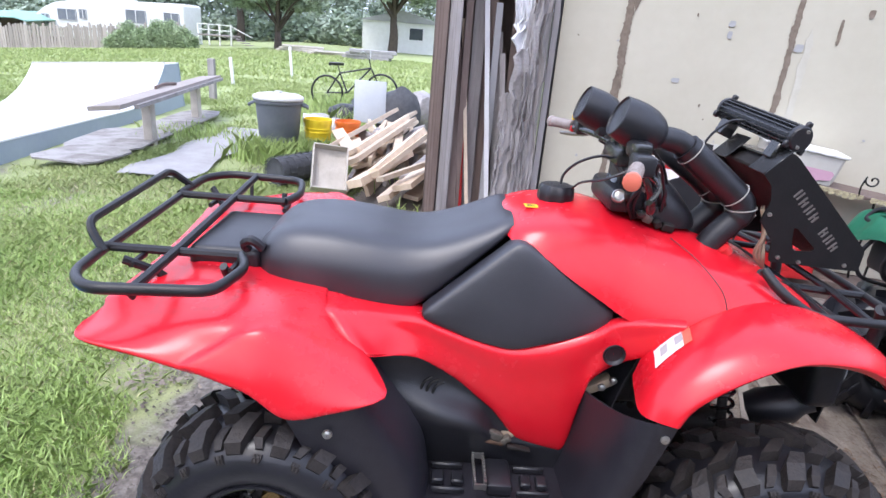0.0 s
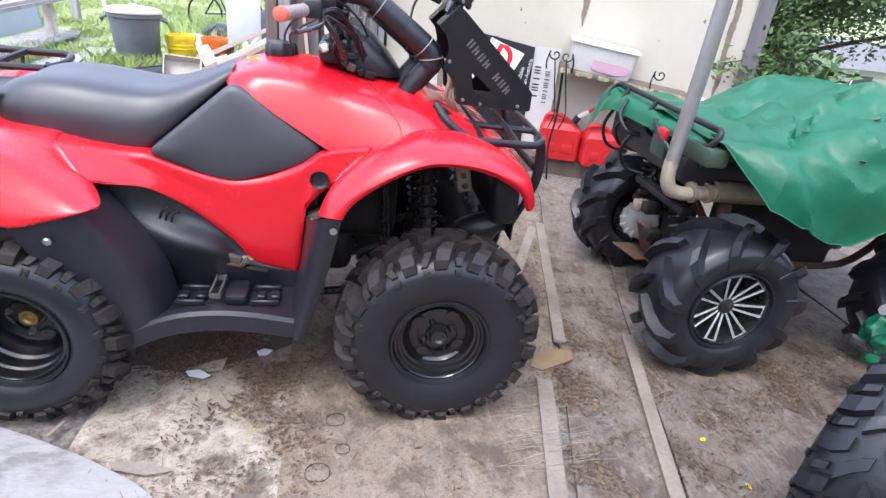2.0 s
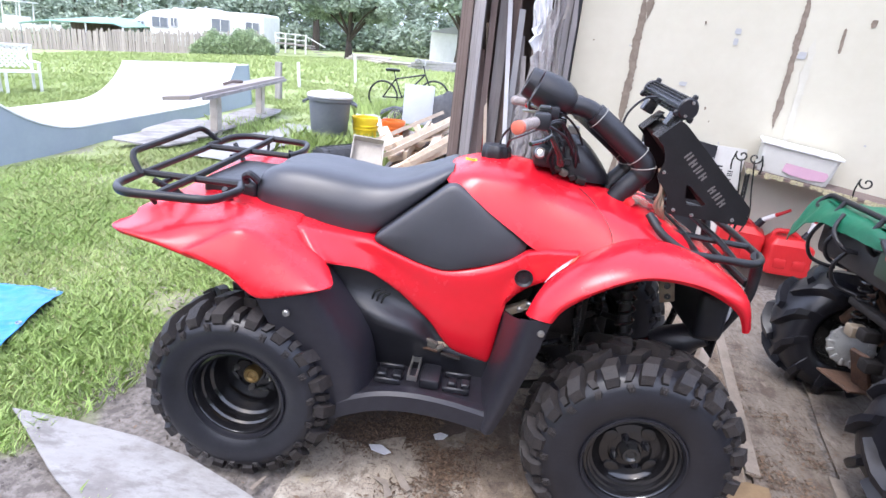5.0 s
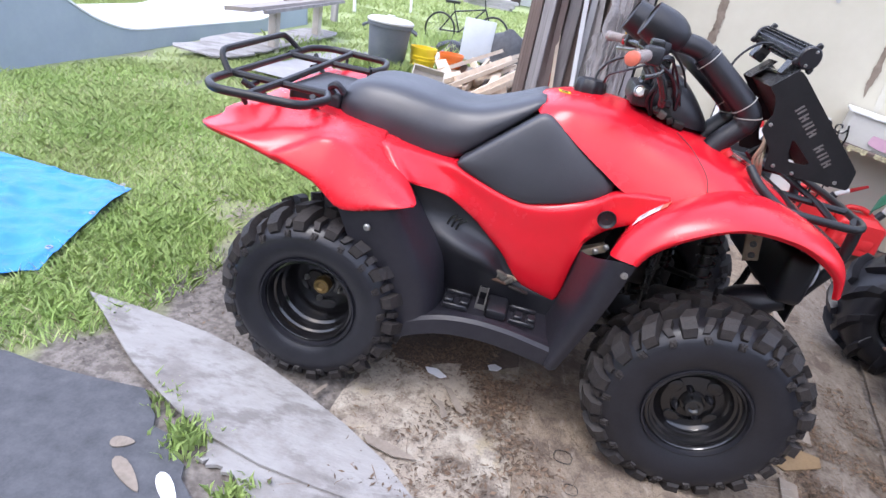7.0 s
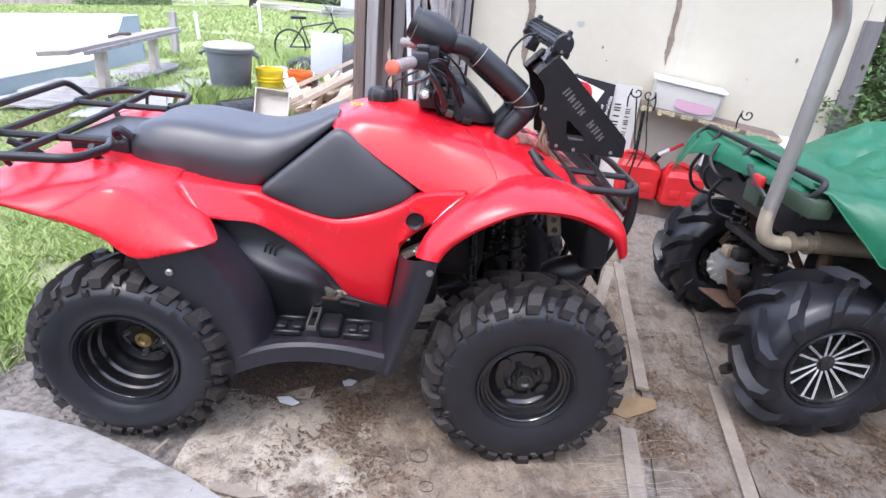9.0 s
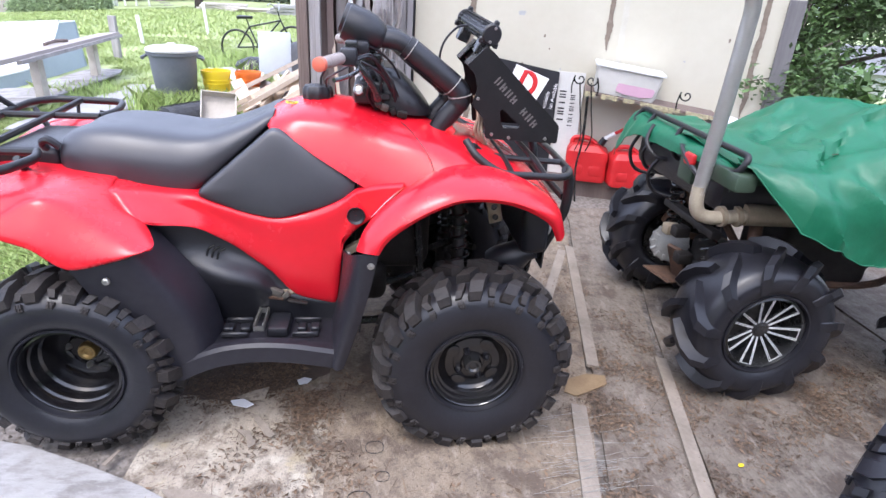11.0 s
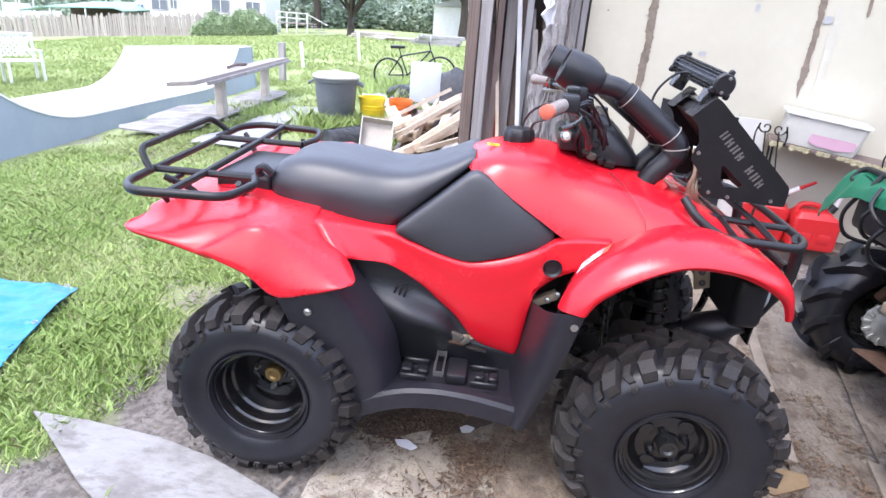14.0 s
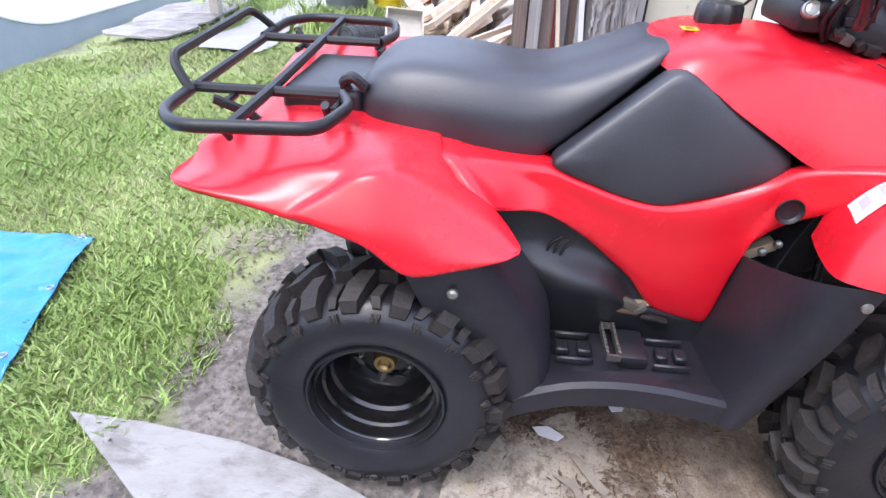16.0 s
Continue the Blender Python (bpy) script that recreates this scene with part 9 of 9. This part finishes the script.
def shrubs_right():
    rng = np.random.default_rng(31)
    P = []
    for cx, cy, cz, r, h, n in [(8.5, 10, -0.4, 1.5, 1.1, 3000), (12, 17, -1.6, 2.0, 1.2, 3000), (8.2, 17, 0.5, 2.0, 2.6, 5000), (33, 24, -1.0, 3.5, 4.0, 7000), (21, 38, 1.0, 5, 4.5, 6000), (6.5, 14, 1.2, 1.8, 2.0, 4000), (30, 40, -2, 6, 8, 6000), (16, 42, 1, 7, 8, 6000)]:
        d = rng.normal(size=(n, 3))
        d /= np.linalg.norm(d, axis=1)[:, None]
        d *= rng.uniform(0.4, 1.0, (n, 1))
        P.append(d * np.array([r, r, h]) * (1 + 0.25 * np.sin(d[:, :1] * 6)) + np.array([cx, cy, cz]))
    v, f = leaf_cloud(rng, np.concatenate(P), 0.13)
    cloud("shrubs", v, f, LEAF, None, "green shrubs and trees beyond the shed", "shrubs")


shrubs_right()


# ---- grass and litter ----
def grass():
    rng = np.random.default_rng(77)
    V, F = [], []
    base = 0

    def bare(x, y):
        w = 0.9 * np.array([noise.noise((a * 2.3, b * 2.3, 0.0)) * 0.5 for a, b in zip(x, y)])
        return x + w

    def patch(n, x0, x1, y0, y1, h, wdt, tall=1.0):
        x = rng.uniform(x0, x1, n)
        y = rng.uniform(y0, y1, n)
        k = np.array([noise.noise((a * 1.1, b * 1.1, 3.0)) for a, b in zip(x, y)])
        keep = (bare(x, y) < -1.38 - 0.3 * rng.random(n) ** 2) & (k + rng.uniform(0, 0.9, n) > 0.10)
        keep &= ~((x > -2.1) & (y < -1.12 + 0.08 * (x + 1.0)) | (x > -1.42) & (y < -0.82))
        keep &= ~((x > -7.35) & (x < -4.85) & (y > 1.4) & (y < 8.3))
        keep &= ~((x > -0.95) & (y > 1.9))
        keep &= ~((x > -4.95) & (x < -4.0) & (y > 3.5) & (y < 7.1) & (rng.random(n) < 0.93))
        keep &= ~((np.abs(x + 3.4) < 0.3) & (y > 3.3) & (y < 6.2) & (rng.random(n) < 0.9))
        keep &= ~((x > -3.4) & (y > -1.3) & (y < 0.0) & (x < -2.02 - 0.30 * (y + 0.55)))
        keep &= ~((((x + 1.59) / 0.24) ** 2 + ((y - 0.22) / 0.17) ** 2 < 1) & (rng.random(n) < 0.85))          # the worn patch
        x, y, k = x[keep], y[keep], k[keep]
        n = len(x)
        hh = h * rng.uniform(0.45, 1.15, n) * (1 + 0.5 * k) * tall
        a = rng.uniform(0, 2 * math.pi, n)
        lean = hh * rng.uniform(0.45, 1.35, n)
        b = rng.uniform(0, 2 * math.pi, n)
        z = np.array([lie(p, q) for p, q in zip(x, y)]) - 0.012
        ww = wdt * rng.uniform(0.6, 1.2, n)
        p0 = np.stack([x - np.cos(a) * ww, y - np.sin(a) * ww, z], 1)
        p1 = np.stack([x + np.cos(a) * ww, y + np.sin(a) * ww, z], 1)
        m0 = np.stack([x - np.cos(a) * ww * 0.8 + np.cos(b) * lean * 0.35, y - np.sin(a) * ww * 0.8 + np.sin(b) * lean * 0.35, z + hh * 0.6], 1)
        m1 = np.stack([x + np.cos(a) * ww * 0.8 + np.cos(b) * lean * 0.35, y + np.sin(a) * ww * 0.8 + np.sin(b) * lean * 0.35, z + hh * 0.6], 1)
        tp = np.stack([x + np.cos(b) * lean, y + np.sin(b) * lean, z + hh], 1)
        return np.stack([p0, p1, m1, tp, m0], 1).reshape(-1, 3), n

    far_v, far_f = [], []
    for args in [(10000, -2.3, -1.2, -0.95, 0.8, 0.062, 0.0042), (130000, -4.2, -0.9, -1.6, 2.6, 0.048, 0.0027), (36000, -8.5, -4.2, -4.5, 2.6, 0.055, 0.0042), (16000, -4.2, -0.9, -4.5, -1.6, 0.052, 0.004), (9000, -5.2, -4.2, -1.6, 2.6, 0.05, 0.003), (90000, -6.5, -0.95, 2.6, 6.5, 0.050, 0.0032), (50000, -14, -4.5, -1.0, 9.0, 0.065, 0.0055), (95000, -22, -0.9, 6.5, 14, 0.075, 0.008), (45000, -28, -1, 14, 31, 0.12, 0.022)]:
        v, n = patch(*args)
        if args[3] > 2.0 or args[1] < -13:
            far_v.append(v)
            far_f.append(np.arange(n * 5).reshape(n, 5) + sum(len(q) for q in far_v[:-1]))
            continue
        V.append(v)
        F.append(np.arange(n * 5).reshape(n, 5) + base)
        base += n * 5
    v, n = patch(16000, -4.2, -0.85, -1.6, 3.2, 0.045, 0.0022)
    cloud("dry_grass", v, np.arange(n * 5).reshape(n, 5), STRAW, None, "dry straw-coloured blades among the lawn grass", "grass")
    # rank tufts round the bin, bench and heap
    for cx, cy, r, n, h in [(-2.65, 4.75, 0.42, 1500, 0.26), (-2.2, 4.85, 0.35, 900, 0.24), (-4.0, 5.6, 0.6, 400, 0.14), (-1.7, 4.4, 0.6, 600, 0.2), (-0.8, 2.6, 0.25, 260, 0.16), (-2.4, 8.6, 1.2, 2200, 0.32), (-0.86, -1.215, 0.07, 190, 0.055), (-0.634, -1.335, 0.06, 130, 0.05), (-1.02, -1.10, 0.07, 60, 0.05)]:
        x = cx + rng.normal(0, r * 0.5, n)
        y = cy + rng.normal(0, r * 0.5, n)
        hh = h * rng.uniform(0.4, 1.1, n)
        a = rng.uniform(0, 2 * math.pi, n)
        b = rng.uniform(0, 2 * math.pi, n)
        lean = hh * rng.uniform(0.2, 0.9, n)
        ww = 0.006
        p0 = np.stack([x - np.cos(a) * ww, y - np.sin(a) * ww, x * 0 - 0.02], 1)
        p1 = np.stack([x + np.cos(a) * ww, y + np.sin(a) * ww, x * 0 - 0.02], 1)
        m0 = np.stack([x - np.cos(a) * ww * 0.8 + np.cos(b) * lean * 0.3, y - np.sin(a) * ww * 0.8 + np.sin(b) * lean * 0.3, hh * 0.62], 1)
        m1 = np.stack([x + np.cos(a) * ww * 0.8 + np.cos(b) * lean * 0.3, y + np.sin(a) * ww * 0.8 + np.sin(b) * lean * 0.3, hh * 0.62], 1)
        tp = np.stack([x + np.cos(b) * lean, y + np.sin(b) * lean, hh], 1)
        V.append(np.stack([p0, p1, m1, tp, m0], 1).reshape(-1, 3))
        F.append(np.arange(n * 5).reshape(n, 5) + base)
        base += n * 5
    cloud("grass", np.concatenate(V), np.concatenate(F), GRASS, None, "bright green patchy lawn grass", "grass")
    cloud("lawn", np.concatenate(far_v), np.concatenate(far_f), FARGRASS, None, "far lawn grass with distance haze in its colour", "grass")


grass()


def litter():
    rng = np.random.default_rng(5)
    P = []
    for cx, cy, sx, sy, n in [(-0.12, -0.12, 0.22, 0.12, 500), (0.05, -0.45, 0.16, 0.22, 260), (0.45, 0.2, 0.5, 0.5, 500), (1.25, -0.2, 0.10, 0.5, 420), (1.3, 0.6, 0.25, 0.5, 400), (1.6, -0.5, 0.12, 0.4, 200), (2.1, -0.25, 0.22, 0.20, 1900), (2.25, -0.15, 0.15, 0.08, 1500), (1.98, -0.5, 0.12, 0.08, 400), (-0.12, -0.18, 0.18, 0.12, 2400), (1.12, -0.3, 0.05, 0.6, 1500), (1.25, -0.1, 0.10, 0.35, 1600), (1.48, -0.4, 0.05, 0.5, 1100), (0.10, -0.42, 0.10, 0.14, 900), (0.9, -0.75, 0.5, 0.35, 900), (1.75, -0.75, 0.3, 0.3, 700), (0.25, -0.8, 0.02, 0.4, 300), (0.6, -0.95, 0.4, 0.1, 300), (-0.75, -0.35, 0.2, 0.25, 240), (1.5, 1.5, 0.6, 0.25, 500), (0.7, -0.7, 0.5, 0.3, 120), (2.2, 1.4, 0.5, 0.3, 300), (0.3, 1.2, 0.6, 0.4, 300), (1.18, -0.55, 0.07, 0.3, 700), (1.30, 0.35, 0.08, 0.4, 700), (1.62, -0.75, 0.10, 0.25, 500), (2.15, -0.45, 0.16, 0.12, 900), (0.02, -0.32, 0.12, 0.10, 900), (-0.05, -0.85, 0.20, 0.08, 500), (0.20, -0.6, 0.03, 0.35, 350), (0.05, -0.62, 0.14, 0.16, 400), (1.4, -0.6, 0.35, 0.4, 700)]:
        n = int(n * (1.9 if sx > 0.28 and sy > 0.28 else 3.0))
        P.append(np.stack([rng.normal(cx, sx, n), rng.normal(cy, sy, n), rng.uniform(0.018, 0.026, n)], 1))
    c = np.concatenate(P)
    drift = np.array([noise.noise((x * 5.5, y * 5.5, 2.0)) for x, y, z in c])
    c = c[drift + rng.uniform(-0.25, 0.25, len(c)) > 0.02]
    n = len(c)
    a = rng.uniform(0, 2 * math.pi, n)
    s = 0.0022 + 0.014 * rng.random(n) ** 3.6
    w = s * rng.uniform(0.15, 0.45, n)
    dx, dy = np.cos(a), np.sin(a)
    v = np.stack([np.stack([c[:, 0] - dx * s, c[:, 1] - dy * s, c[:, 2]], 1), np.stack([c[:, 0] + dy * w, c[:, 1] - dx * w, c[:, 2] + 0.003], 1), np.stack([c[:, 0] + dx * s, c[:, 1] + dy * s, c[:, 2] + rng.uniform(0, 0.006, n)], 1), np.stack([c[:, 0] - dy * w, c[:, 1] + dx * w, c[:, 2] + 0.001], 1)], 1).reshape(-1, 3)
    cloud("leaf_litter", v, np.arange(4 * n).reshape(n, 4), DRYLEAF, None, "dry brown leaf litter on the boards", "leaf litter")
    # fallen needles and twigs
    n = 5600
    c = np.stack([rng.uniform(-0.5, 2.6, n), rng.uniform(-1.3, 1.6, n), np.full(n, 0.0225)], 1)
    c = c[(c[:, 0] > 0.9) | (rng.random(n) < 0.45)]
    n = len(c)
    a = rng.uniform(0, 2 * math.pi, n)
    s = 0.010 + 0.06 * rng.random(n) ** 3
    w = rng.uniform(0.0006, 0.0016, n)
    dx, dy = np.cos(a), np.sin(a)
    v = np.stack([np.stack([c[:, 0] - dx * s, c[:, 1] - dy * s, c[:, 2]], 1), np.stack([c[:, 0] + dy * w, c[:, 1] - dx * w, c[:, 2] + 0.004], 1), np.stack([c[:, 0] + dx * s, c[:, 1] + dy * s, c[:, 2] + 0.001], 1), np.stack([c[:, 0] - dy * w, c[:, 1] + dx * w, c[:, 2] + 0.004], 1)], 1).reshape(-1, 3)
    cloud("needles", v, np.arange(4 * n).reshape(n, 4), DRYLEAF, None, "fallen brown pine needles and twigs on the boards", "pine needles")

    # pale wood chips in the worn patch behind the rear wheel
    n = 170
    c = np.stack([rng.normal(-1.40, 0.10, n), rng.normal(0.56, 0.075, n), rng.uniform(0.004, 0.014, n)], 1)
    a = rng.uniform(0, 2 * math.pi, n)
    s = rng.uniform(0.006, 0.020, n)
    w = s * rng.uniform(0.3, 0.7, n)
    dx, dy = np.cos(a), np.sin(a)
    v = np.stack([np.stack([c[:, 0] - dx * s, c[:, 1] - dy * s, c[:, 2]], 1), np.stack([c[:, 0] + dy * w, c[:, 1] - dx * w, c[:, 2] + 0.004], 1), np.stack([c[:, 0] + dx * s, c[:, 1] + dy * s, c[:, 2] + rng.uniform(0, 0.01, n)], 1), np.stack([c[:, 0] - dy * w, c[:, 1] + dx * w, c[:, 2] + 0.002], 1)], 1).reshape(-1, 3)
    cloud("wood_chips", v, np.arange(4 * n).reshape(n, 4), BATTEN, None, "pale wood chips scattered on worn dirt", "wood chips")
    # grit and crumbs of soil on the bare dirt by the rear wheel
    n = 5200
    c = np.stack([rng.uniform(-1.36, -0.42, n), rng.uniform(-0.95, 0.75, n), np.full(n, 0.002)], 1)
    lump = np.array([noise.noise((x * 4.0, y * 4.0, 7.0)) for x, y, z in c])
    c = c[lump + rng.uniform(-0.3, 0.3, n) > -0.1]
    n = len(c)
    a = rng.uniform(0, 2 * math.pi, n)
    s = 0.0022 + 0.010 * rng.random(n) ** 4
    up = s * rng.uniform(0.5, 1.1, n)
    base = [np.stack([c[:, 0] + np.cos(a + b) * s, c[:, 1] + np.sin(a + b) * s * 0.8, c[:, 2] - 0.002], 1) for b in (0.0, 2.2, 4.1)]
    top = np.stack([c[:, 0], c[:, 1], c[:, 2] + up], 1)
    v = np.stack(base + [top], 1).reshape(-1, 3)
    k = np.arange(n)[:, None] * 4
    f = np.concatenate([k + np.array(q) for q in ((0, 1, 3), (1, 2, 3), (2, 0, 3))])
    cloud("grit", v, f, GRIT, None, "grit and soil crumbs on bare dirt", "grit")

SITE = PARKED
litter()
